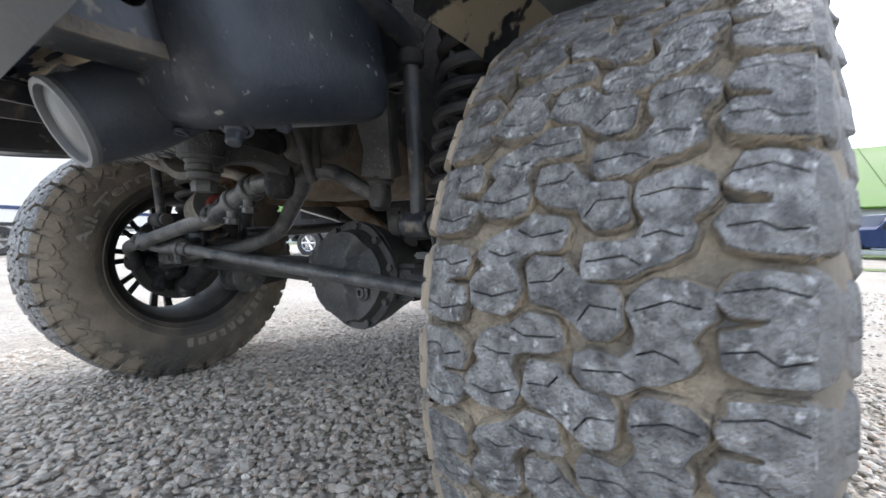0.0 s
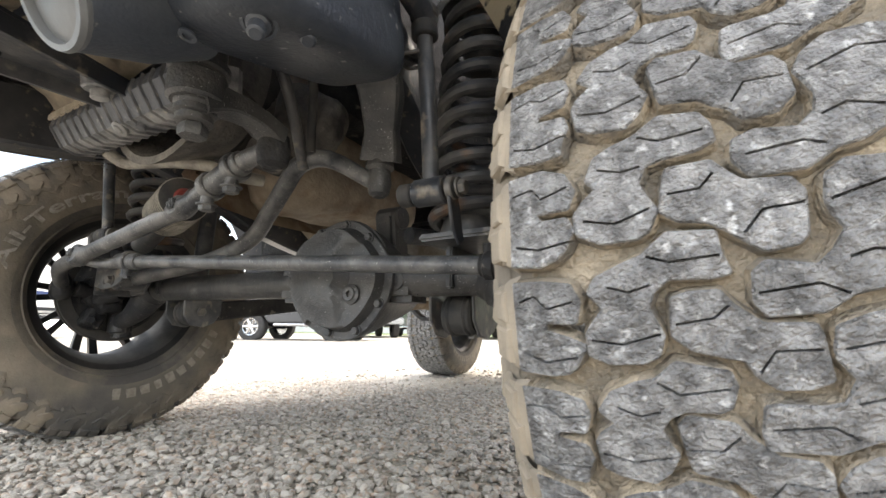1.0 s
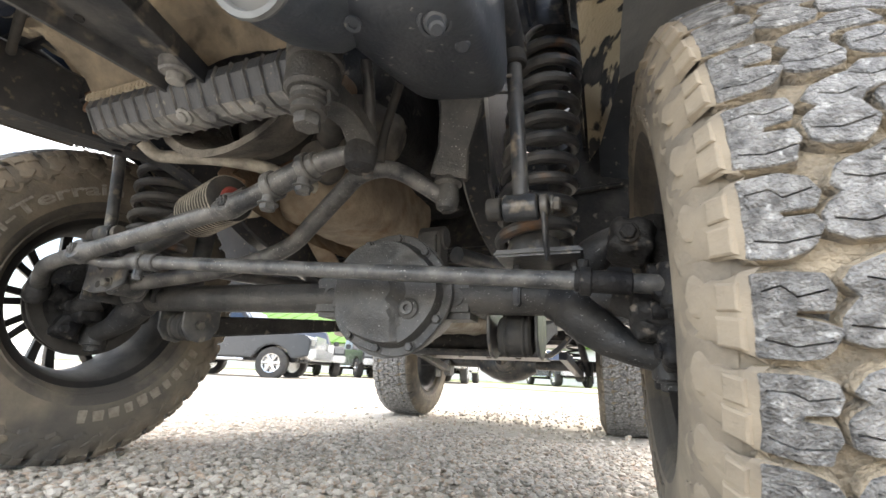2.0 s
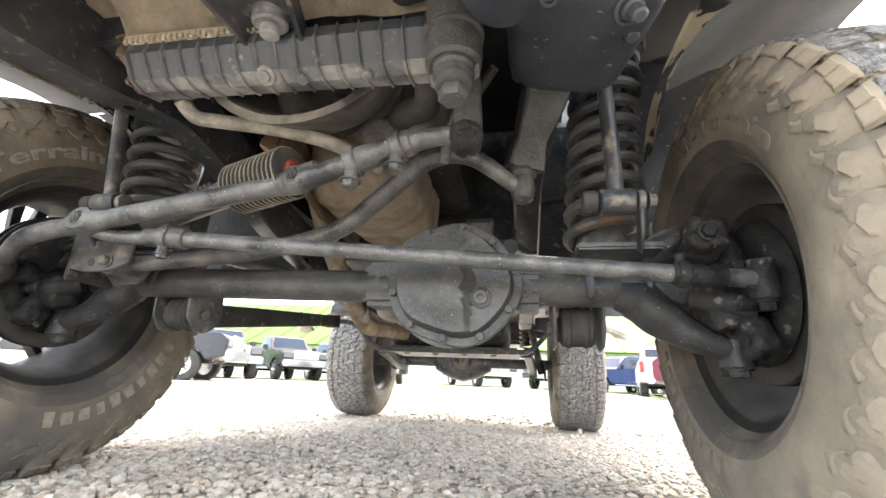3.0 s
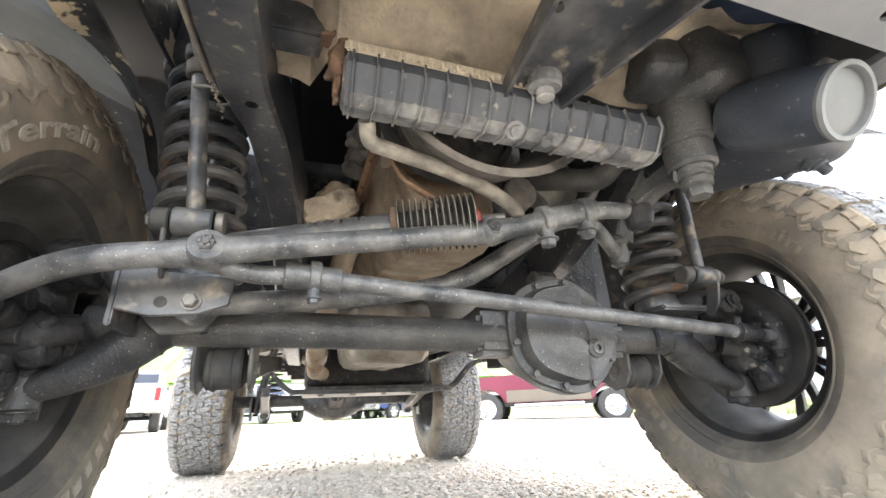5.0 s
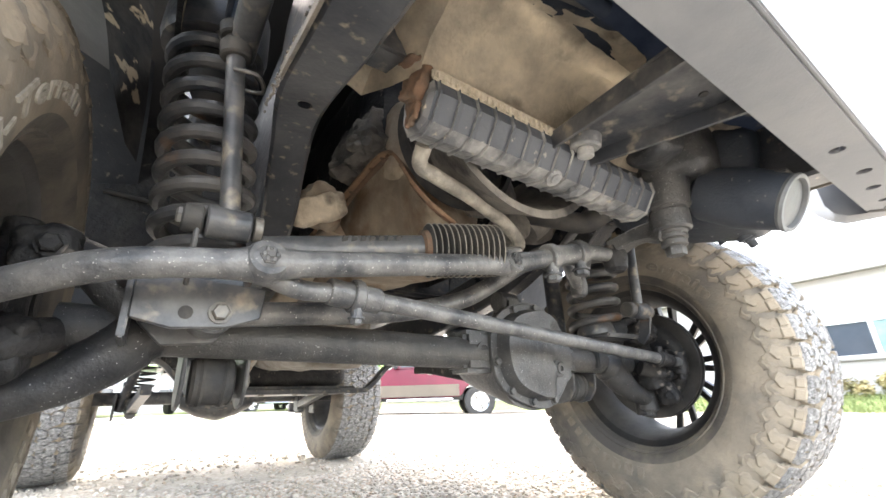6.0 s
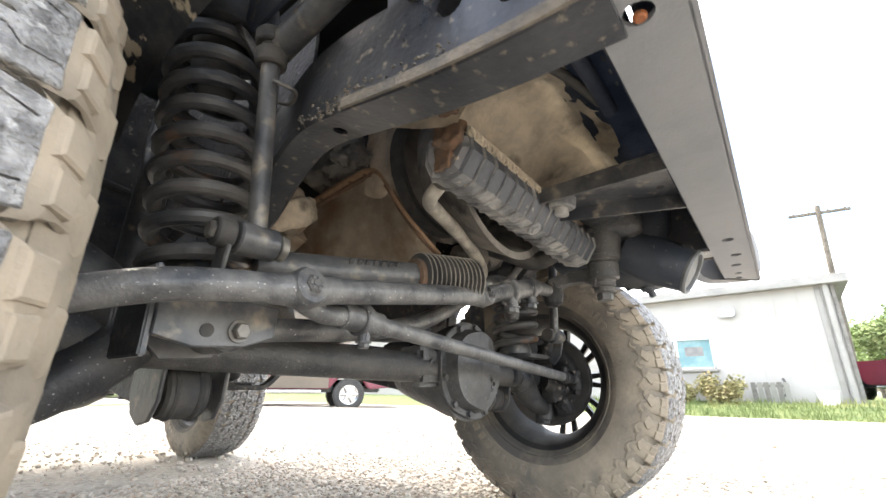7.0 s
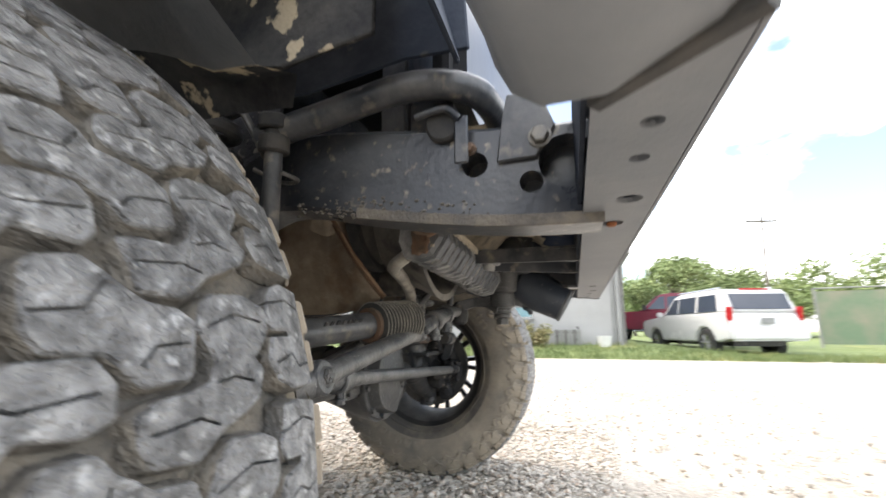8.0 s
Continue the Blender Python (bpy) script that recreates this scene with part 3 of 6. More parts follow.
    # bead ring and raised ribs
    part("sidewall_rib", lathe([(0.2325, -0.136), (0.235, -0.1430), (0.2375, -0.1455), (0.241, -0.1440)], axis, 90, closed=True), SIDEDARK, rim)
    bm = bmesh.new()
    rows = []
    n_k = PITCHES * 12
    for k in range(n_k):
        a = 2 * math.pi * k / n_k
        w = (k % 12) / 12 * 2
        dip = abs(math.sin(math.pi * w)) ** 0.6
        r_in = 0.343 - (0.013 if int(w) == 0 else 0.006) * dip + 0.0012 * math.sin(k * 1.7)
        row = []
        for r, x in ((r_in - 0.0025, -0.003), (r_in, 0.0030), (r_in + 0.003, 0.0038), (0.3665, None), (0.3800, None)):
            h = sidewall_x(r) + x if x is not None else {0.3665: 0.1466, 0.3800: 0.1318}[r]
            row.append(bm.verts.new((-h, -r * math.cos(a), r * math.sin(a))))
        rows.append(row)
    for a, b in zip(rows, rows[1:] + rows[:1]):
        for i in range(4):
            bm.faces.new((a[i], a[i + 1], b[i + 1], b[i]))
    part("shoulder_band", bm, lug, rim, "scalloped raised band on the tyre's shoulder")
    # spokes in pairs, with through windows between them
    for k in range(8):
        for side in (-1, 1):
            a = 2 * math.pi * k / 8 + side * 0.135
            b2 = tube([(0.085, 0.055 * math.cos(a), 0.055 * math.sin(a)), (0.098, 0.13 * math.cos(a), 0.13 * math.sin(a)),
                       (0.092, 0.197 * math.cos(a), 0.197 * math.sin(a))], [1.0, 0.85, 1.0], steps=4, squash=(0.012, 0.010))
            part("spoke", b2, RIM, rim)
    part("hub", lathe([(0.072, 0.07), (0.074, 0.10), (0.045, 0.105), (0.042, 0.125), (0.03, 0.13)], axis, 32), RIM, rim, "black wheel hub")
    for k in range(5):
        a = 2 * math.pi * k / 5
        part("lug_nut", rod((0.10, 0.057 * math.cos(a), 0.057 * math.sin(a)), (0.122, 0.057 * math.cos(a), 0.057 * math.sin(a)), 0.010, seg=6), BOLT, rim)
    # lettering on the inner sidewall; maker's mark as plain bars
    bm = lettering(None, "All-Terrain", 0.280, radians(7 + words_turn), 0.031)
    part("lettering", bm, words, rim, "scuffed raised white lettering")
    for k in range(10):
        a = radians(205 + words_turn) + k * 0.128
        bar = Matrix.Translation((-(sidewall_x(0.289) - 0.0005), 0.289 * math.cos(a), 0.289 * math.sin(a))) @ Euler((a - math.pi / 2, 0, 0)).to_matrix().to_4x4()
        b2 = box((0.004, 0.026 if k % 3 else 0.020, 0.034 if k in (0, 1, 2, 5, 9) else 0.026), bevel=0.0012)
        bmesh.ops.transform(b2, matrix=bar, verts=b2.verts)
        part("maker_mark", b2, words if words is DIM else FADED, rim, "faded pale bar of raised rubber")
    # tread blocks: those that face forward each a piece, the rest joined
    ahead = sorted(range(PITCHES), key=lambda p: -(m.to_3x3() @ Vector((0, -math.cos(2 * math.pi * p / PITCHES), -math.sin(2 * math.pi * p / PITCHES)))).dot(Vector((0, -0.9, 0.25))))
    single = set(ahead[:18]) if pieces else set()
    vs, fs = ([], []), ([], [])
    for p in range(PITCHES):
        turn = Matrix.Rotation(2 * math.pi * p / PITCHES, 4, "X")
        for row in (0, 1, 2, 3, 4, 8, 9, 10, 11):
            for k in (0,):
                key = (row, k, p % 3 if row < 8 else 0, flank.name)
                if key not in block_meshes:
                    name_k = "tread_block" if row < 8 else "shoulder_lug"
                    me = bpy.data.meshes.new(name_k)
                    b2 = tread_block(*key[:3]) if row < 8 else side_lug(row % 2 == 0, 0.0 if row < 10 else 0.011)
                    if row >= 8:
                        place = Matrix.Rotation((-0.229 if row % 2 else 0.229) * PITCH / R_TREAD + (0.050 if row < 10 else -0.010) / R_TREAD, 4, "X")
                        bmesh.ops.transform(b2, matrix=(place if row < 10 else place @ Matrix.Diagonal((-1, 1, 1, 1))), verts=b2.verts)
                    bmesh.ops.recalc_face_normals(b2, faces=b2.faces)
                    for f in b2.faces:
                        f.smooth = True
                    for e in b2.edges:
                        if len(e.link_faces) == 2 and e.calc_face_angle(0) > radians(24):
                            e.smooth = False
                    b2.to_mesh(me)
                    b2.free()
                    me.materials.append(TREAD if row < 8 else lug if row < 10 else OUTERLUG)
                    me.materials.append(flank)
                    block_meshes[key] = me
                me = block_meshes[key]
                if p in single:
                    ob = new(me.name.split(".")[0], me)
                    ob.parent = rim
                    ob.rotation_euler = (2 * math.pi * p / PITCHES, 0, 0)
                else:
                    kind_k = 0 if row < 8 else 1
                    base = len(vs[kind_k])
                    vs[kind_k].extend(tuple(turn @ v.co) for v in me.vertices)
                    fs[kind_k].extend(tuple(q + base for q in f.vertices) for f in me.polygons)
    for name_k, label_k, mat_k, q in (("tread", "worn grey tread blocks", TREAD, 0), ("shoulder_lug_ring", "dusty shoulder lugs", lug, 1)):
        me = bpy.data.meshes.new(name_k)
        me.from_pydata(vs[q], [], fs[q])
        me.materials.append(mat_k)
        ob = tagged(new(name_k, me), label_k, kind="stuff")
        ob.parent = rim
    rim.matrix_basis = m
    return rim


make_wheel("front_wheel", pose(0.815, -0.046, 0.394, 45), True, vehicle, 25, DIM)
make_wheel("front_wheel", pose(-0.814, -0.050, 0.412, 0, 0, 180) @ Matrix.Scale(1.025, 4), True, vehicle, 0, LETTER, GROOVEGREY, FLANKGREY, BROWNWALL)
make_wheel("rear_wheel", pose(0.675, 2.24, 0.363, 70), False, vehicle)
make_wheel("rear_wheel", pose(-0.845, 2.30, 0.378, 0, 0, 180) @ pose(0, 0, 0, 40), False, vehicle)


# front axle
def tilt_z(x):
    """The axle stands a little higher on the passenger's side."""
    return AX_Z - 0.018 * x


bm = tube([(-0.62, AX_Y, tilt_z(-0.62)), (0.13, AX_Y, tilt_z(0.13))], 0.032, 24)
tube([(0.28, AX_Y, tilt_z(0.28)), (0.62, AX_Y, tilt_z(0.62))], 0.031, 24, bm=bm)
axle = part("front_axle", bm, CAST, vehicle, "solid front axle in dusty black paint")
# differential housing
bm = lathe([(0.060, -0.19), (0.075, -0.15), (0.095, -0.08), (0.112, -0.03), (0.120, 0.015)], along((0.207, -0.065, 0.405), (0.207, -1, 0.405)), 40)
box((0.110, 0.075, 0.088), (0.080, -0.040, 0.408), bevel=0.010, bm=bm)
box((0.075, 0.075, 0.075), (0.338, -0.040, 0.396), bevel=0.012, bm=bm)
tube([(0.215, 0.10, 0.43), (0.205, 0.20, 0.445)], [0.062, 0.045], bm=bm)
part("differential_housing", bm, CAST, axle, "rough cast differential housing")
for hx, hz in ((0.070, 0.410), (0.338, 0.397)):
    part("boss", lathe([(0.017, 0), (0.017, 0.004), (0.0105, 0.004), (0.0095, -0.004)], along((hx, -0.0775, hz), (hx, -1, hz)), 20), CAST, axle)


def cover_outline(k, n, grow=0.0):
    a = 2 * math.pi * k / n
    r = 0.121 + 0.006 * math.cos(2 * a + 0.5) + 0.003 * math.cos(5 * a) + grow
    return r * math.cos(a), r * math.sin(a)


def smooth(a, b, x):
    t = max(0.0, min(1.0, (x - a) / (b - a)))
    return t * t * (3 - 2 * t)


bm = bmesh.new()
n = 80
rings = []
for f, flat in ((1.0, -0.080), (1.0, -0.0885), (0.985, -0.090), (0.872, -0.090), (0.85, None), (0.825, None), (0.80, None), (0.77, None), (0.70, None), (0.62, None), (0.5, None), (0.36, None), (0.2, None), (0.06, None)):
    ring = []
    for k in range(n):
        ox, oz = cover_outline(k, n)
        x, z = ox * f, oz * f
        if flat is None:
            rise = 0.030 * smooth(0.875, 0.80, f) + 0.012 * smooth(0.82, 0.30, f)
            recess = smooth(0.026, 0.038, x) * smooth(0.075, 0.050, z)
            rise = rise * (1 - recess) + min(rise, 0.020) * recess
            y = -0.090 - rise
        else:
            y = flat
        ring.append(bm.verts.new((0.207 + x, y, 0.405 + z)))
    rings.append(ring)
for a, b in zip(rings, rings[1:]):
    for k in range(n):
        bm.faces.new((a[k], a[(k + 1) % n], b[(k + 1) % n], b[k]))
bm.faces.new(rings[0])
bm.faces.new(rings[-1])
cover = part("differential_cover", bm, CAST, axle, "dusty black stamped differential cover")
for k in range(10):
    x, z = cover_outline(k * 7.2 + 2, 72, -0.010)
    part("cover_bolt", hexbolt((0.207 + x, -0.089, 0.405 + z), (0, -1, 0), 0.0075, 0.007), CAST, axle)
part("filler_plug", lathe([(0.019, 0), (0.019, 0.003), (0.013, 0.006), (0.012, 0.009), (0.006, 0.009), (0.006, 0.003)], along((0.262, -0.112, 0.372), (0.262, -1, 0.372)), 24), CAST, axle, "round filler plug")
part("paint_mark", box((0.045, 0.004, 0.007), (-0.05, -0.2125, 0.4355), bevel=0.001), YELLOW, vehicle, "yellow paint mark")

# knuckles, brakes
for s in (-1, 1):
    x0 = s * 0.62
    z0 = tilt_z(x0)
    bm = tube([(x0 - s * 0.115, AX_Y, z0), (x0 - s * 0.085, AX_Y - 0.003, z0 - 0.012), (x0 - s * 0.050, AX_Y - 0.008, z0 - 0.046), (x0 - s * 0.005, AX_Y - 0.012, z0 - 0.076), (x0 + s * 0.060, AX_Y - 0.016, z0 - 0.100)],
              [0.033, 0.042, 0.036, 0.027, 0.022], 20)
    tube([(x0 - s * 0.110, AX_Y, z0 + 0.002), (x0 - s * 0.082, AX_Y - 0.002, z0 + 0.025), (x0 - s * 0.050, AX_Y - 0.004, z0 + 0.066), (x0 - s * 0.005, AX_Y - 0.006, z0 + 0.096), (x0 + s * 0.055, AX_Y - 0.008, z0 + 0.105)],
         [0.032, 0.038, 0.032, 0.026, 0.024], 20, bm=bm)
    rod((x0 + s * 0.056, AX_Y - 0.016, z0 - 0.128), (x0 + s * 0.056, AX_Y - 0.016, z0 - 0.080), 0.026, bm)
    hexbolt((x0 + s * 0.056, AX_Y - 0.016, z0 - 0.128), (0, 0, -1), 0.014, 0.012, bm)
    for v in bm.verts:
        v.co += Vector((0.6, 1, 1)) * 0.0035 * noise.noise(v.co * 26 + Vector((s, 0, 0)))
    part("axle_yoke", bm, YOKE, axle, "cast steering yoke")
    bm = tube([(x0 + s * 0.055, AX_Y, z0 + 0.10), (x0 + s * 0.075, AX_Y, z0), (x0 + s * 0.055, AX_Y - 0.01, z0 - 0.10)], [0.03, 0.05, 0.03])
    tube([(x0 + s * 0.065, AX_Y - 0.03, z0 + 0.0), (x0 + s * 0.055, -0.14, z0 - 0.01), (x0 + s * 0.05, -0.185, z0 - 0.005)], [0.03, 0.022, 0.022], bm=bm)
    rod((x0 + s * 0.055, AX_Y, z0 - 0.14), (x0 + s * 0.055, AX_Y, z0 - 0.085), 0.021, bm)
    rod((x0 + s * 0.055, AX_Y, z0 + 0.085), (x0 + s * 0.055, AX_Y, z0 + 0.135), 0.021, bm)
    lumpy((0.062, 0.075, 0.060), (x0 + s * 0.015, AX_Y - 0.048, z0 + 0.078), (-12, 10 * s, 0), 0.016, 0.007, 34, 51, bm, cuts=6)
    lumpy((0.050, 0.060, 0.075), (x0 + s * 0.030, AX_Y - 0.060, z0 - 0.035), (14, -8 * s, 0), 0.014, 0.007, 36, 52, bm, cuts=6)
    hexbolt((x0 + s * 0.010, AX_Y - 0.090, z0 + 0.082), (0, -1, 0), 0.011, 0.010, bm)
    part("knuckle", bm, GREASEFILL, axle, "greasy steering knuckle")
    out = pose(x0 + s * 0.125, AX_Y, z0, 0, 90 * s, 0)
    part("brake_disc", lathe([(0.045, -0.020), (0.092, -0.020), (0.094, -0.012), (0.150, -0.012), (0.152, -0.010), (0.152, -0.003), (0.140, -0.002), (0.140, 0.008), (0.152, 0.009), (0.152, 0.016), (0.150, 0.018), (0.06, 0.018)], out, 64), DISC, axle, "worn dark brake disc")
    part("dust_shield", lathe([(0.05, -0.040), (0.098, -0.040), (0.110, -0.036), (0.122, -0.022), (0.124, -0.018), (0.120, -0.018), (0.108, -0.033), (0.05, -0.036)], out, 56, closed=True), GREASEFILL, axle, "pressed dust shield")
    bm = lumpy((0.075, 0.07, 0.15), (x0 + s * 0.10, AX_Y + 0.115, z0 + 0.02), (-14, 0, 0), 0.022, 0.004, 30, 31)
    rod((x0 + s * 0.04, AX_Y + 0.115, z0 + 0.05), (x0 + s * 0.085, AX_Y + 0.115, z0 + 0.05), 0.026, bm)
    part("brake_caliper", bm, GREASEFILL, axle, "greasy brake caliper")
    bm = lumpy((0.040, 0.055, 0.060), (x0 + s * 0.058, AX_Y - 0.080, z0 - 0.085), (-20, 0, 0), 0.016, 0.005, 40, 32)
    hexbolt((x0 + s * 0.045, AX_Y - 0.09, z0 - 0.09), (-s, -0.3, 0), 0.011, 0.01, bm)
    part("knuckle_lug", bm, GREASEFILL, axle, "greasy cast lug on the knuckle")
    bm = tube([(x0 - s * 0.01, AX_Y - 0.05, z0 - 0.015), (x0 + s * 0.03, AX_Y - 0.075, z0 - 0.03), (x0 + s * 0.06, AX_Y - 0.08, z0 - 0.05)], [0.02, 0.026, 0.018])
    part("axle_joint", bm, GREASEFILL, axle, "greasy axle joint")
    for dz, r in ((0.015, 0.015), (-0.035, 0.013)):
        part("slide_pin", rod((x0 + s * 0.03, AX_Y - 0.098, z0 + dz), (x0 + s * 0.075, AX_Y - 0.098, z0 + dz), r), GREASEFILL, axle)
    bm = tube([(x0 + s * 0.02, AX_Y - 0.02, z0 + 0.05), (x0 + s * 0.03, AX_Y + 0.06, z0 + 0.11), (x0 + s * 0.075, AX_Y + 0.105, z0 + 0.085)], 0.007)
    part("brake_hose", bm, RUBBER, axle)

# spring perches, brackets
for s, z in ((-1, 0.475), (1, 0.455)):
    bm = box((0.14, 0.15, 0.012), (s * 0.495, -0.070, z), bevel=0.004)
    box((0.012, 0.11, 0.075), (s * 0.452, -0.035, z - 0.04), bevel=0.003, bm=bm)
    box((0.012, 0.11, 0.075), (s * 0.548, -0.035, z - 0.04), bevel=0.003, bm=bm)
    part("spring_perch", bm, CHASSIS, axle, "welded steel spring perch")
    # lower arm bracket
    lx, lz = (-0.425, 0.352) if s < 0 else (0.435, 0.336)
    for dx in (-0.043, 0.043):
        part("arm_bracket", plate([(-0.052, 0.062), (0.058, 0.062), (0.060, -0.012), (0.042, -0.040), (0.012, -0.053), (-0.024, -0.047), (-0.046, -0.020)], 0.006,
             Matrix.Translation((lx + dx, 0.0, lz + 0.01)) @ pose(0, 0, 0, 90, 0, 90)), CHASSIS, axle, "rounded bracket plate")
    bm = rod((lx - 0.03, 0, lz), (lx + 0.03, 0, lz), 0.036)
    lathe([(0.037, 0), (0.039, 0.004), (0.037, 0.008)], along((lx - 0.02, 0, lz), (lx + 1, 0, lz)), 24, bm)
    lathe([(0.037, 0), (0.039, 0.004), (0.037, 0.008)], along((lx + 0.012, 0, lz), (lx + 1, 0, lz)), 24, bm)
    arm = part("lower_control_arm", tube([(lx, 0.03, lz), (lx * 0.99, 0.2, lz + 0.022), (lx * 0.95, 0.62, 0.425), (lx * 0.93, 0.72, 0.435)], [0.029, 0.028, 0.022, 0.026], squash=(1.0, 0.95)), GREASEFILL, vehicle, "pressed steel lower control arm")
    part("bushing", bm, RUBBER, arm, "black rubber bushing")
    part("bracket_bolt", hexbolt((lx - s * 0.042, 0, lz), (-s, 0, 0), 0.011, 0.01), BOLT, axle)
    # upper arm
    part("upper_control_arm", tube([(s * 0.40 if s < 0 else 0.31, 0.0, 0.50), (s * 0.385, 0.25, 0.52), (s * 0.37, 0.46, 0.54)], 0.018), CHASSIS, vehicle)
# upper arm mount on the differential
bm = box((0.05, 0.06, 0.10), (0.245, 0.03, 0.51), (8, 0, 0), 0.008)
rod((0.215, 0.03, 0.55), (0.275, 0.03, 0.55), 0.026, bm)
part("arm_mount", bm, CAST, axle, "cast upper arm mount")

# coil springs
for s, x, y, z0, z1, turns in ((-1, -0.488, -0.096, 0.49, 0.885, 9.3), (1, 0.496, -0.070, 0.47, 0.90, 10.6)):
    steps = int(turns * 22)
    pts = []
    for k in range(steps + 1):
        f = k / steps
        a = f * turns * 2 * math.pi
        r = 0.0605 - (0.012 if f > 0.93 else 0) * (f - 0.93) / 0.07
        lift = z0 + (z1 - z0) * (0.02 * min(1, f * 8) + 0.98 * f)
        pts.append((x + s * 0.032 * (f - 0.5) + r * math.cos(a), y + r * math.sin(a), lift))
    spring = part("coil_spring", tube(pts, 0.0112, 10, 1), SPRING, vehicle, "dusty black coil spring")
    part("bump_stop", tube([(x + s * 0.01, y, 0.77), (x + s * 0.01, y, 0.80), (x + s * 0.014, y, 0.85), (x + s * 0.016, y, 0.93)], [0.02, 0.032, 0.036, 0.04]), RUBBER, spring, "black rubber bump stop")
    part("spring_bucket", lathe([(0.078, 0.0), (0.082, 0.02), (0.080, 0.09), (0.062, 0.14)], pose(x + s * 0.016, y, z1 - 0.01), 28), CHASSIS, vehicle, "pressed steel upper spring seat")
    part("shock_absorber", tube([(x + s * 0.02, y + 0.155, 0.40), (x + s * 0.01, y + 0.165, 0.95)], 0.024), CHASSIS, vehicle, "black shock absorber")
    part("spring_clip", lathe([(0.045, 0), (0.05, 0.02), (0.043, 0.045)], pose(x - s * 0.016, y, z0 - 0.02), 20), CHASSIS, vehicle)

# sway bar and its links
bm = tube([(-0.475, -0.205, 0.805), (-0.475, -0.30, 0.822), (-0.472, -0.42, 0.845), (-0.45, -0.495, 0.845), (-0.39, -0.525, 0.835), (-0.2, -0.53, 0.83),
           (0.2, -0.53, 0.83), (0.39, -0.525, 0.83), (0.45, -0.495, 0.835), (0.472, -0.42, 0.83), (0.475, -0.30, 0.81), (0.475, -0.205, 0.79)], 0.0195, steps=5)
sway = part("sway_bar", bm, CHASSIS, vehicle, "thick black sway bar")
for s, top, bot in ((-1, (-0.484, -0.233, 0.795), (-0.458, -0.216, 0.545)), (1, (0.474, -0.215, 0.775), (0.482, -0.200, 0.520))):
    t, b = Vector(top), Vector(bot)
    lk = part("sway_bar_link", tube([t, b], 0.0125), CHASSIS, vehicle, "straight black sway bar link")
    w = (t - b).normalized()
    bm = rod(t - w * 0.02, t + w * 0.004, 0.021)
    rod(t + w * 0.012, t + w * 0.032, 0.0225, bm)
    rod(t - w * 0.0, t + w * 0.02, 0.014, bm)
    part("link_bushing", bm, RUBBER, lk, "black rubber bushing")
    bm = rod((bot[0] - 0.026, bot[1], bot[2] - 0.012), (bot[0] + 0.026, bot[1], bot[2] - 0.012), 0.021)
    part("link_eye", bm, CHASSIS, lk)
    bm = rod((bot[0] - 0.052, bot[1], bot[2] - 0.012), (bot[0] - 0.029, bot[1], bot[2] - 0.012), 0.018)
    part("link_sleeve", bm, RUBBER, lk)
    bm = rod((bot[0] + 0.029, bot[1], bot[2] - 0.012), (bot[0] + 0.04, bot[1], bot[2] - 0.012), 0.017)
    part("link_washer", bm, BOLT, lk)
    part("link_bolt", hexbolt((bot[0] + s * 0.045, bot[1], bot[2] - 0.012), (s, 0, 0), 0.010, 0.01), BOLT, lk)
    part("link_bracket", plate([(-0.010, 0.014), (0.010, 0.015), (0.022, -0.030), (0.036, -0.070), (0.022, -0.080), (0.000, -0.056), (-0.010, -0.02)], 0.006,
         Matrix.Translation((bot[0] + s * 0.034, bot[1], bot[2] - 0.012)) @ pose(0, 0, 0, 90, 0, 90)), SPRING, axle)
    part("hose_clip", tube([(t.x, t.y - 0.015, t.z - 0.05), (t.x - s * 0.03, t.y - 0.02, t.z - 0.052), (t.x - s * 0.045, t.y + 0.02, t.z - 0.045), (t.x - s * 0.02, t.y + 0.05, t.z - 0.03)], 0.003), BOLT, vehicle)
    part("brake_line", tube([(s * 0.53, -0.10, 0.93), (s * 0.50, -0.17, 0.86), (s * 0.478, -0.222, 0.765)], 0.0055), BOLT, vehicle, "thin steel brake line")

# steering linkage
TIE_A, TIE_B = (-0.300, -0.232, 0.455), (0.678, -0.176, 0.388)
bm = tube([TIE_A, TIE_B], 0.0135, 18)
tie = part("tie_rod", bm, STEEL, vehicle, "long grey tie rod speckled with gravel chips")
d = (Vector(TIE_B) - Vector(TIE_A)).normalized()
a = Vector(TIE_A)
bm = rod(a - d * 0.03, a + d * 0.05, 0.0185)
rod(a + d * 0.004, a + d * 0.02, 0.024, bm)
rod(a + d * 0.012 + Vector((0, -0.006, -0.030)), a + d * 0.012 + Vector((0, -0.006, 0.022)), 0.008, bm)
hexbolt(a + d * 0.012 + Vector((0, -0.006, -0.030)), (0, 0, -1), 0.008, 0.007, bm)
box((0.012, 0.010, 0.034), a + d * 0.012 + Vector((0, -0.010, -0.016)), (0, 0, 0), 0.003, bm)
part("adjuster_clamp", bm, STEEL, tie, "grey clamp with bolt")
b = Vector(TIE_B)
bm = rod(b - d * 0.125, b - d * 0.05, 0.0160)
rod(b - d * 0.118, b - d * 0.102, 0.0205, bm)
rod(b - d * 0.112, b - d * 0.112 + Vector((0, -0.004, 0.030)), 0.008, bm)
rod(b + Vector((0, 0, -0.03)), b + Vector((0, 0, 0.03)), 0.019, bm)
hexbolt(b + Vector((0, 0, -0.03)), (0, 0, -1), 0.010, 0.012, bm)
part("tie_rod_end", bm, GREASEFILL, tie, "greasy ball joint end")

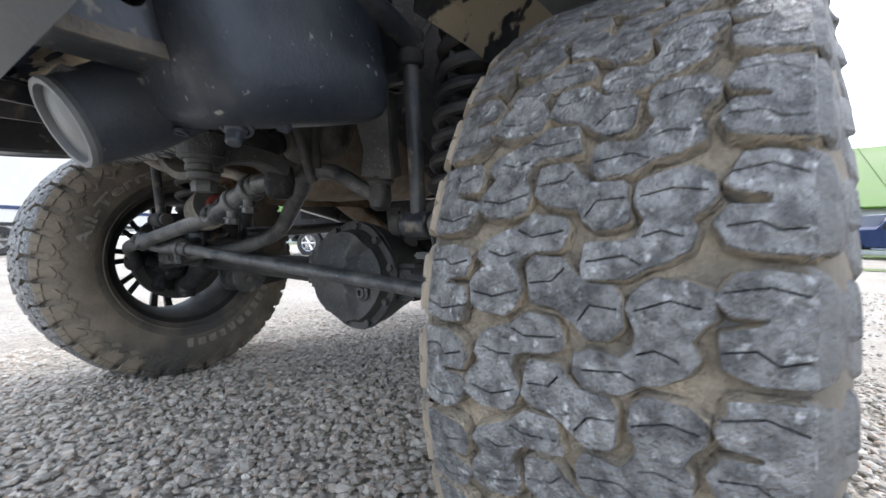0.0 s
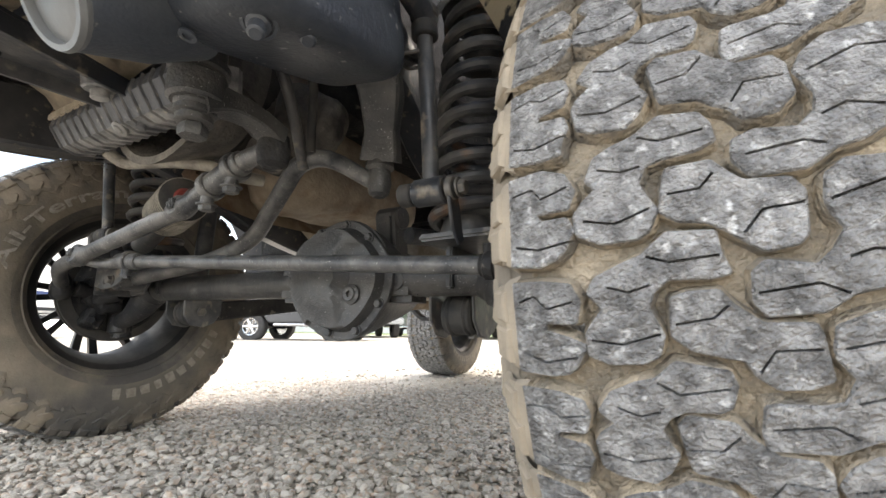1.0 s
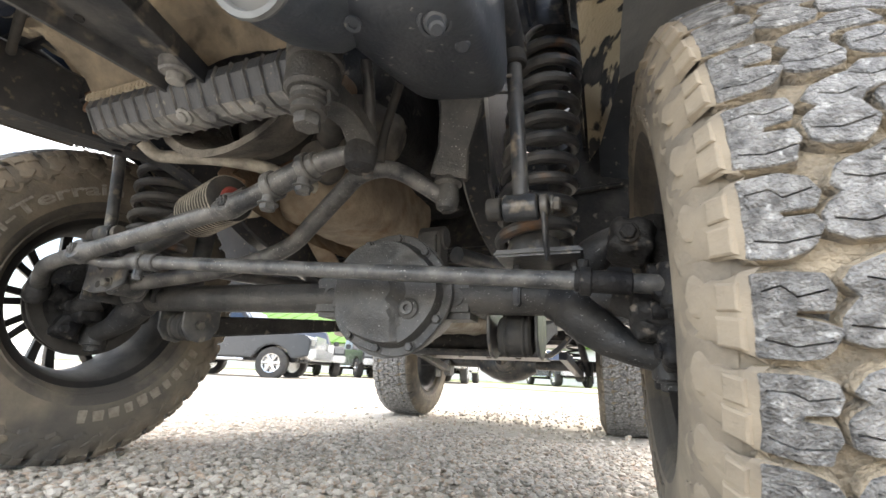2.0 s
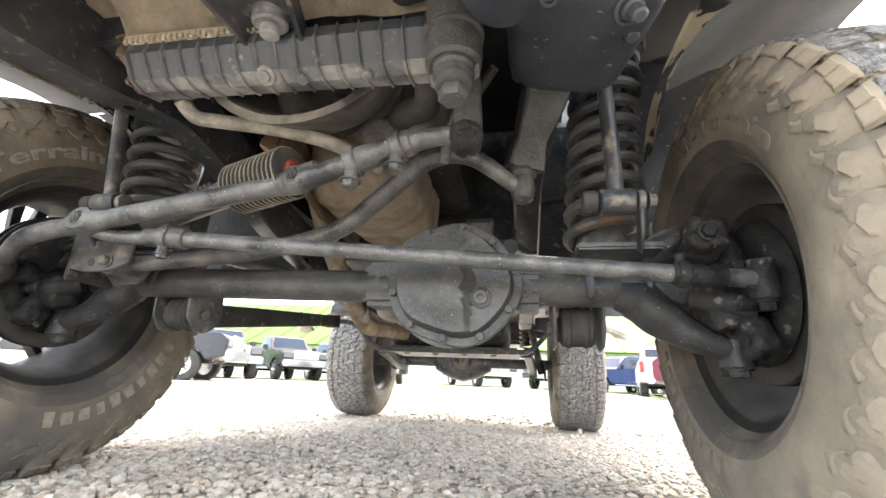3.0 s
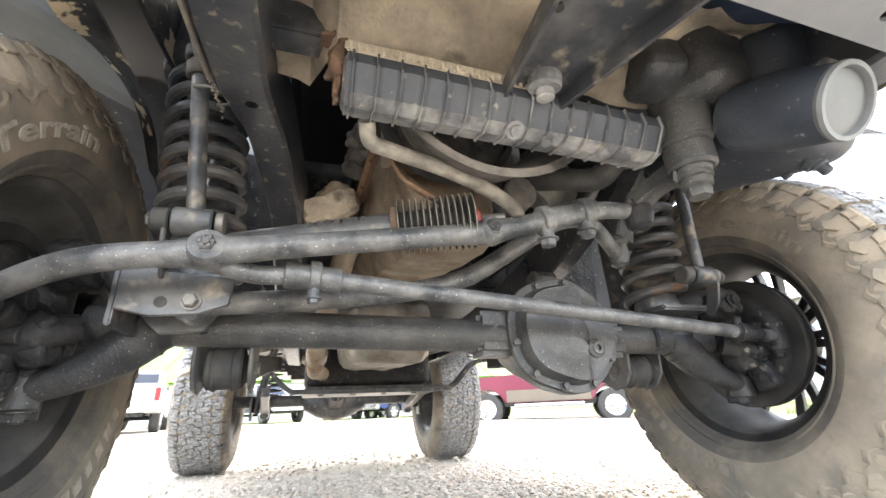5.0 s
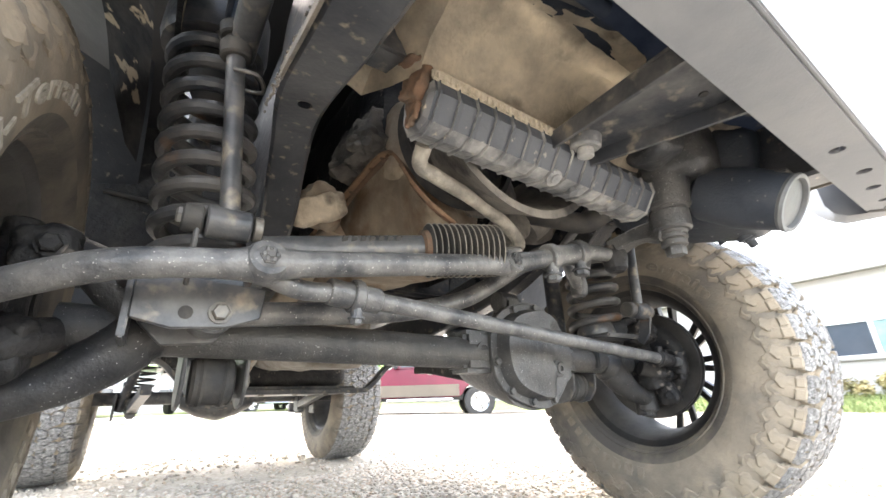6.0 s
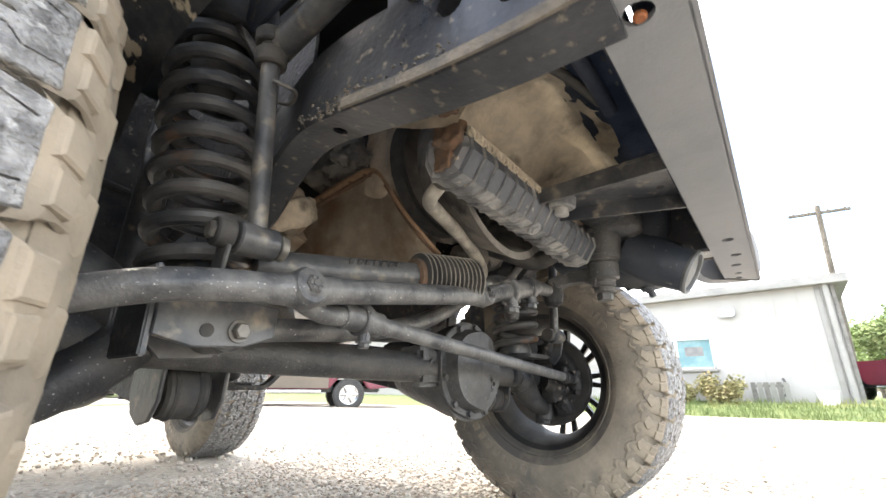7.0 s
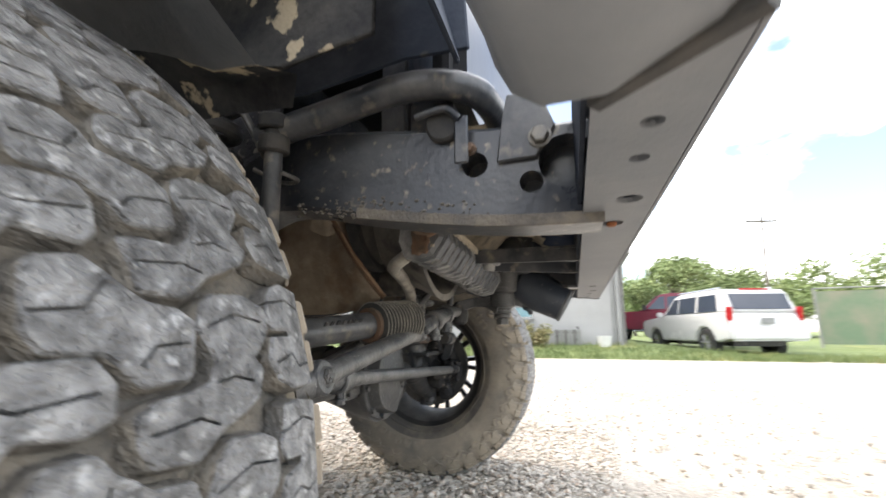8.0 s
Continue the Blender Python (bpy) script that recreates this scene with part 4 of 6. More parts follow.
DRAG = [(0.255, -0.300, 0.585), (0.16, -0.290, 0.580), (-0.026, -0.274, 0.531), (-0.421, -0.274, 0.470), (-0.56, -0.262, 0.452), (-0.672, -0.215, 0.418)]
bm = tube(DRAG[:2] + [(-0.02, -0.274, 0.531)], [0.013, 0.0165, 0.0175], 18, 4)
tube([(-0.02, -0.274, 0.531), DRAG[3]], 0.0168, 18, bm=bm)
tube(DRAG[3:], [0.0168, 0.0168, 0.016], 18, 6, bm=bm)
drag = part("drag_link", bm, STEEL, vehicle, "heavy grey drag link")
a = Vector(DRAG[1])
d = (Vector(DRAG[2]) - a).normalized()
bm = rod(a - d * 0.01, a + d * 0.10, 0.0205)
for off in (0.005, 0.082):
    rod(a + d * off, a + d * (off + 0.018), 0.026, bm)
    rod(a + d * (off + 0.009) + Vector((0, -0.004, -0.038)), a + d * (off + 0.009) + Vector((0, -0.004, 0)), 0.011, bm)
    hexbolt(a + d * (off + 0.009) + Vector((0, -0.004, -0.034)), (0, 0, -1), 0.012, 0.010, bm)
part("adjuster_sleeve", bm, STEEL, drag, "threaded adjuster sleeve with two clamps")
for q, r, ahead in ((DRAG[2], 0.0225, DRAG[1]), (DRAG[3], 0.0250, DRAG[4])):
    c = Vector(q)
    w = (Vector(ahead) - c).normalized()
    back = (Vector(DRAG[3] if q is DRAG[2] else DRAG[2]) - c).normalized()
    face = Vector((0.05, -1, 0.22)).normalized()
    bm = tube([c + back * 0.050, c + back * 0.026, c, c + w * 0.026, c + w * 0.050], [0.0165, 0.0190, r * 0.96, 0.0190, 0.0165], 20, 5)
    lathe([(r, -0.006), (r * 0.98, 0.014), (r * 0.86, 0.0185), (0.0145, 0.0190), (0.0130, 0.0150)], along(c, c + face), 26, bm)
    boss = part("link_boss", bm, STEEL, drag, "forged boss swelling round a nut")
    nut = hexbolt(c + face * 0.0150, face, 0.0105, 0.007)
    for k in range(6):
        a = k * math.pi / 3
        side = face.cross(Vector((0, 0, 1))).normalized()
        box((0.005, 0.005, 0.006), c + face * 0.0245 + side * 0.0072 * math.cos(a) + face.cross(side) * 0.0072 * math.sin(a), bevel=0.001, bm=nut, seg=1)
    rod(c + face * 0.02, c + face * 0.0275, 0.0045, nut)
    part("castle_nut", nut, CAST, boss, "dirty castle nut")
c = Vector(DRAG[0])
bm = lathe([(0.014, -0.035), (0.022, -0.028), (0.026, -0.005), (0.022, 0.018), (0.012, 0.03)], pose(*c), 22)
part("ball_joint", bm, GREASEFILL, drag)
c = Vector(DRAG[-1])
bm = lathe([(0.014, -0.04), (0.024, -0.028), (0.026, -0.005), (0.02, 0.018), (0.012, 0.03)], pose(*c), 22)
part("ball_joint", bm, GREASEFILL, drag)
bm = tube([(-0.421, -0.262, 0.462), (-0.37, -0.245, 0.452), (-0.325, -0.235, 0.455)], 0.013)
part("tie_rod_socket", bm, STEEL, drag)

# steering damper with its bellows
S0, S1, S2 = Vector((-0.42, -0.150, 0.520)), Vector((-0.170, -0.228, 0.545)), Vector((-0.045, -0.262, 0.556))
damper = part("steering_damper", tube([S0, S1], 0.0255, 22), CHASSIS, vehicle, "black steering damper with printed marks and bellows")
d = (S2 - S1).normalized()
n = (S2 - S1).length
prof = []
for k in range(13):
    h, q = n * k / 13, n / 13
    prof += [(0.026, h), (0.026, h + q * 0.34), (0.0440, h + q * 0.60), (0.0460, h + q * 0.68), (0.0440, h + q * 0.76), (0.026, h + q * 0.98)]
bellows = part("bellows", lathe(prof, along(S1, S2), 26), PALELINE, damper, "ribbed rubber bellows, ridges coloured pale and valleys dark")
bellows.data.materials.append(RUBBER)
# pale ridges and dark valleys put highlight and shade into the colour
for poly in bellows.data.polygons:
    q = poly.center - S1
    if (q - d * q.dot(d)).length < 0.0385:
        poly.material_index = 1
part("end_ring", lathe([(0.028, -0.006), (0.034, -0.004), (0.034, 0.004), (0.028, 0.006)], along(S1, S2), 26), RUST, damper, "rusty end ring")
part("end_cap", lathe([(0.020, 0), (0.021, 0.006), (0.016, 0.010)], along(S2, S2 + d), 26), RED, damper, "faded red end cap")
part("damper_rod", tube([S2, S2 + d * 0.05], 0.008), BOLT, damper)
bm2 = None
for k in range(7):
    bm2 = box((0.008, 0.002, 0.010), (-0.30 + k * 0.013, -0.2125 - 0.004 * k / 1.0, 0.545 + 0.0012 * k), (30, 0, 0), 0.0, bm2)
part("printed_mark", bm2, RUBBER, damper, "small unreadable dark print")

# track bar
bm = tube([(-0.452, -0.150, 0.430), (-0.36, -0.138, 0.440), (-0.16, -0.128, 0.462), (-0.02, -0.128, 0.498), (0.06, -0.148, 0.543), (0.12, -0.165, 0.582), (0.18, -0.182, 0.614), (0.25, -0.178, 0.613), (0.334, -0.142, 0.563)],
          [0.018, 0.0175, 0.0175, 0.0175, 0.0175, 0.0175, 0.0175, 0.016, 0.014], 18)
bar = part("track_bar", bm, STEEL, vehicle, "bent grey track bar")
part("bar_eye", rod((-0.455, -0.185, 0.428), (-0.455, -0.12, 0.428), 0.028), STEEL, bar)
part("bar_joint", lathe([(0.010, -0.032), (0.018, -0.026), (0.022, -0.008), (0.020, 0.016), (0.026, 0.022), (0.024, 0.034), (0.016, 0.045)], pose(0.338, -0.140, 0.570), 24), CAST, bar)
bm = plate([(-0.072, 0.040), (-0.030, 0.042), (-0.022, 0.024), (0.072, 0.020), (0.068, -0.020), (0.03, -0.034), (-0.03, -0.038), (-0.072, -0.028)], 0.007, Matrix.Translation((-0.470, -0.190, 0.440)) @ pose(0, 0, 0, 90, 0, 0))
box((0.008, 0.12, 0.10), (-0.545, -0.13, 0.44), bevel=0.002, bm=bm)
plate([(-0.06, 0.055), (0.06, 0.06), (0.06, 0.0), (0.03, -0.045), (-0.03, -0.05), (-0.06, -0.02)], 0.008, Matrix.Translation((-0.475, -0.118, 0.440)) @ pose(0, 0, 0, 90, 0, 0), bm=bm)
part("track_bar_bracket", bm, CHASSIS, axle, "boxed steel track bar bracket")
part("bracket_bolt", hexbolt((-0.450, -0.194, 0.424), (0, -1, 0), 0.0095, 0.010), BOLT, axle)
# uncut: a black disc carries the hole's shade as colour
part("bracket_hole", lathe([(0.008, 0), (0.008, 0.0015), (0.006, 0.002)], along((-0.487, -0.193, 0.422), (-0.487, -1, 0.422)), 16), RUBBER, axle, "dark disc in place of a small round hole")
bm = tube([(0.385, -0.22, 0.75), (0.375, -0.19, 0.71), (0.352, -0.155, 0.655), (0.340, -0.140, 0.605)], [0.045, 0.036, 0.028, 0.034], squash=(1.0, 0.7))
box((0.11, 0.10, 0.02), (0.392, -0.225, 0.737), (20, 0, 0), 0.006, bm)
part("frame_drop_bracket", bm, CAST, vehicle, "cast drop bracket on the frame")

# frame rails
RAIL = [(-0.655, 0.722, 1), (-0.55, 0.725, 1), (-0.45, 0.735, 1), (-0.34, 0.752, 0.97), (-0.25, 0.768, 0.92), (-0.17, 0.768, 0.86), (-0.08, 0.738, 0.84), (0.02, 0.692, 0.84),
        (0.15, 0.645, 0.86), (0.42, 0.600, 0.9), (0.8, 0.565, 0.9), (1.5, 0.57, 0.9), (1.9, 0.66, 0.9), (2.3, 0.73, 0.9), (2.75, 0.70, 0.9)]
for s in (-1, 1):
    pts = [(s * (0.402 - 0.058 * min(1, max(0, (y + 0.30) / 0.34))), y, z) for y, z, g in RAIL]
    rail = part("frame_rail", tube(pts, [g for y, z, g in RAIL], squash=(0.036, 0.065), steps=5), RAILPAINT, vehicle, "boxed black frame rail with dried mud along its lower edge")
    drilled(rail, [((s * 0.43, -0.505, 0.742), (1, 0, 0), 0.017, 0.06), ((s * 0.43, -0.575, 0.712), (1, 0, 0), 0.0145, 0.06),
                   ((s * 0.43, -0.618, 0.735), (1, 0, 0), 0.034, 0.06), ((s * 0.395, -0.283, 0.695), (0, 0.25, 1), 0.010, 0.05)])
    part("rail_flange", tube([(s * 0.4395, y, z - 0.060) for y, z, g in RAIL[:4]], 1.0, squash=(0.0022, 0.007), steps=5), EDGE, rail, "dirty lower flange edge")
    crust = random.Random(8 + s)
    bm = bmesh.new()
    for k in range(170):
        y = crust.triangular(-0.56, -0.22, -0.36)
        z = float(np.interp(y, [-0.62, -0.45, -0.34, -0.24], [0.660, 0.672, 0.684, 0.692])) + crust.triangular(0, 0.034, 0.002)
        g = crust.uniform(0.0006, 0.0026)
        bmesh.ops.create_icosphere(bm, subdivisions=1, radius=1, matrix=Matrix.Translation((s * 0.4385, y, z)) @ Matrix.Diagonal((0.002, g * 1.6, g * 0.9, 1)))
    tagged(part("mud_crust", bm, EDGE, rail, "crust of dried mud flakes"), kind="stuff")
    part("bumper_bracket", plate([(0.045, -0.038), (-0.004, -0.036), (-0.028, 0.002), (-0.012, 0.046), (0.030, 0.052), (0.036, 0.020)], 0.006,
         Matrix.Translation((s * 0.443, -0.579, 0.777)) @ pose(0, 0, 0, 90, 0, 90)), CHASSIS, vehicle, "bent steel bumper bracket")
    part("bracket_bolt", hexbolt((s * 0.446, -0.588, 0.765), (s, 0, 0), 0.010, 0.009), BOLT, vehicle)
    bm = plate([(-0.010, -0.035), (0.008, -0.035), (0.008, 0.03), (-0.010, 0.03)], 0.005, Matrix.Translation((s * 0.452, -0.490, 0.775)) @ pose(0, 0, 0, 90, 0, 90))
    tube([(s * 0.455, -0.49, 0.80), (s * 0.458, -0.47, 0.815), (s * 0.457, -0.43, 0.81)], 0.005, bm=bm)
    part("sway_bar_clamp", bm, CHASSIS, vehicle, "steel clamp round the sway bar")
    part("clamp_bolt", hexbolt((s * 0.441, -0.500, 0.762), (s, 0, 0), 0.006, 0.008), RUST, vehicle)
    part("clamp_rubber", rod((s * 0.405, -0.465, 0.800), (s * 0.450, -0.465, 0.800), 0.024), RUBBER, vehicle, "sway bar rubber")
part("front_crossmember", tube([(-0.37, -0.43, 0.855), (0.37, -0.43, 0.855)], 1.0, squash=(0.04, 0.03)), CHASSIS, vehicle)

# steering box, shaft, pitman arm
bm = tube([(0.258, -0.445, 0.755), (0.257, -0.435, 0.70), (0.256, -0.430, 0.645)], [0.046, 0.039, 0.035], 26)
lathe([(0.030, -0.026), (0.035, -0.022), (0.0355, 0.010), (0.033, 0.013), (0.033, 0.017), (0.0375, 0.019), (0.0375, 0.028), (0.032, 0.031)], pose(0.255, -0.425, 0.622), 28, bm)
lathe([(0.019, -0.022), (0.0225, -0.020), (0.0225, -0.012), (0.0205, -0.010), (0.0255, -0.008), (0.0255, -0.001), (0.0235, 0.0), (0.0265, 0.004), (0.026, 0.014)], pose(0.255, -0.424, 0.589), 26, bm)
lumpy((0.17, 0.13, 0.13), (0.305, -0.445, 0.752), (0, 0, 8), 0.03, 0.006, 20, 11, bm)
lumpy((0.07, 0.09, 0.07), (0.190, -0.455, 0.745), (0, 0, -14), 0.022, 0.005, 26, 13, bm)
gear = part("steering_box", bm, CAST, vehicle, "cast steering gear box with splined shaft")
part("shaft_nut", lathe([(0.017, -0.012), (0.0185, 0.0), (0.015, 0.006)], pose(0.255, -0.424, 0.562), 6), CAST, gear)
bm = tube([(0.255, -0.424, 0.600), (0.262, -0.385, 0.612), (0.262, -0.340, 0.612), (0.257, -0.300, 0.600)], [0.032, 0.021, 0.018, 0.022], squash=(1.0, 0.70))
part("pitman_arm", bm, CAST, vehicle, "forged pitman arm")
part("frame_gusset", lumpy((0.09, 0.20, 0.05), (0.365, -0.30, 0.745), (12, 0, 0), 0.015, 0.005, 20, 12), CAST, vehicle, "dusty cast bracket on the frame rail")
# vapour canister cover low behind the bumper
bm = bmesh.new()
bmesh.ops.create_uvsphere(bm, u_segments=40, v_segments=24, radius=1)
for v in bm.verts:
    q = [math.copysign(abs(c) ** 0.36, c) for c in v.co]
    v.co = Vector((0.086 * q[0] * (1 - 0.10 * q[1]), 0.150 * q[1], 0.105 * q[2] * (1 + 0.12 * q[0])))
bmesh.ops.transform(bm, matrix=pose(0.403, -0.408, 0.735, 15, 0, 0), verts=bm.verts)
canister = part("canister_cover", bm, CANISTER, vehicle, "smooth dusty black plastic canister cover with two bolts")
for p in ((0.448, -0.478, 0.606), (0.456, -0.422, 0.632)):
    bm = lathe([(0.019, -0.006), (0.018, 0.003), (0.0145, 0.004), (0.0135, 0.001), (0.0120, 0.001), (0.0120, 0.008), (0.0090, 0.010), (0.0085, 0.022), (0.006, 0.024), (0.003, 0.024)], along(p, (p[0] + 0.3, p[1] - 0.35, p[2] - 1)), 26)
    part("cover_bolt", bm, CANISTER, canister, "recessed cover bolt")
part("drain_hole", lathe([(0.009, 0), (0.009, 0.003), (0.005, 0.003), (0.005, -0.002)], along((0.365, -0.50, 0.607), (0.365, -0.7, -0.4)), 18), PLASTIC, canister)
part("canister_hose", tube([(0.295, -0.270, 0.725), (0.262, -0.235, 0.700), (0.240, -0.215, 0.665), (0.232, -0.205, 0.620)], 0.008), RUBBER, vehicle, "thin black hose")

# fog lamp
FOG = Vector((0.318, -0.590, 0.604))
way = Vector((0.0, -0.85, -0.48)).normalized()
lamp = part("fog_lamp", lathe([(0.034, -0.150), (0.050, -0.135), (0.056, -0.070), (0.050, -0.020), (0.0475, 0.0)], along(FOG, FOG + way), 36), PLASTIC, vehicle, "round fog lamp with frosted lens")
part("lamp_ring", lathe([(0.040, -0.004), (0.0475, -0.002), (0.0495, 0.004), (0.0478, 0.009), (0.0420, 0.009), (0.040, 0.003)], along(FOG, FOG + way), 40, closed=True), LAMPRING, lamp, "pale grey lamp ring")
part("lens", lathe([(0.0415, -0.002), (0.0415, 0.001), (0.030, 0.004), (0.010, 0.0055)], along(FOG, FOG + way), 40), LENS, lamp, "frosted glass lens")
part("lamp_bracket", box((0.05, 0.06, 0.006), (FOG.x, FOG.y + 0.015, FOG.z + 0.050), (0, 0, 0), 0.002), CHASSIS, lamp)

# radiator: ribbed lower tank, crimped edge, shroud
T0, T1 = Vector((-0.272, -0.371, 0.689)), Vector((0.228, -0.383, 0.664))
td = (T1 - T0).normalized()
tank_prof = [(-0.040, 0.022), (-0.043, 0.002), (-0.022, -0.030), (0.0, -0.036), (0.03, -0.028), (0.042, 0.0), (0.038, 0.036)]
bm = bmesh.new()
cols = []
tl = (T1 - T0).length
stations = []
ribs = 15
for k in range(ribs + 1):
    c = 0.012 + (tl - 0.024) * k / ribs
    stations += [(c - 0.0070, 0.0), (c - 0.0018, -0.0014), (c - 0.0011, 0.0030), (c + 0.0011, 0.0030), (c + 0.0018, -0.0014), (c + 0.0070, 0.0)]
stations = [(0.0, -0.010), (0.006, -0.001)] + stations + [(tl - 0.006, -0.001), (tl, -0.010)]
for d_, grow in stations:
    o = T0 + td * d_
    cols.append([bm.verts.new(o + Vector((0, y * (1 + grow / 0.04), z * (1 + (grow / 0.034 if z < 0.03 else 0))))) for y, z in tank_prof])
for a, b in zip(cols, cols[1:]):
    for k in range(len(a)):
        j = (k + 1) % len(a)
        bm.faces.new((a[k], a[j], b[j], b[k]))
bm.faces.new(cols[0])
bm.faces.new(cols[-1])
bm.normal_update()
# facet tones follow the light: front ones dark, lower ones dusty and pale
upper = [f for f in bm.faces if f.calc_center_median().y < (T0.y - 0.030) and abs(f.normal.x) < 0.6]
for f in upper:
    f.material_index = 1
tank = part("radiator_tank", bm, TANK, vehicle, "ribbed black plastic radiator tank in pale dust, front facets toned darker", False)
tank.data.materials.append(PLASTIC)
bm = box((tl * 0.56, 0.008, 0.017), T0 + td * (tl * 0.28) + Vector((0, -0.042, 0.028)), (0, math.degrees(math.atan2(T0.z - T1.z, tl)), -math.degrees(math.atan2(T0.y - T1.y, tl))), 0.003)
for k in range(26):
    o = T0 + td * (0.008 + (tl - 0.016) * k / 47)
    box((0.0050, 0.005, 0.012), (o.x, o.y - 0.047, o.z + 0.023), (0, 0, 0), 0.0015, bm, 1)
part("crimped_edge", bm, PALEMUD, tank, "crimped aluminium edge filled with dried mud")
c = T0 + td * 0.245 + Vector((0, -0.016, -0.034))
part("drain_plug", lathe([(0.014, -0.004), (0.014, 0.002), (0.009, 0.004), (0.008, 0.007), (0.004, 0.008)], along(c, c + Vector((0, -0.6, -0.8))), 24), TANK, tank, "round drain plug")
for off in (0.30, 0.40):
    c = T0 + td * off + Vector((0, -0.005, -0.03))
    part("mounting_stud", rod(c, c + Vector((0, -0.003, -0.012)), 0.008), TANK, tank)
bm = lumpy((0.020, 0.046, 0.042), (-0.279, -0.385, 0.714), (0, 12, 8), 0.006, 0.006, 60, 4)
lumpy((0.034, 0.030, 0.006), (-0.288, -0.392, 0.742), (0, -18, 12), 0.003, 0.004, 60, 5, bm)
lumpy((0.008, 0.030, 0.060), (-0.2765, -0.372, 0.690), (0, 4, 0), 0.003, 0.004, 70, 6, bm)
part("rusty_corner", bm, RUST, tank, "rust-stained tank corner")
part("radiator_core", box((0.76, 0.045, 0.36), (0.0, -0.365, 0.93), bevel=0.004), CHASSIS, vehicle, "radiator core behind dirty panel")
# fan shroud and pulley behind the tank
bm = lathe([(0.15, 0.0), (0.17, 0.05), (0.20, 0.11), (0.185, 0.11), (0.15, 0.055), (0.13, 0.0)], along((-0.02, -0.225, 0.80), (-0.02, -1, 0.80)), 44, closed=True)
part("fan_shroud", bm, CRUST, vehicle, "round dust-coated fan shroud")
axis_p = along((-0.05, -0.165, 0.81), (-0.05, -1, 0.81))
bm = lathe([(0.128, 0.0), (0.138, 0.003)] + [(0.140 if k % 2 else 0.135, 0.004 + 0.003 * k) for k in range(9)] + [(0.137, 0.031), (0.126, 0.032), (0.124, 0.014), (0.124, 0.002)], axis_p, 56, closed=True)
pulley = part("crank_pulley", bm, RUBBER, vehicle, "black grooved crankshaft pulley")
part("pulley_face", lathe([(0.125, 0.012), (0.110, 0.020), (0.075, 0.024), (0.060, 0.034), (0.030, 0.036), (0.028, 0.046), (0.012, 0.047)], axis_p, 44), CRUST, pulley, "dust-grey pulley face")
# hose along the lower tank
bm = tube([(-0.232, -0.330, 0.668), (-0.222, -0.302, 0.652), (-0.185, -0.290, 0.648), (-0.09, -0.268, 0.640), (0.0, -0.246, 0.622), (0.055, -0.225, 0.600), (0.075, -0.18, 0.60)], 0.0125)
part("cooler_line", bm, PALELINE, vehicle, "tan dust-coated cooler line")
# dirty splash panel from the tank forward to the bumper
bm = bmesh.new()
nx, ny = 44, 16
vg = {}
for i in range(nx + 1):
    for j in range(ny + 1):
        x = -0.385 + 0.755 * i / nx
        f = j / ny
        y = -0.398 + 0.11 * smooth(-0.285, -0.315, x) * (1 - f) - (0.157 + 0.030 * noise.noise(Vector((x * 9, 2, 0)))) * f
        z = 0.727 + 0.03 * smooth(-0.285, -0.330, x) + 0.065 * math.sin(f * 2.2) + 0.014 * noise.noise(Vector((x * 9, f * 5, 0))) + 0.005 * noise.noise(Vector((x * 31, f * 13, 2)))
        vg[i, j] = bm.verts.new((x, y, z))
for i in range(nx):
    for j in range(ny):
        bm.faces.new((vg[i, j], vg[i + 1, j], vg[i + 1, j + 1], vg[i, j + 1]))
bmesh.ops.solidify(bm, geom=bm.faces[:], thickness=0.006)
part("splash_panel", bm, DIRT, vehicle, "plastic splash panel caked with dried tan mud")
c = Vector((0.001, -0.445, 0.712))
bm = rod(c, c + Vector((0, 0.006, -0.03)), 0.024)
rod(c + Vector((0, 0.006, -0.03)), c + Vector((0, 0.008, -0.045)), 0.013, bm)
part("panel_fastener", bm, TANK, vehicle, "round bolt through the panel")
bm = bmesh.new()
quad = [(-0.050, -0.40, 0.700), (0.040, -0.415, 0.695), (0.100, -0.640, 0.692), (-0.072, -0.640, 0.696)]
low = [bm.verts.new(q) for q in quad]
top = [bm.verts.new((q[0], q[1], q[2] + 0.005)) for q in quad]
bm.faces.new(low)
bm.faces.new(top)
for i in range(4):
    bm.faces.new((low[i], low[(i + 1) % 4], top[(i + 1) % 4], top[i]))
centre = part("centre_bracket", bm, CHASSIS, vehicle, "wide dusty steel bracket between radiator and bumper")
for a, b in (((-0.048, -0.40, 0.690), (-0.068, -0.640, 0.682)), ((0.038, -0.42, 0.684), (0.096, -0.640, 0.678))):
    part("bracket_flange", tube([a, b], 1.0, squash=(0.003, 0.013)), CHASSIS, centre, "folded bracket edge")
# black discs laid on the plate stand in for the shade of holes
for k, (x, y) in enumerate(((-0.043, -0.55), (0.045, -0.60))):
    part("bracket_hole", rod((x, y, 0.6925), (x, y, 0.697), 0.006), RUBBER, centre, "dark disc in place of a small hole")
part("panel_harness", tube([(-0.345, -0.505, 0.762), (-0.29, -0.525, 0.768), (-0.22, -0.548, 0.772), (-0.14, -0.565, 0.772)], 0.007), RUBBER, vehicle, "black wiring loom")
# dark valance between the splash panel and the bumper
bm = bmesh.new()
vg = {}
for i in range(25):
    for j, (y, z) in enumerate(((-0.515, 0.795), (-0.535, 0.788), (-0.56, 0.776), (-0.585, 0.779), (-0.612, 0.770), (-0.645, 0.760))):
        vg[i, j] = bm.verts.new((-0.385 + 0.77 * i / 24, y, z))
for i in range(24):
    for j in range(5):
        bm.faces.new((vg[i, j], vg[i + 1, j], vg[i + 1, j + 1], vg[i, j + 1]))
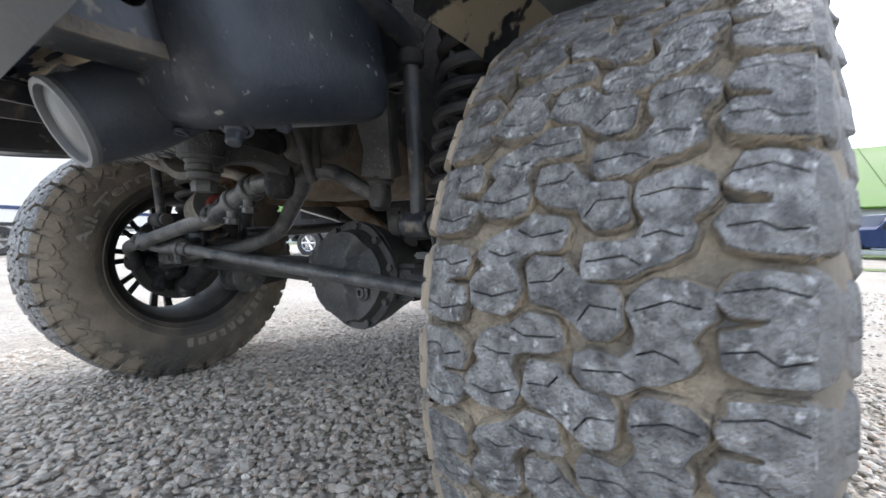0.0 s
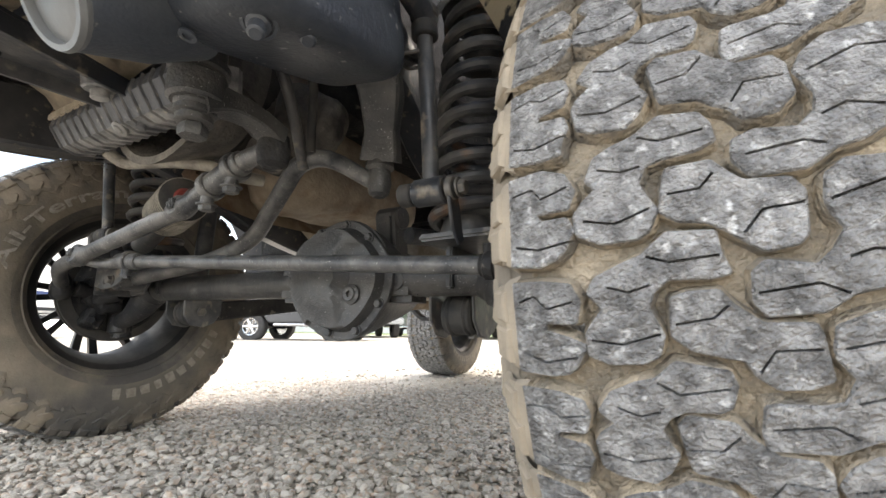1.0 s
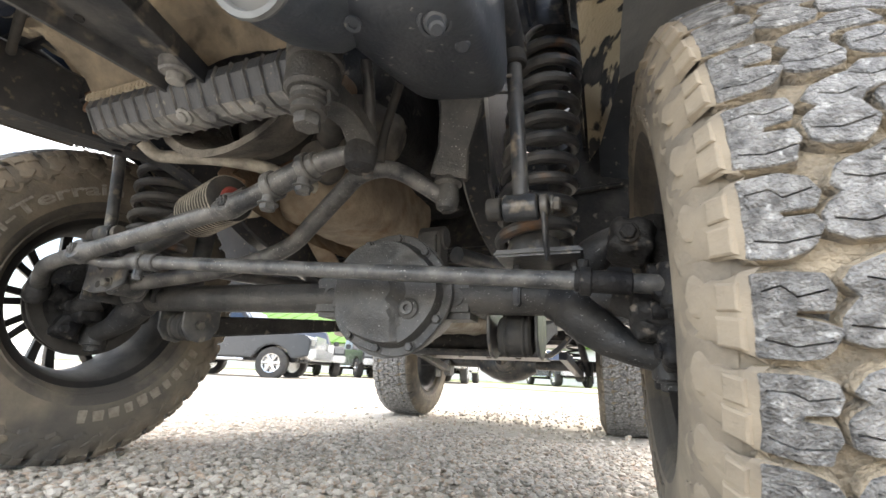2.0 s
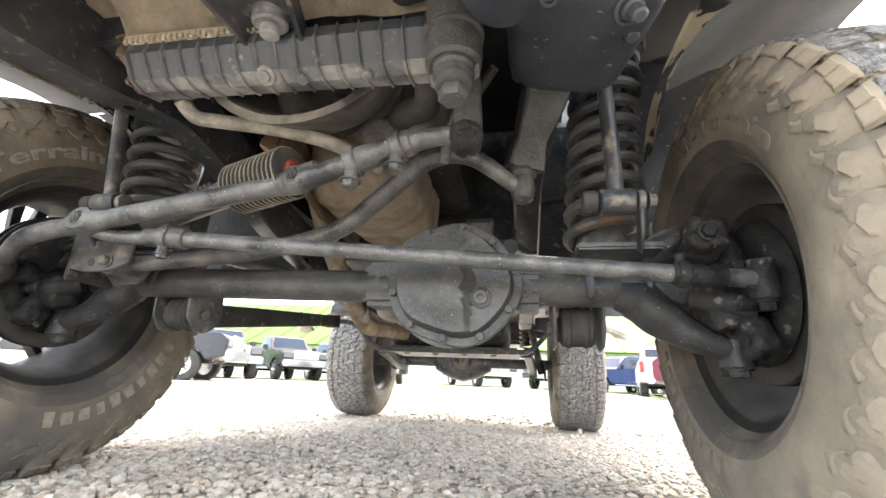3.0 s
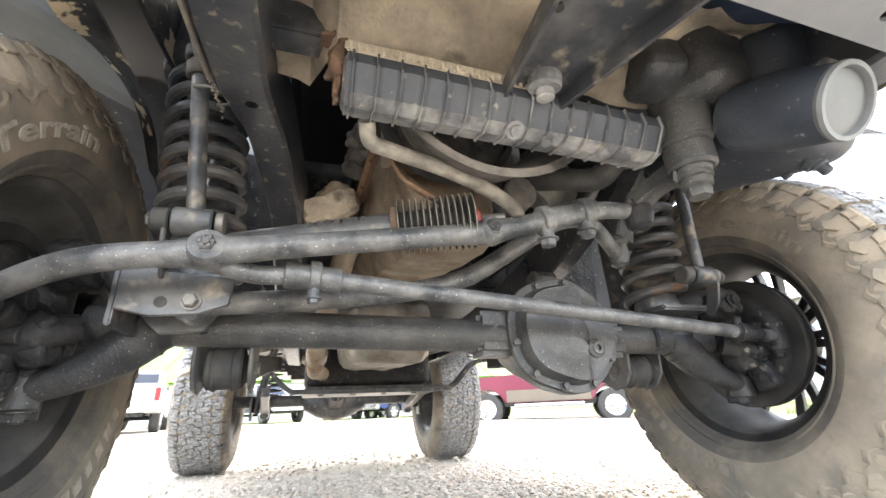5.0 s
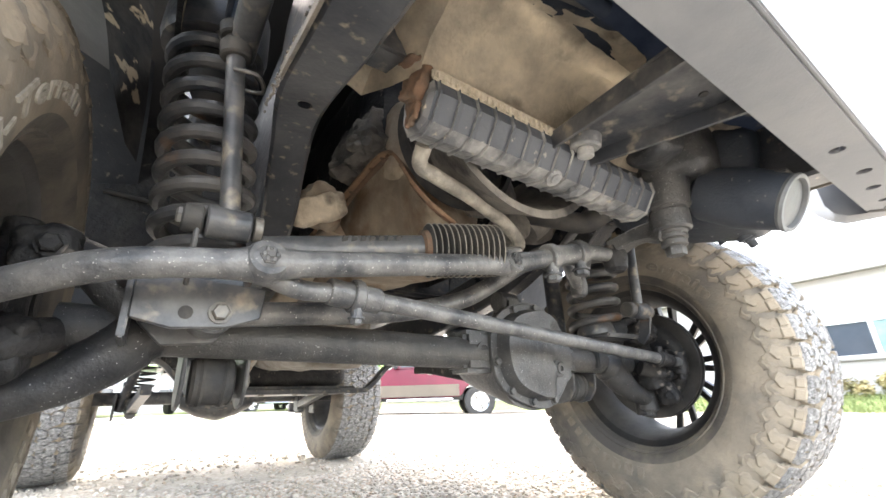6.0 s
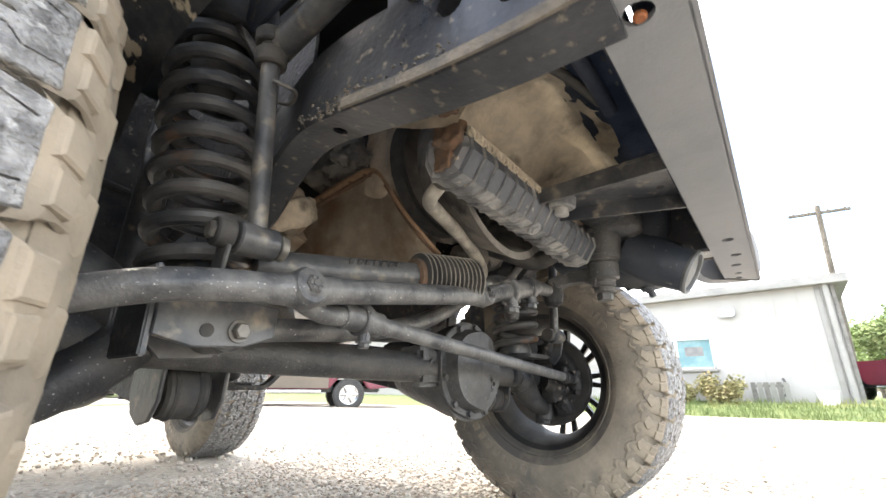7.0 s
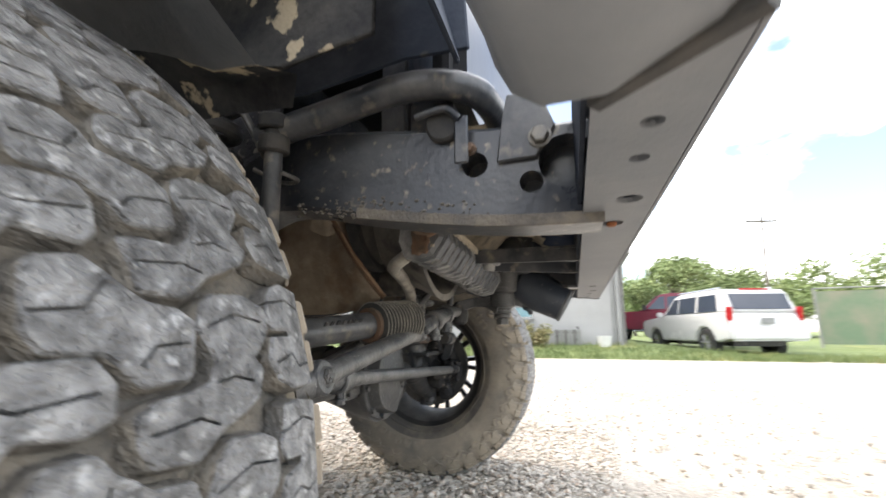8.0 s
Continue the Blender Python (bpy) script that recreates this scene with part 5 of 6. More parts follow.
bmesh.ops.solidify(bm, geom=bm.faces[:], thickness=0.005)
valance = part("valance", bm, NAVY, vehicle, "blue-black plastic valance behind the bumper")
for k in range(6):
    part("valance_slot", box((0.010, 0.003, 0.002), (-0.315 + 0.030 * k, -0.598, 0.7735), bevel=0.0005), GALV, valance, "small pale slot")
part("valance_rod", tube([(-0.36, -0.575, 0.768), (-0.12, -0.575, 0.765)], 0.011), NAVY, valance)
# bumper: open steel channel with plastic ends
bm = box((1.44, 0.0065, 0.15), (-0.035, -0.7065, 0.735), bevel=0.002)
box((1.38, 0.064, 0.006), (-0.035, -0.675, 0.809), bevel=0.002, bm=bm)
bumper = part("bumper", bm, GREYPLASTIC, vehicle, "faded grey steel channel bumper with plastic ends and bolt holes")
holes = []
for x, y in ((-0.66, -0.672), (-0.60, -0.672), (-0.493, -0.676), (-0.397, -0.667), (0.28, -0.670), (0.40, -0.675), (0.49, -0.668), (0.575, -0.666), (0.625, -0.664)):
    holes.append(((x, y, 0.661), (0, 0, 1), 0.0135 if -0.5 < x < -0.3 else 0.0105 if abs(x) < 0.5 else 0.008, 0.03))
flange = part("lower_flange", plate([(-0.755, -0.7030), (0.685, -0.7030), (0.620, -0.632), (-0.690, -0.632)], 0.006, pose(0, 0, 0.661), bevel=0.0), GREYPLASTIC, bumper)
drilled(flange, holes)
# added dark sheet stands in for the shade inside the open channel
part("bumper_lining", box((1.31, 0.004, 0.13), (-0.035, -0.629, 0.735), bevel=0.001), NAVY, bumper, "dark sheet across the open back of the bumper")
part("bumper_bolt", lathe([(0.0062, 0), (0.0062, 0.003), (0.0045, 0.005)], along((-0.393, -0.667, 0.660), (-0.393, -0.667, 0)), 16), ORANGE, bumper, "orange rusty bolt")
for s in (-1, 1):
    bm = bmesh.new()
    ring = []
    for k, f in enumerate((0, 0.12, 0.35, 0.6, 0.82, 0.95, 1.0)):
        x = -0.035 + s * (0.660 + 0.245 * f)
        drop = 0.035 * math.sin(min(1, f * 2.2) * math.pi / 2) if f < 0.6 else 0.035
        zc, hz = 0.745 + 0.05 * f * f, 0.088 * (1 - 0.55 * f ** 3)
        yc, hy = -0.645 + 0.10 * f * f, 0.075 * (1 - 0.35 * f ** 3)
        prof = []
        for q in range(16):
            a = 2 * math.pi * q / 16
            ca, sa = math.cos(a), math.sin(a)
            y = yc + hy * math.copysign(abs(ca) ** 0.6, ca)
            prof.append(bm.verts.new((x + s * max(0.0, -y - 0.635) * 1.0 * (1 - f), y, zc + hz * math.copysign(abs(sa) ** 0.6, sa))))
        ring.append(prof)
    for a, b in zip(ring, ring[1:]):
        for k in range(16):
            bm.faces.new((a[k], a[(k + 1) % 16], b[(k + 1) % 16], b[k]))
    bm.faces.new(ring[0])
    bm.faces.new(ring[-1])
    part("bumper_end", bm, GREYPLASTIC, bumper, "faded grey plastic bumper end cap")
    part("end_seal", tube([(-0.035 + s * 0.655, -0.634, 0.735), (-0.035 + s * 0.722, -0.704, 0.735)], 1.0, squash=(0.006, 0.0785)), RUBBER, bumper, "black rubber edge seal")

bumper.rotation_euler = (0, radians(1.1), 0)

# engine underside, gearbox, exhaust
pan = part("oil_pan", lumpy((0.235, 0.52, 0.23), (-0.030, 0.165, 0.72), (5, 0, 3), 0.06, 0.008, 9, 3, cuts=7), PAN, vehicle, "brown oily engine sump with a rusty flange")
RIDGE = spline([(-0.200, 0.42, 0.700), (-0.190, 0.15, 0.738), (-0.176, -0.05, 0.780), (-0.160, -0.098, 0.790), (-0.152, -0.130, 0.756), (-0.146, -0.170, 0.692), (-0.132, -0.206, 0.640), (-0.085, -0.212, 0.610)], 6)
SOLE = spline([(-0.150, 0.42, 0.600), (-0.140, 0.15, 0.585), (-0.120, 0.00, 0.572), (-0.105, -0.06, 0.570), (-0.098, -0.110, 0.572), (-0.098, -0.150, 0.576), (-0.092, -0.185, 0.584), (-0.078, -0.205, 0.596)], 6)
bm = bmesh.new()
rows = []
for a, b in zip(RIDGE, SOLE):
    row = []
    for k in range(13):
        f = k / 12
        q = a.lerp(b, f) + Vector((-0.016 * math.sin(math.pi * f), -0.006 * math.sin(math.pi * f), 0))
        row.append(bm.verts.new(q + Vector((1, 1, 0.3)) * 0.0035 * noise.noise(q * 22)))
    rows.append(row)
for a, b in zip(rows, rows[1:]):
    for k in range(12):
        bm.faces.new((a[k], a[k + 1], b[k + 1], b[k]))
bmesh.ops.solidify(bm, geom=bm.faces[:], thickness=0.005)
part("pan_side", bm, PAN, pan, "pressed sump side under dried tan dirt")
for name_k, off, wide, mat_k, label_k in (("pan_flange", Vector((-0.006, -0.003, 0.004)), (0.014, 0.0034), RUSTDUST, "rusty sump flange under dust"), ("gasket_edge", Vector((-0.003, -0.001, -0.004)), (0.007, 0.0026), RUST, "rusty gasket edge")):
    bm = tube([q + off for q in RIDGE], 1.0, squash=wide, steps=1)
    for v in bm.verts:
        v.co += Vector((1, 1, 1)) * 0.0022 * noise.noise(v.co * 55)
    part(name_k, bm, mat_k, pan, label_k)
for k in range(6):
    q = RIDGE[3 + 3 * k]
    part("flange_bolt", rod(q + Vector((-0.016, 0, 0.006)), q + Vector((0.0, 0, 0.004)), 0.008, seg=6), RUST, pan)
bm = lumpy((0.07, 0.15, 0.13), (-0.185, 0.005, 0.865), (0, 14, 6), 0.012, 0.016, 30, 41, cuts=7)
lumpy((0.05, 0.075, 0.04), (-0.205, -0.070, 0.825), (10, 0, 20), 0.008, 0.012, 40, 42, bm, cuts=6)
rod((-0.225, -0.105, 0.805), (-0.205, -0.075, 0.805), 0.011, bm)
part("engine_bracket", bm, CRUST, vehicle, "dirt-crusted cast bracket on the engine")
part("engine_mount", lumpy((0.10, 0.10, 0.09), (-0.245, 0.10, 0.735), (0, 20, 10), 0.03, 0.014, 22, 5, cuts=6), PAN, vehicle, "crusted engine mount")
part("mount_bracket", lumpy((0.13, 0.03, 0.06), (-0.265, 0.03, 0.70), (0, -28, 14), 0.012, 0.007, 30, 8), DIRT, vehicle, "mud-caked mount bracket")
part("timing_cover", lumpy((0.24, 0.09, 0.20), (-0.05, -0.095, 0.83), (0, 0, 0), 0.035, 0.006, 14, 2, cuts=6), PAN, vehicle, "dirty engine front cover")
bm = tube([(0.13, -0.17, 0.66), (0.16, -0.18, 0.70), (0.15, -0.16, 0.76)], [0.035, 0.045, 0.05])
rod((0.08, -0.21, 0.655), (0.08, -0.14, 0.655), 0.034, bm)
lumpy((0.13, 0.10, 0.12), (0.175, -0.150, 0.715), (0, 12, 10), 0.045, 0.008, 18, 21, bm, cuts=6)
lumpy((0.14, 0.08, 0.10), (0.055, -0.140, 0.745), (0, -20, 0), 0.03, 0.010, 22, 22, bm, cuts=6)
part("water_pump", bm, CRUST, vehicle, "dusty pump housing")
part("lower_hose", tube([(0.20, -0.35, 0.67), (0.19, -0.29, 0.65), (0.14, -0.24, 0.67), (0.10, -0.17, 0.70)], 0.022), RUBBER, vehicle, "black lower radiator hose")
part("steering_shaft", tube([(0.20, -0.19, 0.60), (0.235, -0.26, 0.69), (0.25, -0.31, 0.75)], 0.010), CHASSIS, vehicle, "dark steering shaft")
part("engine_block", lumpy((0.36, 0.60, 0.34), (0.0, 0.22, 0.95), (0, 0, 0), 0.04, 0.01, 9, 6), GREASEFILL, vehicle, "dark dirty engine block")
part("gearbox", lumpy((0.28, 0.62, 0.22), (-0.03, 0.82, 0.540), (3, 0, 0), 0.06, 0.008, 10, 9, cuts=7), ALUMINIUM, vehicle, "dirty aluminium gearbox housing")
bm = tube([(-0.20, 0.10, 0.70), (-0.23, 0.28, 0.60), (-0.26, 0.55, 0.49), (-0.26, 0.72, 0.42), (-0.25, 0.95, 0.43), (-0.2, 1.4, 0.46), (-0.3, 2.0, 0.6)], 0.029)
part("exhaust_pipe", bm, PAN, vehicle, "heat-browned exhaust pipe")
part("pipe_clamp", rod((-0.26, 0.62, 0.463), (-0.26, 0.665, 0.446), 0.035), ALUMINIUM, vehicle)
part("transfer_case", lumpy((0.56, 0.34, 0.24), (-0.01, 1.30, 0.500), (0, 0, 0), 0.04, 0.010, 9, 14, cuts=6), GREASEFILL, vehicle, "dark greasy transfer case above the skid plate")
# front prop shaft
bm = tube([(0.205, 0.19, 0.445), (0.18, 0.42, 0.475), (0.15, 0.95, 0.50)], [0.03, 0.022, 0.022])
part("prop_shaft", bm, CHASSIS, vehicle, "thin black front prop shaft")
# transmission crossmember / skid
bm = tube([(-0.56, 1.12, 0.49), (-0.46, 1.12, 0.47), (-0.36, 1.12, 0.375), (-0.26, 1.12, 0.362), (0.28, 1.12, 0.362), (0.37, 1.12, 0.375), (0.47, 1.12, 0.47), (0.56, 1.12, 0.49)], 1.0, squash=(0.02, 0.010), steps=5)
box((0.62, 0.30, 0.008), (0.01, 1.28, 0.358), (-2, 0, 0), 0.003, bm)
box((0.60, 0.012, 0.022), (0.01, 1.135, 0.372), bevel=0.003, bm=bm)
skid = part("crossmember", bm, CHASSIS, vehicle, "pressed steel gearbox crossmember and skid plate")
for x in (-0.22, -0.08, 0.06, 0.20):
    part("skid_bolt", hexbolt((x, 1.20, 0.3555), (0, 0, -1), 0.012, 0.006), BOLT, skid)
for s in (-1, 1):
    bm = tube([(s * 0.44, 1.05, 0.53), (s * 0.56, 1.03, 0.50), (s * 0.72, 1.10, 0.46), (s * 0.78, 1.25, 0.455)], 1.0, squash=(0.028, 0.010), steps=4)
    part("side_step_bracket", bm, ALUMINIUM, vehicle, "bare metal side step bracket")
# rear axle
BACK = (-0.06, 0.0, -0.03)
bm = tube([(-0.70, 2.30, 0.395), (0.70, 2.30, 0.390)], 0.036, 18)
lathe([(0.05, -0.20), (0.10, -0.11), (0.128, 0.0), (0.10, 0.11), (0.05, 0.20)], along((-0.03, 2.30, 0.385), (1, 2.30, 0.385)), 28, bm)
tube([(-0.03, 2.2, 0.40), (-0.03, 2.08, 0.42)], [0.07, 0.045], bm=bm)
rear_axle = part("rear_axle", bm, CHASSIS, vehicle, "solid rear axle")
rear_axle.location = BACK
part("rear_prop_shaft", tube([(-0.03, 2.08, 0.42), (-0.02, 1.3, 0.50)], 0.028), CHASSIS, vehicle)
for s in (-1, 1):
    part("rear_shock", tube([(s * 0.52, 2.24, 0.33), (s * 0.42, 2.18, 0.78)], 0.024), CHASSIS, vehicle, "black rear shock absorber").location = BACK
    part("rear_arm", tube([(s * 0.46, 2.22, 0.335), (s * 0.42, 1.6, 0.42)], 1.0, squash=(0.022, 0.022)), CHASSIS, vehicle).location = BACK
    bm = box((0.05, 0.10, 0.11), (s * 0.46, 2.24, 0.345), bevel=0.008)
    box((0.012, 0.10, 0.14), (s * 0.54, 2.22, 0.35), bevel=0.004, bm=bm)
    part("rear_bracket", bm, CHASSIS, rear_axle)
    pts = [(s * 0.43 + 0.055 * math.cos(k * 0.5), 2.30 + 0.055 * math.sin(k * 0.5), 0.43 + 0.0027 * k) for k in range(100)]
    part("rear_spring", tube(pts, 0.007, 6, 1), CHASSIS, vehicle).location = BACK
part("fuel_tank_skid", box((0.84, 0.42, 0.20), (0.0, 2.72, 0.62), bevel=0.03), CHASSIS, vehicle, "black fuel tank skid")

# body: floor, inner fenders, flares, hood, tub
part("floor_pan", box((1.30, 2.2, 0.03), (0, 1.65, 0.70), bevel=0.01), CHASSIS, vehicle, "dark floor pan")
for s in (-1, 1):
    part("rocker_panel", box((0.10, 1.35, 0.14), (s * 0.72, 1.15, 0.71), bevel=0.03), BODYBLACK, vehicle, "black rocker panel")
part("firewall", box((1.40, 0.04, 0.60), (0, 0.60, 0.95), bevel=0.01), CHASSIS, vehicle, "dark firewall")


def arch_shell(s, x0, x1, cy, cz, r, a0, a1, thick, mat, name, label):
    """Curved liner over a wheel."""
    bm = bmesh.new()
    n = 26
    rows = []
    for k in range(n + 1):
        a = radians(a0 + (a1 - a0) * k / n)
        rows.append([bm.verts.new((s * x, cy - r * math.cos(a), cz + r * math.sin(a) * (0.98 if x > 0.6 else 1.02))) for x in np.linspace(x0, x1, 6)])
    for a, b in zip(rows, rows[1:]):
        for i in range(5):
            bm.faces.new((a[i], a[i + 1], b[i + 1], b[i]))
    bmesh.ops.solidify(bm, geom=bm.faces[:], thickness=thick)
    return part(name, bm, mat, vehicle, label)


for s in (-1, 1):
    arch_shell(s, 0.60, 0.96, 0.02, 0.46, 0.53, 95, 172, 0.012, PLASTIC, "fender_flare", "black plastic fender flare over the wheel")
    bm = plate([(-0.42, 0.86), (-0.30, 0.84), (-0.14, 0.87), (0.02, 0.90), (0.20, 0.92), (0.62, 0.92), (0.62, 1.15), (-0.42, 1.12)], 0.008,
               Matrix.Translation((s * 0.560, 0, 0)) @ Matrix(((0, 0, 1, 0), (1, 0, 0, 0), (0, 1, 0, 0), (0, 0, 0, 1))))
    inner = part("inner_fender", bm, FLAKED, vehicle, "dark inner fender flaking to tan dirt")
    inner.data.materials.append(GREASEFILL)
    # edge faces coloured dark, as if no light caught them
    for poly in inner.data.polygons:
        if abs(poly.normal.x) < 0.7:
            poly.material_index = 1
    bm = plate([(-0.515, 0.862), (-0.43, 0.868), (-0.30, 0.845), (-0.20, 0.84), (-0.16, 0.90), (-0.14, 1.12), (-0.50, 1.12)], 0.006,
               Matrix.Translation((s * 0.50, 0, 0)) @ Matrix(((0, 0, 1, 0), (1, 0, 0, 0), (0, 1, 0, 0), (0, 0, 0, 1))))
    box((0.40, 0.006, 0.26), (s * 0.70, -0.47, 0.97), (-14, 0, 0), 0.002, bm)
    bm2 = box((0.36, 0.008, 0.46), (s * 0.53, 0.41, 0.80), (6, 0, 0), 0.002)
    tube([(s * 0.40, 0.398, 0.775), (s * 0.52, 0.395, 0.79), (s * 0.66, 0.395, 0.80)], 0.007, 10, 4, bm2)
    part("housing_wall", bm2, GREASEFILL, vehicle, "dark grimy back wall of the wheel housing")
    part("fender_apron", bm, NAVY, vehicle, "black fender apron above the sway bar")
    # added panel: near-black fill for a dark gap that let the sky through
    part("engine_bay_wall", box((0.006, 0.72, 0.40), (s * 0.36, 0.22, 0.93), bevel=0.001), GREASEFILL, vehicle, "added dark panel filling the gap at the engine bay's side")
    lift = 0.012 if s < 0 else -0.008
    bm = bmesh.new()
    rows = []
    edge = spline([(-0.335, 0.762, 0), (-0.287, 0.765, 0), (-0.165, 0.765, 0), (-0.075, 0.738, 0), (-0.025, 0.672, 0)], 4)
    for y, z in [(p.x, p.y) for p in edge]:
        dy, dz = y + 0.055, z + lift - 0.40
        r = math.hypot(dy, dz)
        row = [bm.verts.new((s * 0.580, y, z + lift))]
        for x, rr in ((0.60, r + 0.03), (0.645, 0.45), (0.74, 0.50), (0.85, 0.53), (0.96, 0.53)):
            q = max(r + 0.01, rr) / r
            row.append(bm.verts.new((s * x, -0.055 + dy * q, 0.40 + dz * q)))
        rows.append(row)
    for a, b in zip(rows, rows[1:]):
        for i in range(5):
            bm.faces.new((a[i], a[i + 1], b[i + 1], b[i]))
    bmesh.ops.solidify(bm, geom=bm.faces[:], thickness=0.006)
    liner = part("wheel_liner", bm, LINER, vehicle, "grey plastic wheel liner with flaking black inner edge")
    liner.data.materials.append(PEELED if s > 0 else FLAKED)
    for poly in liner.data.polygons:
        if abs(poly.center.x) < 0.66:
            poly.material_index = 1
    arch_shell(s, 0.56, 0.94, 2.30, 0.46, 0.52, 20, 165, 0.012, PLASTIC, "rear_fender_flare", "black plastic rear fender flare")
    part("fender_top", box((0.38, 0.85, 0.03), (s * 0.74, 0.08, 1.005), bevel=0.012), BODYBLACK, vehicle, "black fender top")
bm = box((0.98, 1.06, 0.06), (0, 0.08, 1.20), (-2, 0, 0), 0.03)
part("hood", bm, BODYBLACK, vehicle, "black hood")
part("grille_panel", box((0.90, 0.05, 0.36), (0, -0.47, 1.0), bevel=0.02), BODYBLACK, vehicle, "black grille panel")
part("tub", box((1.46, 2.05, 0.42), (0, 1.66, 0.93), bevel=0.06), BODYBLACK, vehicle, "black body tub")
part("windshield_frame", box((1.36, 0.05, 0.48), (0, 0.72, 1.36), (-18, 0, 0), 0.02), BODYBLACK, vehicle, "windshield frame")
part("hard_top", box((1.40, 1.85, 0.52), (0, 1.76, 1.40), bevel=0.09), BODYBLACK, vehicle, "black hard top")
part("rear_bumper", box((1.30, 0.10, 0.12), (0, 2.86, 0.66), bevel=0.02), BODYBLACK, vehicle, "black rear bumper")

# ---- the lot's edge: grass, buildings, vehicles ----
def box_thing(name, bm, mat, label, cat, group="", kind=""):
    return tagged(link_mesh(name, bm, mat), label, cat, group, kind)


DROP = -0.13
bm = bmesh.new()
gx = [9.3, 9.9, 11, 13, 16, 22, 40, 120]
gy = [y for y in range(-120, -11, 6)] + [y for y in range(-10, 9)] + [y for y in range(12, 61, 6)]
vg = {}
for i, x in enumerate(gx):
    for j, y in enumerate(gy):
        wob = 0.25 * noise.noise(Vector((y * 0.3, 1, 0))) if i == 0 else 0
        vg[i, j] = bm.verts.new((x + wob, y, DROP + 0.012 + min(0.3, 0.12 * i) * max(0.0, min(1.0, (y + 5.0) / 3.0))))
for i in range(len(gx) - 1):
    for j in range(len(gy) - 1):
        bm.faces.new((vg[i, j], vg[i + 1, j], vg[i + 1, j + 1], vg[i, j + 1]))
box_thing("lawn", bm, GRASS, "strip of bright green mown grass beside the gravel lot", "grass", kind="structure")
bm = bmesh.new()
for y0, y1, x0, x1 in ((10.4, 11.6, -3, 9), (20.5, 60, -60, 8), (15.6, 17, -16, -6)):
    vv = [bm.verts.new(p) for p in ((x0, y0, 0.012), (x1, y0, 0.012), (x1, y1, 0.014), (x0, y1, 0.014))]
    bm.faces.new(vv)
box_thing("grass_verge", bm, GRASS, "sparse grass verge between gravel and parked trucks", "grass", kind="structure")

# grass blades along the edge
rg = random.Random(4)
vs, fs = [], []
for k in range(9000):
    x, y = 9.25 + abs(rg.gauss(0, 1.0)), rg.uniform(-12, 6)
    h, w, a = rg.uniform(0.05, 0.16), 0.012, rg.uniform(0, 6.28)
    b = len(vs)
    z = DROP + 0.015 + min(0.24, max(0, x - 9.3) * 0.16) * max(0.0, min(1.0, (y + 5.0) / 3.0))
    vs += [(x - w * math.cos(a), y - w * math.sin(a), z), (x + w * math.cos(a), y + w * math.sin(a), z), (x + rg.uniform(-0.05, 0.05), y + rg.uniform(-0.05, 0.05), z + h)]
    fs.append((b, b + 1, b + 2))
me = bpy.data.meshes.new("grass_blades")
me.from_pydata(vs, [], fs)
me.materials.append(GRASS)
tagged(new("grass_blades", me), "uneven tufts of bright green grass", "grass", kind="stuff")

WALLWHITE = material("white_painted_metal_wall", (0.355, 0.352, 0.342), (0.30, 0.297, 0.285), 0.6, 0.0, 0.6, 40, 0.1)
BUCKETWHITE = material("white_plastic", (0.62, 0.62, 0.60), (0.52, 0.52, 0.50), 0.5, 0.0, 3, 40, 0.1)
WEATHERED = material("weathered_grey_boards", (0.20, 0.195, 0.185), (0.13, 0.127, 0.12), 0.8, 0.0, 9, 60, 0.4)
TRIMGREY = material("pale_grey_trim", (0.27, 0.27, 0.26), (0.21, 0.21, 0.20), 0.6, 0.0, 2)
ROOFGREEN = material("green_metal_roof", (0.055, 0.145, 0.005), (0.07, 0.17, 0.010), 0.7, 0.0, 0.3, 10, 0.1)
SIDING = material("pale_horizontal_siding", (0.60, 0.61, 0.60), (0.52, 0.53, 0.53), 0.6, 0.0, 0.5, 20, 0.1)
GLASS = material("dark_window_glass", (0.02, 0.03, 0.05), (0.03, 0.04, 0.06), 0.08, 0.0, 1, 10, 0.0)
SKYGLASS = material("bluish_window_film", (0.13, 0.25, 0.28), (0.22, 0.34, 0.37), 0.15, 0.0, 3, 10, 0.0)
CARWHITE = material("white_car_paint", (0.62, 0.62, 0.61), (0.56, 0.56, 0.55), 0.25, 0.0, 1, 20, 0.02)
CARRED = material("dark_red_car_paint", (0.125, 0.006, 0.020), (0.095, 0.005, 0.016), 0.25, 0.0, 1, 20, 0.02)
CARBLUE = material("dark_blue_car_paint", (0.02, 0.035, 0.10), (0.03, 0.05, 0.14), 0.25, 0.0, 1, 20, 0.02)
CARGREY = material("silver_grey_car_paint", (0.22, 0.23, 0.25), (0.16, 0.17, 0.19), 0.3, 0.3, 1, 20, 0.02)
CARBLACK = material("black_car_paint", (0.015, 0.016, 0.018), (0.025, 0.025, 0.028), 0.25, 0.0, 1, 20, 0.02)
CARTAN = material("tan_lower_car_paint", (0.125, 0.10, 0.075), (0.10, 0.082, 0.062), 0.4, 0.0, 1, 20, 0.02)
CHROME = material("worn_chrome", (0.62, 0.62, 0.62), (0.5, 0.5, 0.5), 0.2, 0.9, 4, 20, 0.02)
TAIL = material("red_tail_lamp", (0.45, 0.01, 0.015), (0.35, 0.01, 0.01), 0.2, 0.0, 2)
TYRE = material("plain_car_tyre", (0.03, 0.03, 0.03), (0.05, 0.048, 0.045), 0.85, 0.0, 8)

# white building with its window, light, downpipe and trim; local x runs along the wall
bld = tagged(new("white_building"), "low white metal building with grey roof trim and one window", "building")
bld.matrix_basis = pose(11.35, -1.93, DROP, 0, 0, 88)
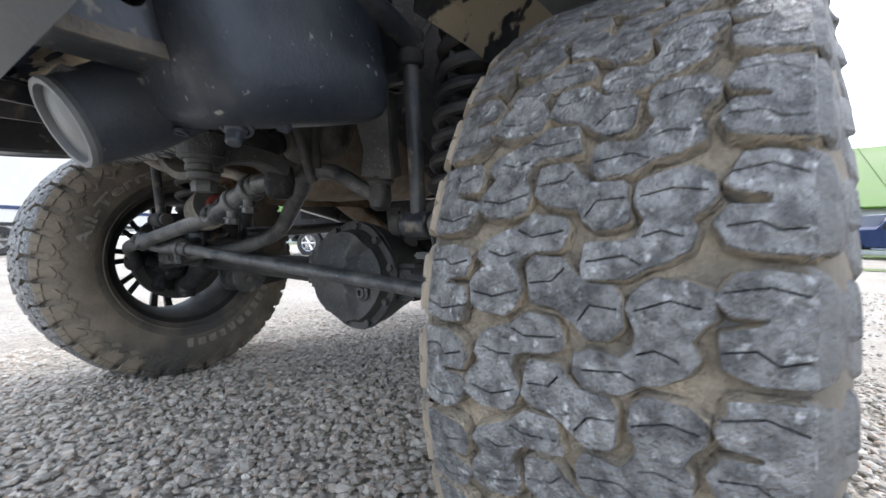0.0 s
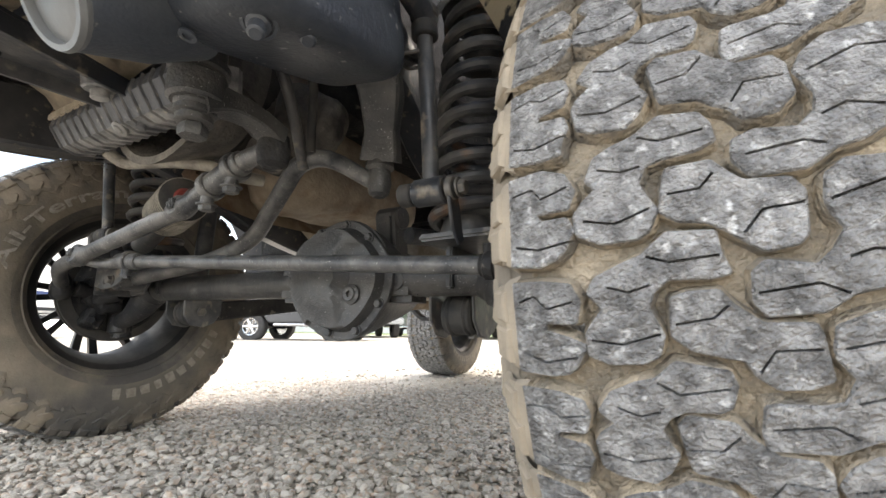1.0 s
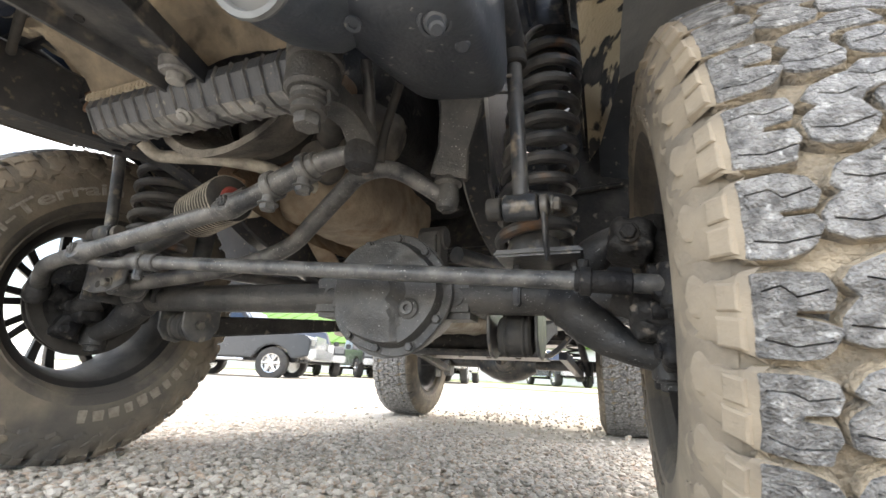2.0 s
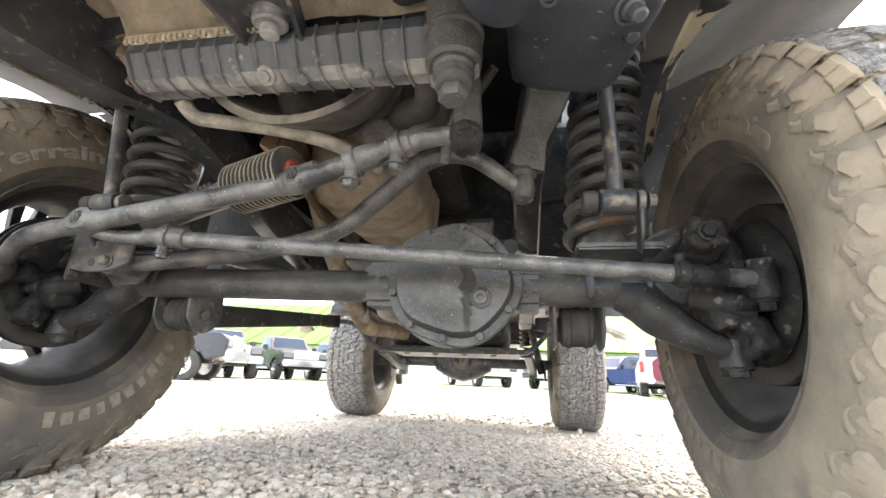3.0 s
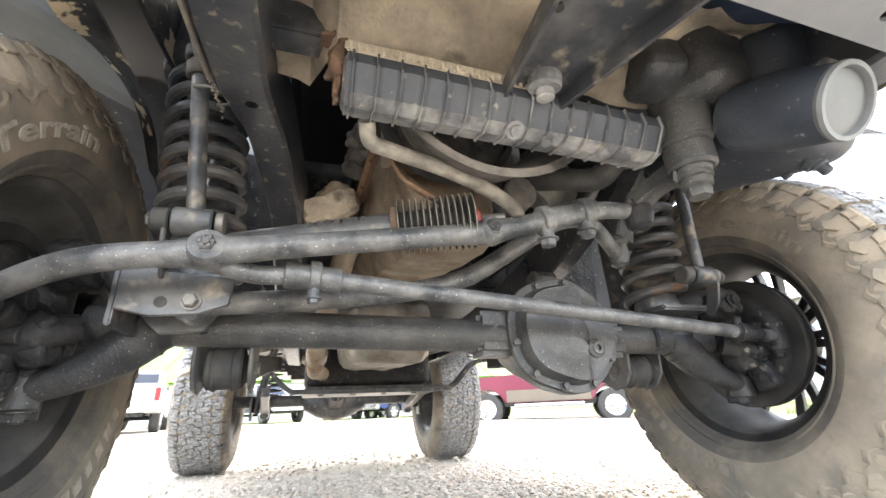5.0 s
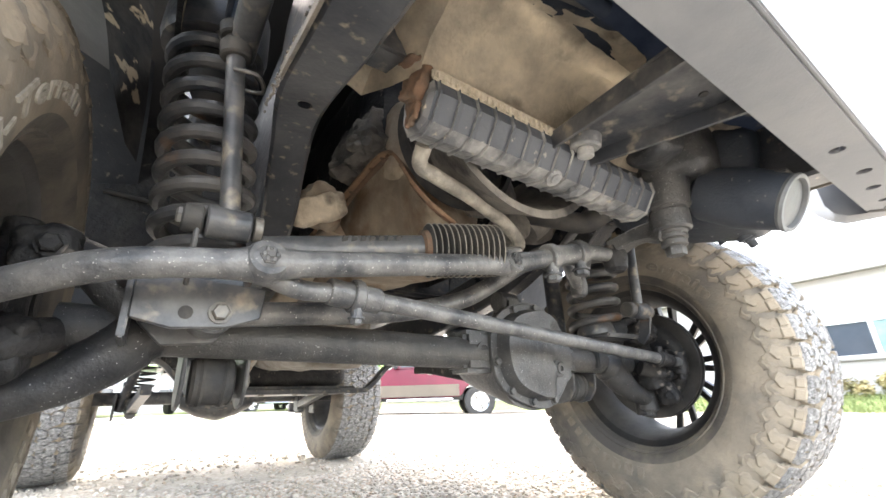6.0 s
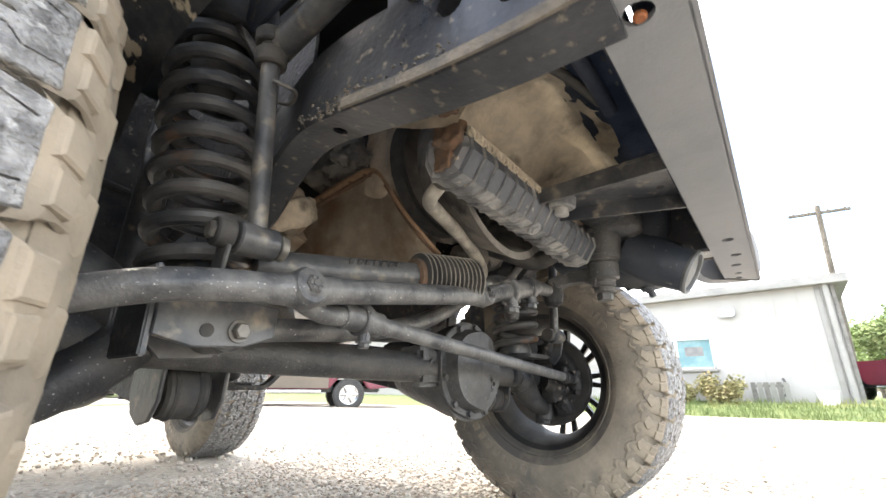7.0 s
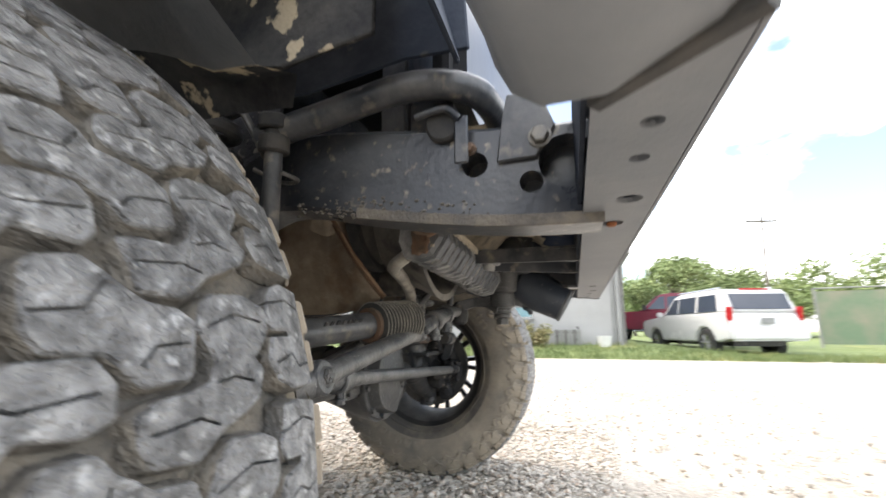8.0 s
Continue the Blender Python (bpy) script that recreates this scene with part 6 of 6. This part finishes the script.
L, HGT, D = 26.0, 2.72, 9.0


def wall_strip(x0, x1, z0, z1, y=0.0):
    return box((x1 - x0, 0.2, z1 - z0), ((x0 + x1) / 2, y - 0.1, (z0 + z1) / 2), bevel=0.0)


W0, W1, WZ0, WZ1 = 2.42, 4.05, 0.98, 1.72
for a in ((0, W0, 0, HGT), (W1, L, 0, HGT), (W0, W1, 0, WZ0), (W0, W1, WZ1, HGT)):
    part("wall", wall_strip(*a), WALLWHITE, bld, "", False)
part("wall", box((0.2, D - 0.2, HGT), (0.1, -0.2 - (D - 0.2) / 2, HGT / 2), bevel=0), WALLWHITE, bld, "", False)
for k in range(60):
    x = 0.22 + k * 0.43
    if not W0 - 0.1 < x < W1 + 0.1:
        part("panel_seam", box((0.018, 0.006, HGT - 0.1), (x, 0.002, HGT / 2), bevel=0.002, seg=1), WALLWHITE, bld)
part("roof", box((L + 0.5, D + 0.5, 0.06), (L / 2, -D / 2, HGT + 0.10), (-1.5, 0, 0), 0.01), TRIMGREY, bld)
part("fascia", box((L + 0.5, 0.10, 0.20), (L / 2, 0.13, HGT + 0.05), bevel=0.015), TRIMGREY, bld, "grey metal fascia and gutter")
part("fascia", box((0.08, D + 0.4, 0.16), (-0.12, -D / 2, HGT + 0.06), bevel=0.01), TRIMGREY, bld)
part("corner_trim", box((0.10, 0.03, HGT - 0.06), (0.28, 0.012, HGT / 2 - 0.03), bevel=0.006), TRIMGREY, bld, "grey corner trim")
part("corner_trim", box((0.07, 0.04, HGT - 0.06), (0.03, 0.017, HGT / 2 - 0.03), bevel=0.006), WEATHERED, bld, "dark weathered corner trim")
part("downpipe", tube([(0.15, 0.08, HGT), (0.15, 0.08, 0.25), (0.15, 0.2, 0.12)], 1.0, squash=(0.055, 0.045), steps=3), TRIMGREY, bld, "grey downpipe at the corner")
win = part("window_frame", box((W1 - W0, 0.08, 0.05), ((W0 + W1) / 2, -0.03, WZ0 + 0.025), bevel=0.005), CHROME, bld, "aluminium window frame with blue poster")
bm = box((W1 - W0, 0.08, 0.05), ((W0 + W1) / 2, -0.03, WZ1 - 0.025), bevel=0.005)
for x in (W0 + 0.025, (W0 + W1) / 2, W1 - 0.025):
    box((0.05, 0.08, WZ1 - WZ0), (x, -0.03, (WZ0 + WZ1) / 2), bevel=0.005, bm=bm)
part("mullion", bm, CHROME, win)
part("pane", box((0.74, 0.01, 0.66), (W0 + 0.41, -0.05, (WZ0 + WZ1) / 2), bevel=0), SKYGLASS, win, "pane with a blue-green poster")
part("pane", box((0.74, 0.01, 0.66), (W1 - 0.41, -0.05, (WZ0 + WZ1) / 2), bevel=0), GLASS, win, "dark reflecting pane")
part("poster_print", box((0.40, 0.004, 0.22), (W0 + 0.42, -0.042, (WZ0 + WZ1) / 2 + 0.05), bevel=0), LINER, win)
part("window_sill", box((W1 - W0 + 0.1, 0.10, 0.05), ((W0 + W1) / 2, 0.03, WZ0 - 0.03), bevel=0.006), TRIMGREY, win)
part("wall_lamp", box((0.34, 0.14, 0.20), (2.0, 0.07, 2.25), bevel=0.03), CHROME, bld, "grey box-shaped wall lamp")
part("tap", tube([(1.22, 0.0, 0.55), (1.22, 0.12, 0.55), (1.22, 0.14, 0.44), (1.24, 0.24, 0.40)], 0.028), CHASSIS, bld, "dark garden tap")
part("tap_handle", box((0.05, 0.05, 0.20), (1.20, 0.10, 0.66), (0, 18, 0), 0.01), CHASSIS, bld)
ob = box_thing("leaning_panel", box((0.66, 0.02, 0.05), (0, -0.02, 0.40), bevel=0.004), WEATHERED, "ribbed grey panel leaning low against the building", "panel")
for k in range(6):
    part("slat", box((0.09, 0.02, 0.48), (k * 0.112 - 0.28, 0.0, 0.24), bevel=0.005), WEATHERED if k % 2 else TRIMGREY, ob)
ob.matrix_basis = pose(11.02, -0.45, DROP + 0.2, -14, 0, 90)
ob = box_thing("bucket", lathe([(0.14, 0), (0.18, 0.28), (0.19, 0.28), (0.19, 0.3), (0.17, 0.3)], None, 20), BUCKETWHITE, "small white plastic bucket in the grass", "bucket")
ob.matrix_basis = pose(10.9, -1.35, DROP + 0.2)

# shrub and trees
LEAF = material("sunlit_leaves", (0.16, 0.215, 0.085), (0.25, 0.30, 0.125), 0.8, 0.0, 2, 20, 0.1, per_piece=0.45)
SHRUBLEAF = material("yellowing_shrub_leaves", (0.24, 0.20, 0.10), (0.15, 0.16, 0.07), 0.8, 0.0, 3, 20, 0.1, per_piece=0.4)
BARK = material("grey_brown_bark", (0.088, 0.074, 0.060), (0.145, 0.126, 0.106), 0.9, 0.0, 6, 40, 0.6)


def leaf_cloud(clumps, per, size, rg, mat, parent, name="crown"):
    vs, fs = [], []
    for c, r in clumps:
        for k in range(per):
            d = Vector((rg.gauss(0, 1), rg.gauss(0, 1), rg.gauss(0, 0.8)))
            d = d.normalized() * r * rg.uniform(0.35, 1.08)
            p = Vector(c) + d
            a, t = rg.uniform(0, 6.28), rg.uniform(-1, 1)
            u = Vector((math.cos(a), math.sin(a), t)).normalized() * size * rg.uniform(0.6, 1.3)
            w = u.cross(Vector((rg.gauss(0, 1), rg.gauss(0, 1), rg.gauss(0, 1)))).normalized() * size * 0.45
            b = len(vs)
            vs += [tuple(p - u), tuple(p + w), tuple(p + u), tuple(p - w)]
            fs.append((b, b + 1, b + 2, b + 3))
    me = bpy.data.meshes.new(name)
    me.from_pydata(vs, [], fs)
    me.materials.append(mat)
    ob = new(name, me)
    ob.parent = parent
    return ob


def tree(at, h, spread, seed, per=420, leaf=0.22):
    rg = random.Random(seed)
    root = tagged(new("tree"), "leafy green broad-crowned tree behind the lot", "tree", "trees along the lot")
    root.location = at
    bm = tube([(0, 0, -0.1), (0.1, 0.05, h * 0.3), (0.0, 0.1, h * 0.75)], [0.03 * h, 0.02 * h, 0.006 * h], 9)
    clumps = []
    for k in range(11):
        a = k * 2.4 + rg.uniform(-0.4, 0.4)
        rr, z = spread * rg.uniform(0.25, 0.85), h * rg.uniform(0.42, 0.92)
        rr *= 1.15 - 0.6 * abs(z / h - 0.6)
        tip = (rr * math.cos(a), rr * math.sin(a), z)
        tube([(0.05, 0.05, h * 0.3 + 0.02 * h * k / 2), (tip[0] * 0.5, tip[1] * 0.5, z * 0.8), tip], [0.011 * h, 0.007 * h, 0.002 * h], 6, 3, bm=bm)
        clumps.append((tip, spread * rg.uniform(0.28, 0.46)))
    part("trunk", bm, BARK, root)
    leaf_cloud(clumps, per, leaf, rg, LEAF, root)
    return root


tree_spots = [(46, -6.5, 6.5, 4.2), (50, -11, 6.0, 4.0), (44, -15, 7.0, 4.4), (47, -20.5, 6.2, 4.6), (38, -22, 7.2, 4.6), (34, -26, 7.6, 5.0), (52, -16, 6.5, 5), (20, -5.0, 4.6, 1.9), (30, -8, 4.6, 2.6), (41, -9.5, 5.6, 4.0), (42, -12.2, 5.8, 4.2), (40, -17.6, 6.0, 4.2)]
for k, (x, y, h, w) in enumerate(tree_spots):
    tree((x, y, DROP), h * 0.82, w * 0.95, 20 + k, *((900, 0.085) if x < 32 else (520, 0.18)))
for k, (y, sz) in enumerate(((1.2, 0.42), (0.45, 0.62), (2.1, 0.45))):
    rg = random.Random(70 + k)
    root = tagged(new("shrub"), "small yellow-green shrub against the white building", "shrub", "shrubs by the wall")
    root.location = (10.85, y, DROP + 0.2)
    bm = None
    for j in range(5):
        a = j * 1.3
        bm = tube([(0, 0, -0.02), (0.12 * math.cos(a), 0.12 * math.sin(a), sz * 0.4), (0.25 * math.cos(a), 0.25 * math.sin(a), sz * 0.8)], [0.015, 0.01, 0.004], 6, 3, bm=bm)
    part("trunk", bm, BARK, root)
    leaf_cloud([((rg.uniform(-0.3, 0.3), rg.uniform(-0.35, 0.35), sz * rg.uniform(0.35, 0.8)), sz * 0.36) for j in range(8)], 170, 0.05, rg, SHRUBLEAF, root)

# utility poles
for k, (x, y, h) in enumerate(((24.2, -3.1, 8.5), (36.5, -14.6, 9.0))):
    pole = tagged(new("utility_pole"), "weathered wooden utility pole with one crossarm", "utility pole", "poles along the road")
    pole.location = (x, y, DROP + 0.2)
    pole.rotation_euler = (radians(2.5), 0, 0)
    part("post", tube([(0, 0, -0.3), (0, 0, h)], [0.14, 0.105], 12), BARK, pole)
    part("crossarm", box((0.12, 2.2, 0.12), (0, 0, h - 0.35), bevel=0.01), BARK, pole)
    for yy in (-0.9, -0.35, 0.35, 0.9):
        part("insulator", rod((0, yy, h - 0.28), (0, yy, h - 0.10), 0.05, seg=10), TRIMGREY, pole)

# fence
fence = tagged(new("chain_link_fence"), "tall grey chain-link fence with green screening", "fence")
SCREEN = material("green_fence_screen", (0.16, 0.22, 0.14), (0.30, 0.26, 0.20), 0.9, 0.0, 0.7, 30, 0.2)
for k in range(14):
    part("post", tube([(17.4 - k * 0.35, -8.9 - k * 2.2, 0.0), (17.4 - k * 0.35, -8.9 - k * 2.2, 2.1)], 0.04, 8), TRIMGREY, fence)
part("rail", tube([(17.4, -8.9, 2.08), (17.4 - 13 * 0.35, -8.9 - 13 * 2.2, 2.08)], 0.028, 8), TRIMGREY, fence)
part("screen", box((0.02, 29.0, 1.85), (17.43 - 6.5 * 0.35, -8.9 - 6.5 * 2.2, 1.05), (0, 0, -9.0), 0), SCREEN, fence)


fence.location = (0, 0, DROP)


# parked vehicles
def side_extrude(profile, width, bevel, mat, name, parent, label="", tuck=0.0, z_tuck=0.9):
    """A body from its side outline (along x, up z), width along y, narrowed above z_tuck."""
    bm = plate(profile, width, pose(0, 0, 0, 90, 0, 0), bevel=0)
    for v in bm.verts:
        if v.co.z > z_tuck:
            v.co.y *= 1 - tuck * (v.co.z - z_tuck)
    bmesh.ops.bevel(bm, geom=[e for e in bm.edges], offset=bevel, segments=2, affect="EDGES")
    return part(name, bm, mat, parent, label)


def side_pane(outline, s, half, tuck, z0):
    """A window that follows the slanting side of a cab."""
    bm = bmesh.new()
    rings = []
    for off in (0.012, -0.02):
        rings.append([bm.verts.new((x, s * (half * (1 - tuck * (z - z0)) + off), z)) for x, z in outline])
    a, b = rings
    bm.faces.new(a)
    bm.faces.new(b)
    for i in range(len(a)):
        j = (i + 1) % len(a)
        bm.faces.new((a[i], a[j], b[j], b[i]))
    return bm


def road_wheel(parent, x, y, r, w, rim_mat):
    s = 1 if y > 0 else -1
    m = Matrix.Translation((x, y, r)) @ pose(0, 0, 0, -90 * s, 0, 0)
    wh = part("wheel", lathe([(r * 0.60, -w / 2), (r * 0.9, -w / 2), (r, -w / 2 + 0.03), (r, w / 2 - 0.03), (r * 0.9, w / 2), (r * 0.60, w / 2)], m, 28, closed=True), TYRE, parent, "black tyre")
    bm = lathe([(r * 0.61, -0.02), (r * 0.61, w / 2 - 0.01), (r * 0.55, w / 2 - 0.015), (r * 0.5, 0.02)], m, 24)
    for k in range(6):
        a = k * math.pi / 3
        tube([m @ Vector((0.04 * math.cos(a), 0.04 * math.sin(a), w / 2 - 0.03)), m @ Vector((r * 0.57 * math.cos(a), r * 0.57 * math.sin(a), w / 2 - 0.02))], 0.035, 6, bm=bm)
    lathe([(0.09, w / 2 - 0.05), (0.08, w / 2 - 0.005), (0.04, w / 2)], m, 16, bm)
    part("rim", bm, rim_mat, wh, "bright alloy rim")


def arch_points(cx, r, z0):
    """Outline of a wheel arch, from front to back along the sill."""
    pts = []
    for k in range(9):
        a = math.pi * k / 8
        pts.append((cx + r * math.cos(a), max(z0, 0.36 + r * math.sin(a))))
    return pts


def pickup(at, turn, paint, label, two_tone=None, r=0.40, length=5.7, cab=True, group="parked vehicles"):
    """A pickup with its nose towards local +x."""
    root = tagged(new("pickup_truck"), label, "pickup truck", group)
    L2 = length / 2
    f, b = L2 - 0.95, -L2 + 1.25
    low = 0.52
    prof = [(L2, low + 0.1)] + [(L2, 1.02), (L2 - 0.15, 1.14), (0.95, 1.20), (0.93, 1.22), (-0.95, 1.22), (-0.97, 1.28), (-L2, 1.28), (-L2, low + 0.05)]
    prof += list(reversed(arch_points(b, r + 0.11, low))) + list(reversed(arch_points(f, r + 0.11, low)))
    side_extrude(prof, 1.96, 0.03, paint, "body", root, "", 0.12, 0.95)
    side_extrude([(0.92, 1.2), (0.25, 1.80), (-0.1, 1.86), (-0.85, 1.84), (-1.0, 1.2)], 1.78, 0.04, paint, "cab", root, "", 0.22, 1.2)
    for s in (-1, 1):
        for x0, x1 in ((0.66, 0.06), (-0.02, -0.80)):
            bm = side_pane([(x0, 1.27), (x0 - (0.42 if x0 > 0.5 else 0.0), 1.72), (x1, 1.74), (x1, 1.27)], s, 0.89, 0.22, 1.2)
            part("side_window", bm, GLASS, root)
        part("mirror", box((0.12, 0.22, 0.2), (0.75, s * 1.08, 1.32), bevel=0.03), CARBLACK, root)
        part("head_lamp", box((0.06, 0.38, 0.2), (L2 - 0.02, s * 0.74, 0.95), bevel=0.02), LENS, root)
        part("tail_lamp", box((0.05, 0.14, 0.36), (-L2 - 0.005, s * 0.89, 1.02), bevel=0.02), TAIL, root, "red tail lamp")
        part("step_bar", tube([(f - 0.7, s * 0.98, 0.46), (b + 0.7, s * 0.98, 0.46)], 0.045, 8), CHROME, root, "silver side step")
        if two_tone:
            part("lower_panel", box((f - b - 2 * (r + 0.13), 0.02, 0.28), ((f + b) / 2, s * 0.98, 0.68), bevel=0.005), two_tone, root, "tan lower body")
        road_wheel(root, f, s * 0.84, r, 0.27, CHROME)
        road_wheel(root, b, s * 0.84, r, 0.27, CHROME)
    part("windscreen", plate([(-0.78, -0.40), (0.78, -0.40), (0.66, 0.36), (-0.66, 0.36)], 0.02, Matrix.Translation((0.60, 0, 1.52)) @ pose(0, 0, 0, 49, 0, 90)), GLASS, root)
    part("rear_window", box((0.02, 1.35, 0.42), (-0.95, 0, 1.52), (0, -14, 0), 0.005), GLASS, root)
    part("rear_bumper", box((0.20, 1.9, 0.22), (-L2 - 0.08, 0, 0.66), bevel=0.03), CHROME, root, "chrome rear bumper")
    part("number_plate", box((0.02, 0.32, 0.16), (-L2 - 0.19, 0, 0.68), bevel=0.004), TRIMGREY, root)
    part("tailgate_handle", box((0.03, 0.24, 0.08), (-L2 - 0.005, 0, 1.14), bevel=0.01), CARBLACK, root)
    part("front_bumper", box((0.22, 1.95, 0.26), (L2 + 0.06, 0, 0.66), bevel=0.04), CHROME, root, "chrome front bumper")
    part("grille", box((0.05, 1.05, 0.34), (L2 + 0.005, 0, 0.98), bevel=0.02), CHROME, root)
    part("axle", tube([(b, -0.8, r), (b, 0.8, r)], 0.06, 10), CARBLACK, root)
    part("underbody", box((length - 0.8, 1.2, 0.16), (0, 0, 0.52), bevel=0.03), CARBLACK, root)
    root.matrix_basis = pose(*at, 0, 0, turn)
    return root


def suv(at, turn, paint, label):
    root = tagged(new("suv"), label, "suv", "parked vehicles")
    r, f, b, low = 0.40, 1.55, -1.45, 0.42
    prof = [(2.55, low + 0.15), (2.6, 0.8), (2.5, 1.08), (1.15, 1.20), (1.1, 1.22), (-2.45, 1.22), (-2.55, 1.0), (-2.58, low + 0.1)]
    prof += list(reversed(arch_points(b, r + 0.08, low))) + list(reversed(arch_points(f, r + 0.08, low)))
    side_extrude(prof, 2.0, 0.04, paint, "body", root, "", 0.12, 0.95)
    side_extrude([(1.12, 1.2), (0.45, 1.78), (0.1, 1.86), (-2.0, 1.86), (-2.25, 1.80), (-2.5, 1.2)], 1.84, 0.05, paint, "cabin", root, "", 0.20, 1.2)
    for s in (-1, 1):
        for x0, x1, k0, k1 in ((0.85, 0.10, 0.46, 0.0), (0.02, -0.92, 0, 0), (-1.05, -2.02, 0, -0.12)):
            bm = side_pane([(x0, 1.25), (x0 - k0, 1.72), (x1 - k1, 1.72), (x1, 1.25)], s, 0.92, 0.20, 1.2)
            part("side_window", bm, GLASS, root)
        part("tail_lamp", box((0.10, 0.14, 0.55), (-2.50, s * 0.90, 1.08), (0, -6, 0), 0.02), TAIL, root, "tall red tail lamp")
        part("mirror", box((0.12, 0.2, 0.16), (0.95, s * 1.08, 1.25), bevel=0.03), paint, root)
        part("roof_rail", tube([(0.3, s * 0.70, 1.9), (-1.9, s * 0.70, 1.9)], 0.025, 8), CHROME, root)
        part("head_lamp", box((0.1, 0.35, 0.25), (2.52, s * 0.75, 0.9), bevel=0.03), LENS, root)
        road_wheel(root, f, s * 0.86, r, 0.27, CHROME)
        road_wheel(root, b, s * 0.86, r, 0.27, CHROME)
    part("rear_window", box((0.02, 1.5, 0.46), (-2.385, 0, 1.50), (0, 24, 0), 0.005), GLASS, root, "dark sloping rear window")
    part("windscreen", plate([(-0.80, -0.40), (0.80, -0.40), (0.68, 0.36), (-0.68, 0.36)], 0.02, Matrix.Translation((0.81, 0, 1.50)) @ pose(0, 0, 0, 49, 0, 90)), GLASS, root)
    part("rear_bumper", box((0.22, 1.95, 0.30), (-2.60, 0, 0.62), bevel=0.06), paint, root)
    part("number_plate", box((0.02, 0.32, 0.16), (-2.62, 0, 0.98), bevel=0.004), TRIMGREY, root)
    part("brake_lamp", box((0.04, 0.8, 0.05), (-2.22, 0, 1.84), bevel=0.01), TAIL, root)
    part("underbody", box((4.4, 1.4, 0.16), (0, 0, 0.40), bevel=0.03), CARBLACK, root)
    root.matrix_basis = pose(*at, 0, 0, turn)
    return root


suv((14.6, -4.75, -0.24), 15, CARWHITE, "white large suv with tinted windows parked at the lot's edge")
pickup((17.5, -4.2, DROP + 0.15), 75, CARRED, "dark red pickup truck parked beside the white building")
pickup((6.05, 9.55, -0.17), 148, CARRED, "dark red and tan pickup truck with chrome wheels", CARTAN, 0.39, 5.25)
pickup((5.6, 16.9, -0.1), 78, CARWHITE, "white pickup truck with chrome rear bumper")
pickup((-5.6, 16.2, 0.0), 100, CARWHITE, "white pickup truck seen from its tailgate")
pickup((-11.6, 14.5, 0.0), -42, CARBLACK, "black pickup truck parked in a row")
pickup((-10.4, 17.4, 0.0), -42, CARBLACK, "black pickup truck parked in a row")
pickup((-8.9, 20.0, 0.0), -42, CARGREY, "silver grey pickup truck parked in a row")
pickup((-9.1, 8.4, -0.04), 22, CARBLACK, "black off-road truck parked nose out with silver wheels", None, 0.40, 4.6)
pickup((-2.2, 23.5, 0.0), -60, CARBLACK, "dark pickup truck far across the lot")
pickup((2.6, 24.5, 0.0), -120, CARGREY, "silver pickup truck far across the lot")
pickup((5.2, 23.0, -0.1), -150, CARBLUE, "dark blue pickup truck by the far building")

# long far building with siding and green roof
far = tagged(new("long_building"), "long pale building with horizontal siding and a bright green metal roof", "building")
bm = None
for k in range(15):
    bm = box((90, 0.05, 0.165), (-18, 29.9 + (0.012 if k % 2 else 0), 0.1 + k * 0.17), (6, 0, 0), 0, bm)
part("siding", bm, SIDING, far, "", False)
part("wall", box((90, 10, 2.6), (-18, 35, 1.3), bevel=0), SIDING, far)
part("roof", box((92, 12.0, 0.12), (-18, 34.88, 4.87), (24, 0, 0), 0.01), ROOFGREEN, far, "bright green metal roof")
bm = None
for k in range(46):
    bm = box((0.05, 12.0, 0.05), (-63 + k * 2.0, 34.85, 4.95), (24, 0, 0), 0, bm)
part("roof_seams", bm, ROOFGREEN, far)
for x in (-24, -14, -3, 6, 15):
    w = part("window", box((1.4, 0.06, 1.0), (x, 29.84, 1.5), bevel=0.01), GLASS, far)
    part("window_trim", box((1.6, 0.04, 0.1), (x, 29.82, 2.06), bevel=0.01), WALLWHITE, w)

# white trailer to the passenger's side
tr = tagged(new("box_trailer"), "white box trailer with dark lower rails", "trailer")
part("box", box((7, 2.4, 2.2), (0, 0, 1.75), bevel=0.04), CARWHITE, tr)
for z in (0.55, 0.75, 1.15):
    part("rail", box((7.05, 2.44, 0.09), (0, 0, z), bevel=0.01), CARBLUE if z > 1 else CARBLACK, tr)
for s in (-1, 1):
    for x in (-0.5, 0.5):
        road_wheel(tr, x, s * 1.05, 0.38, 0.24, TRIMGREY)
tr.matrix_basis = pose(-14.5, 1.5, 0, 0, 0, 96)
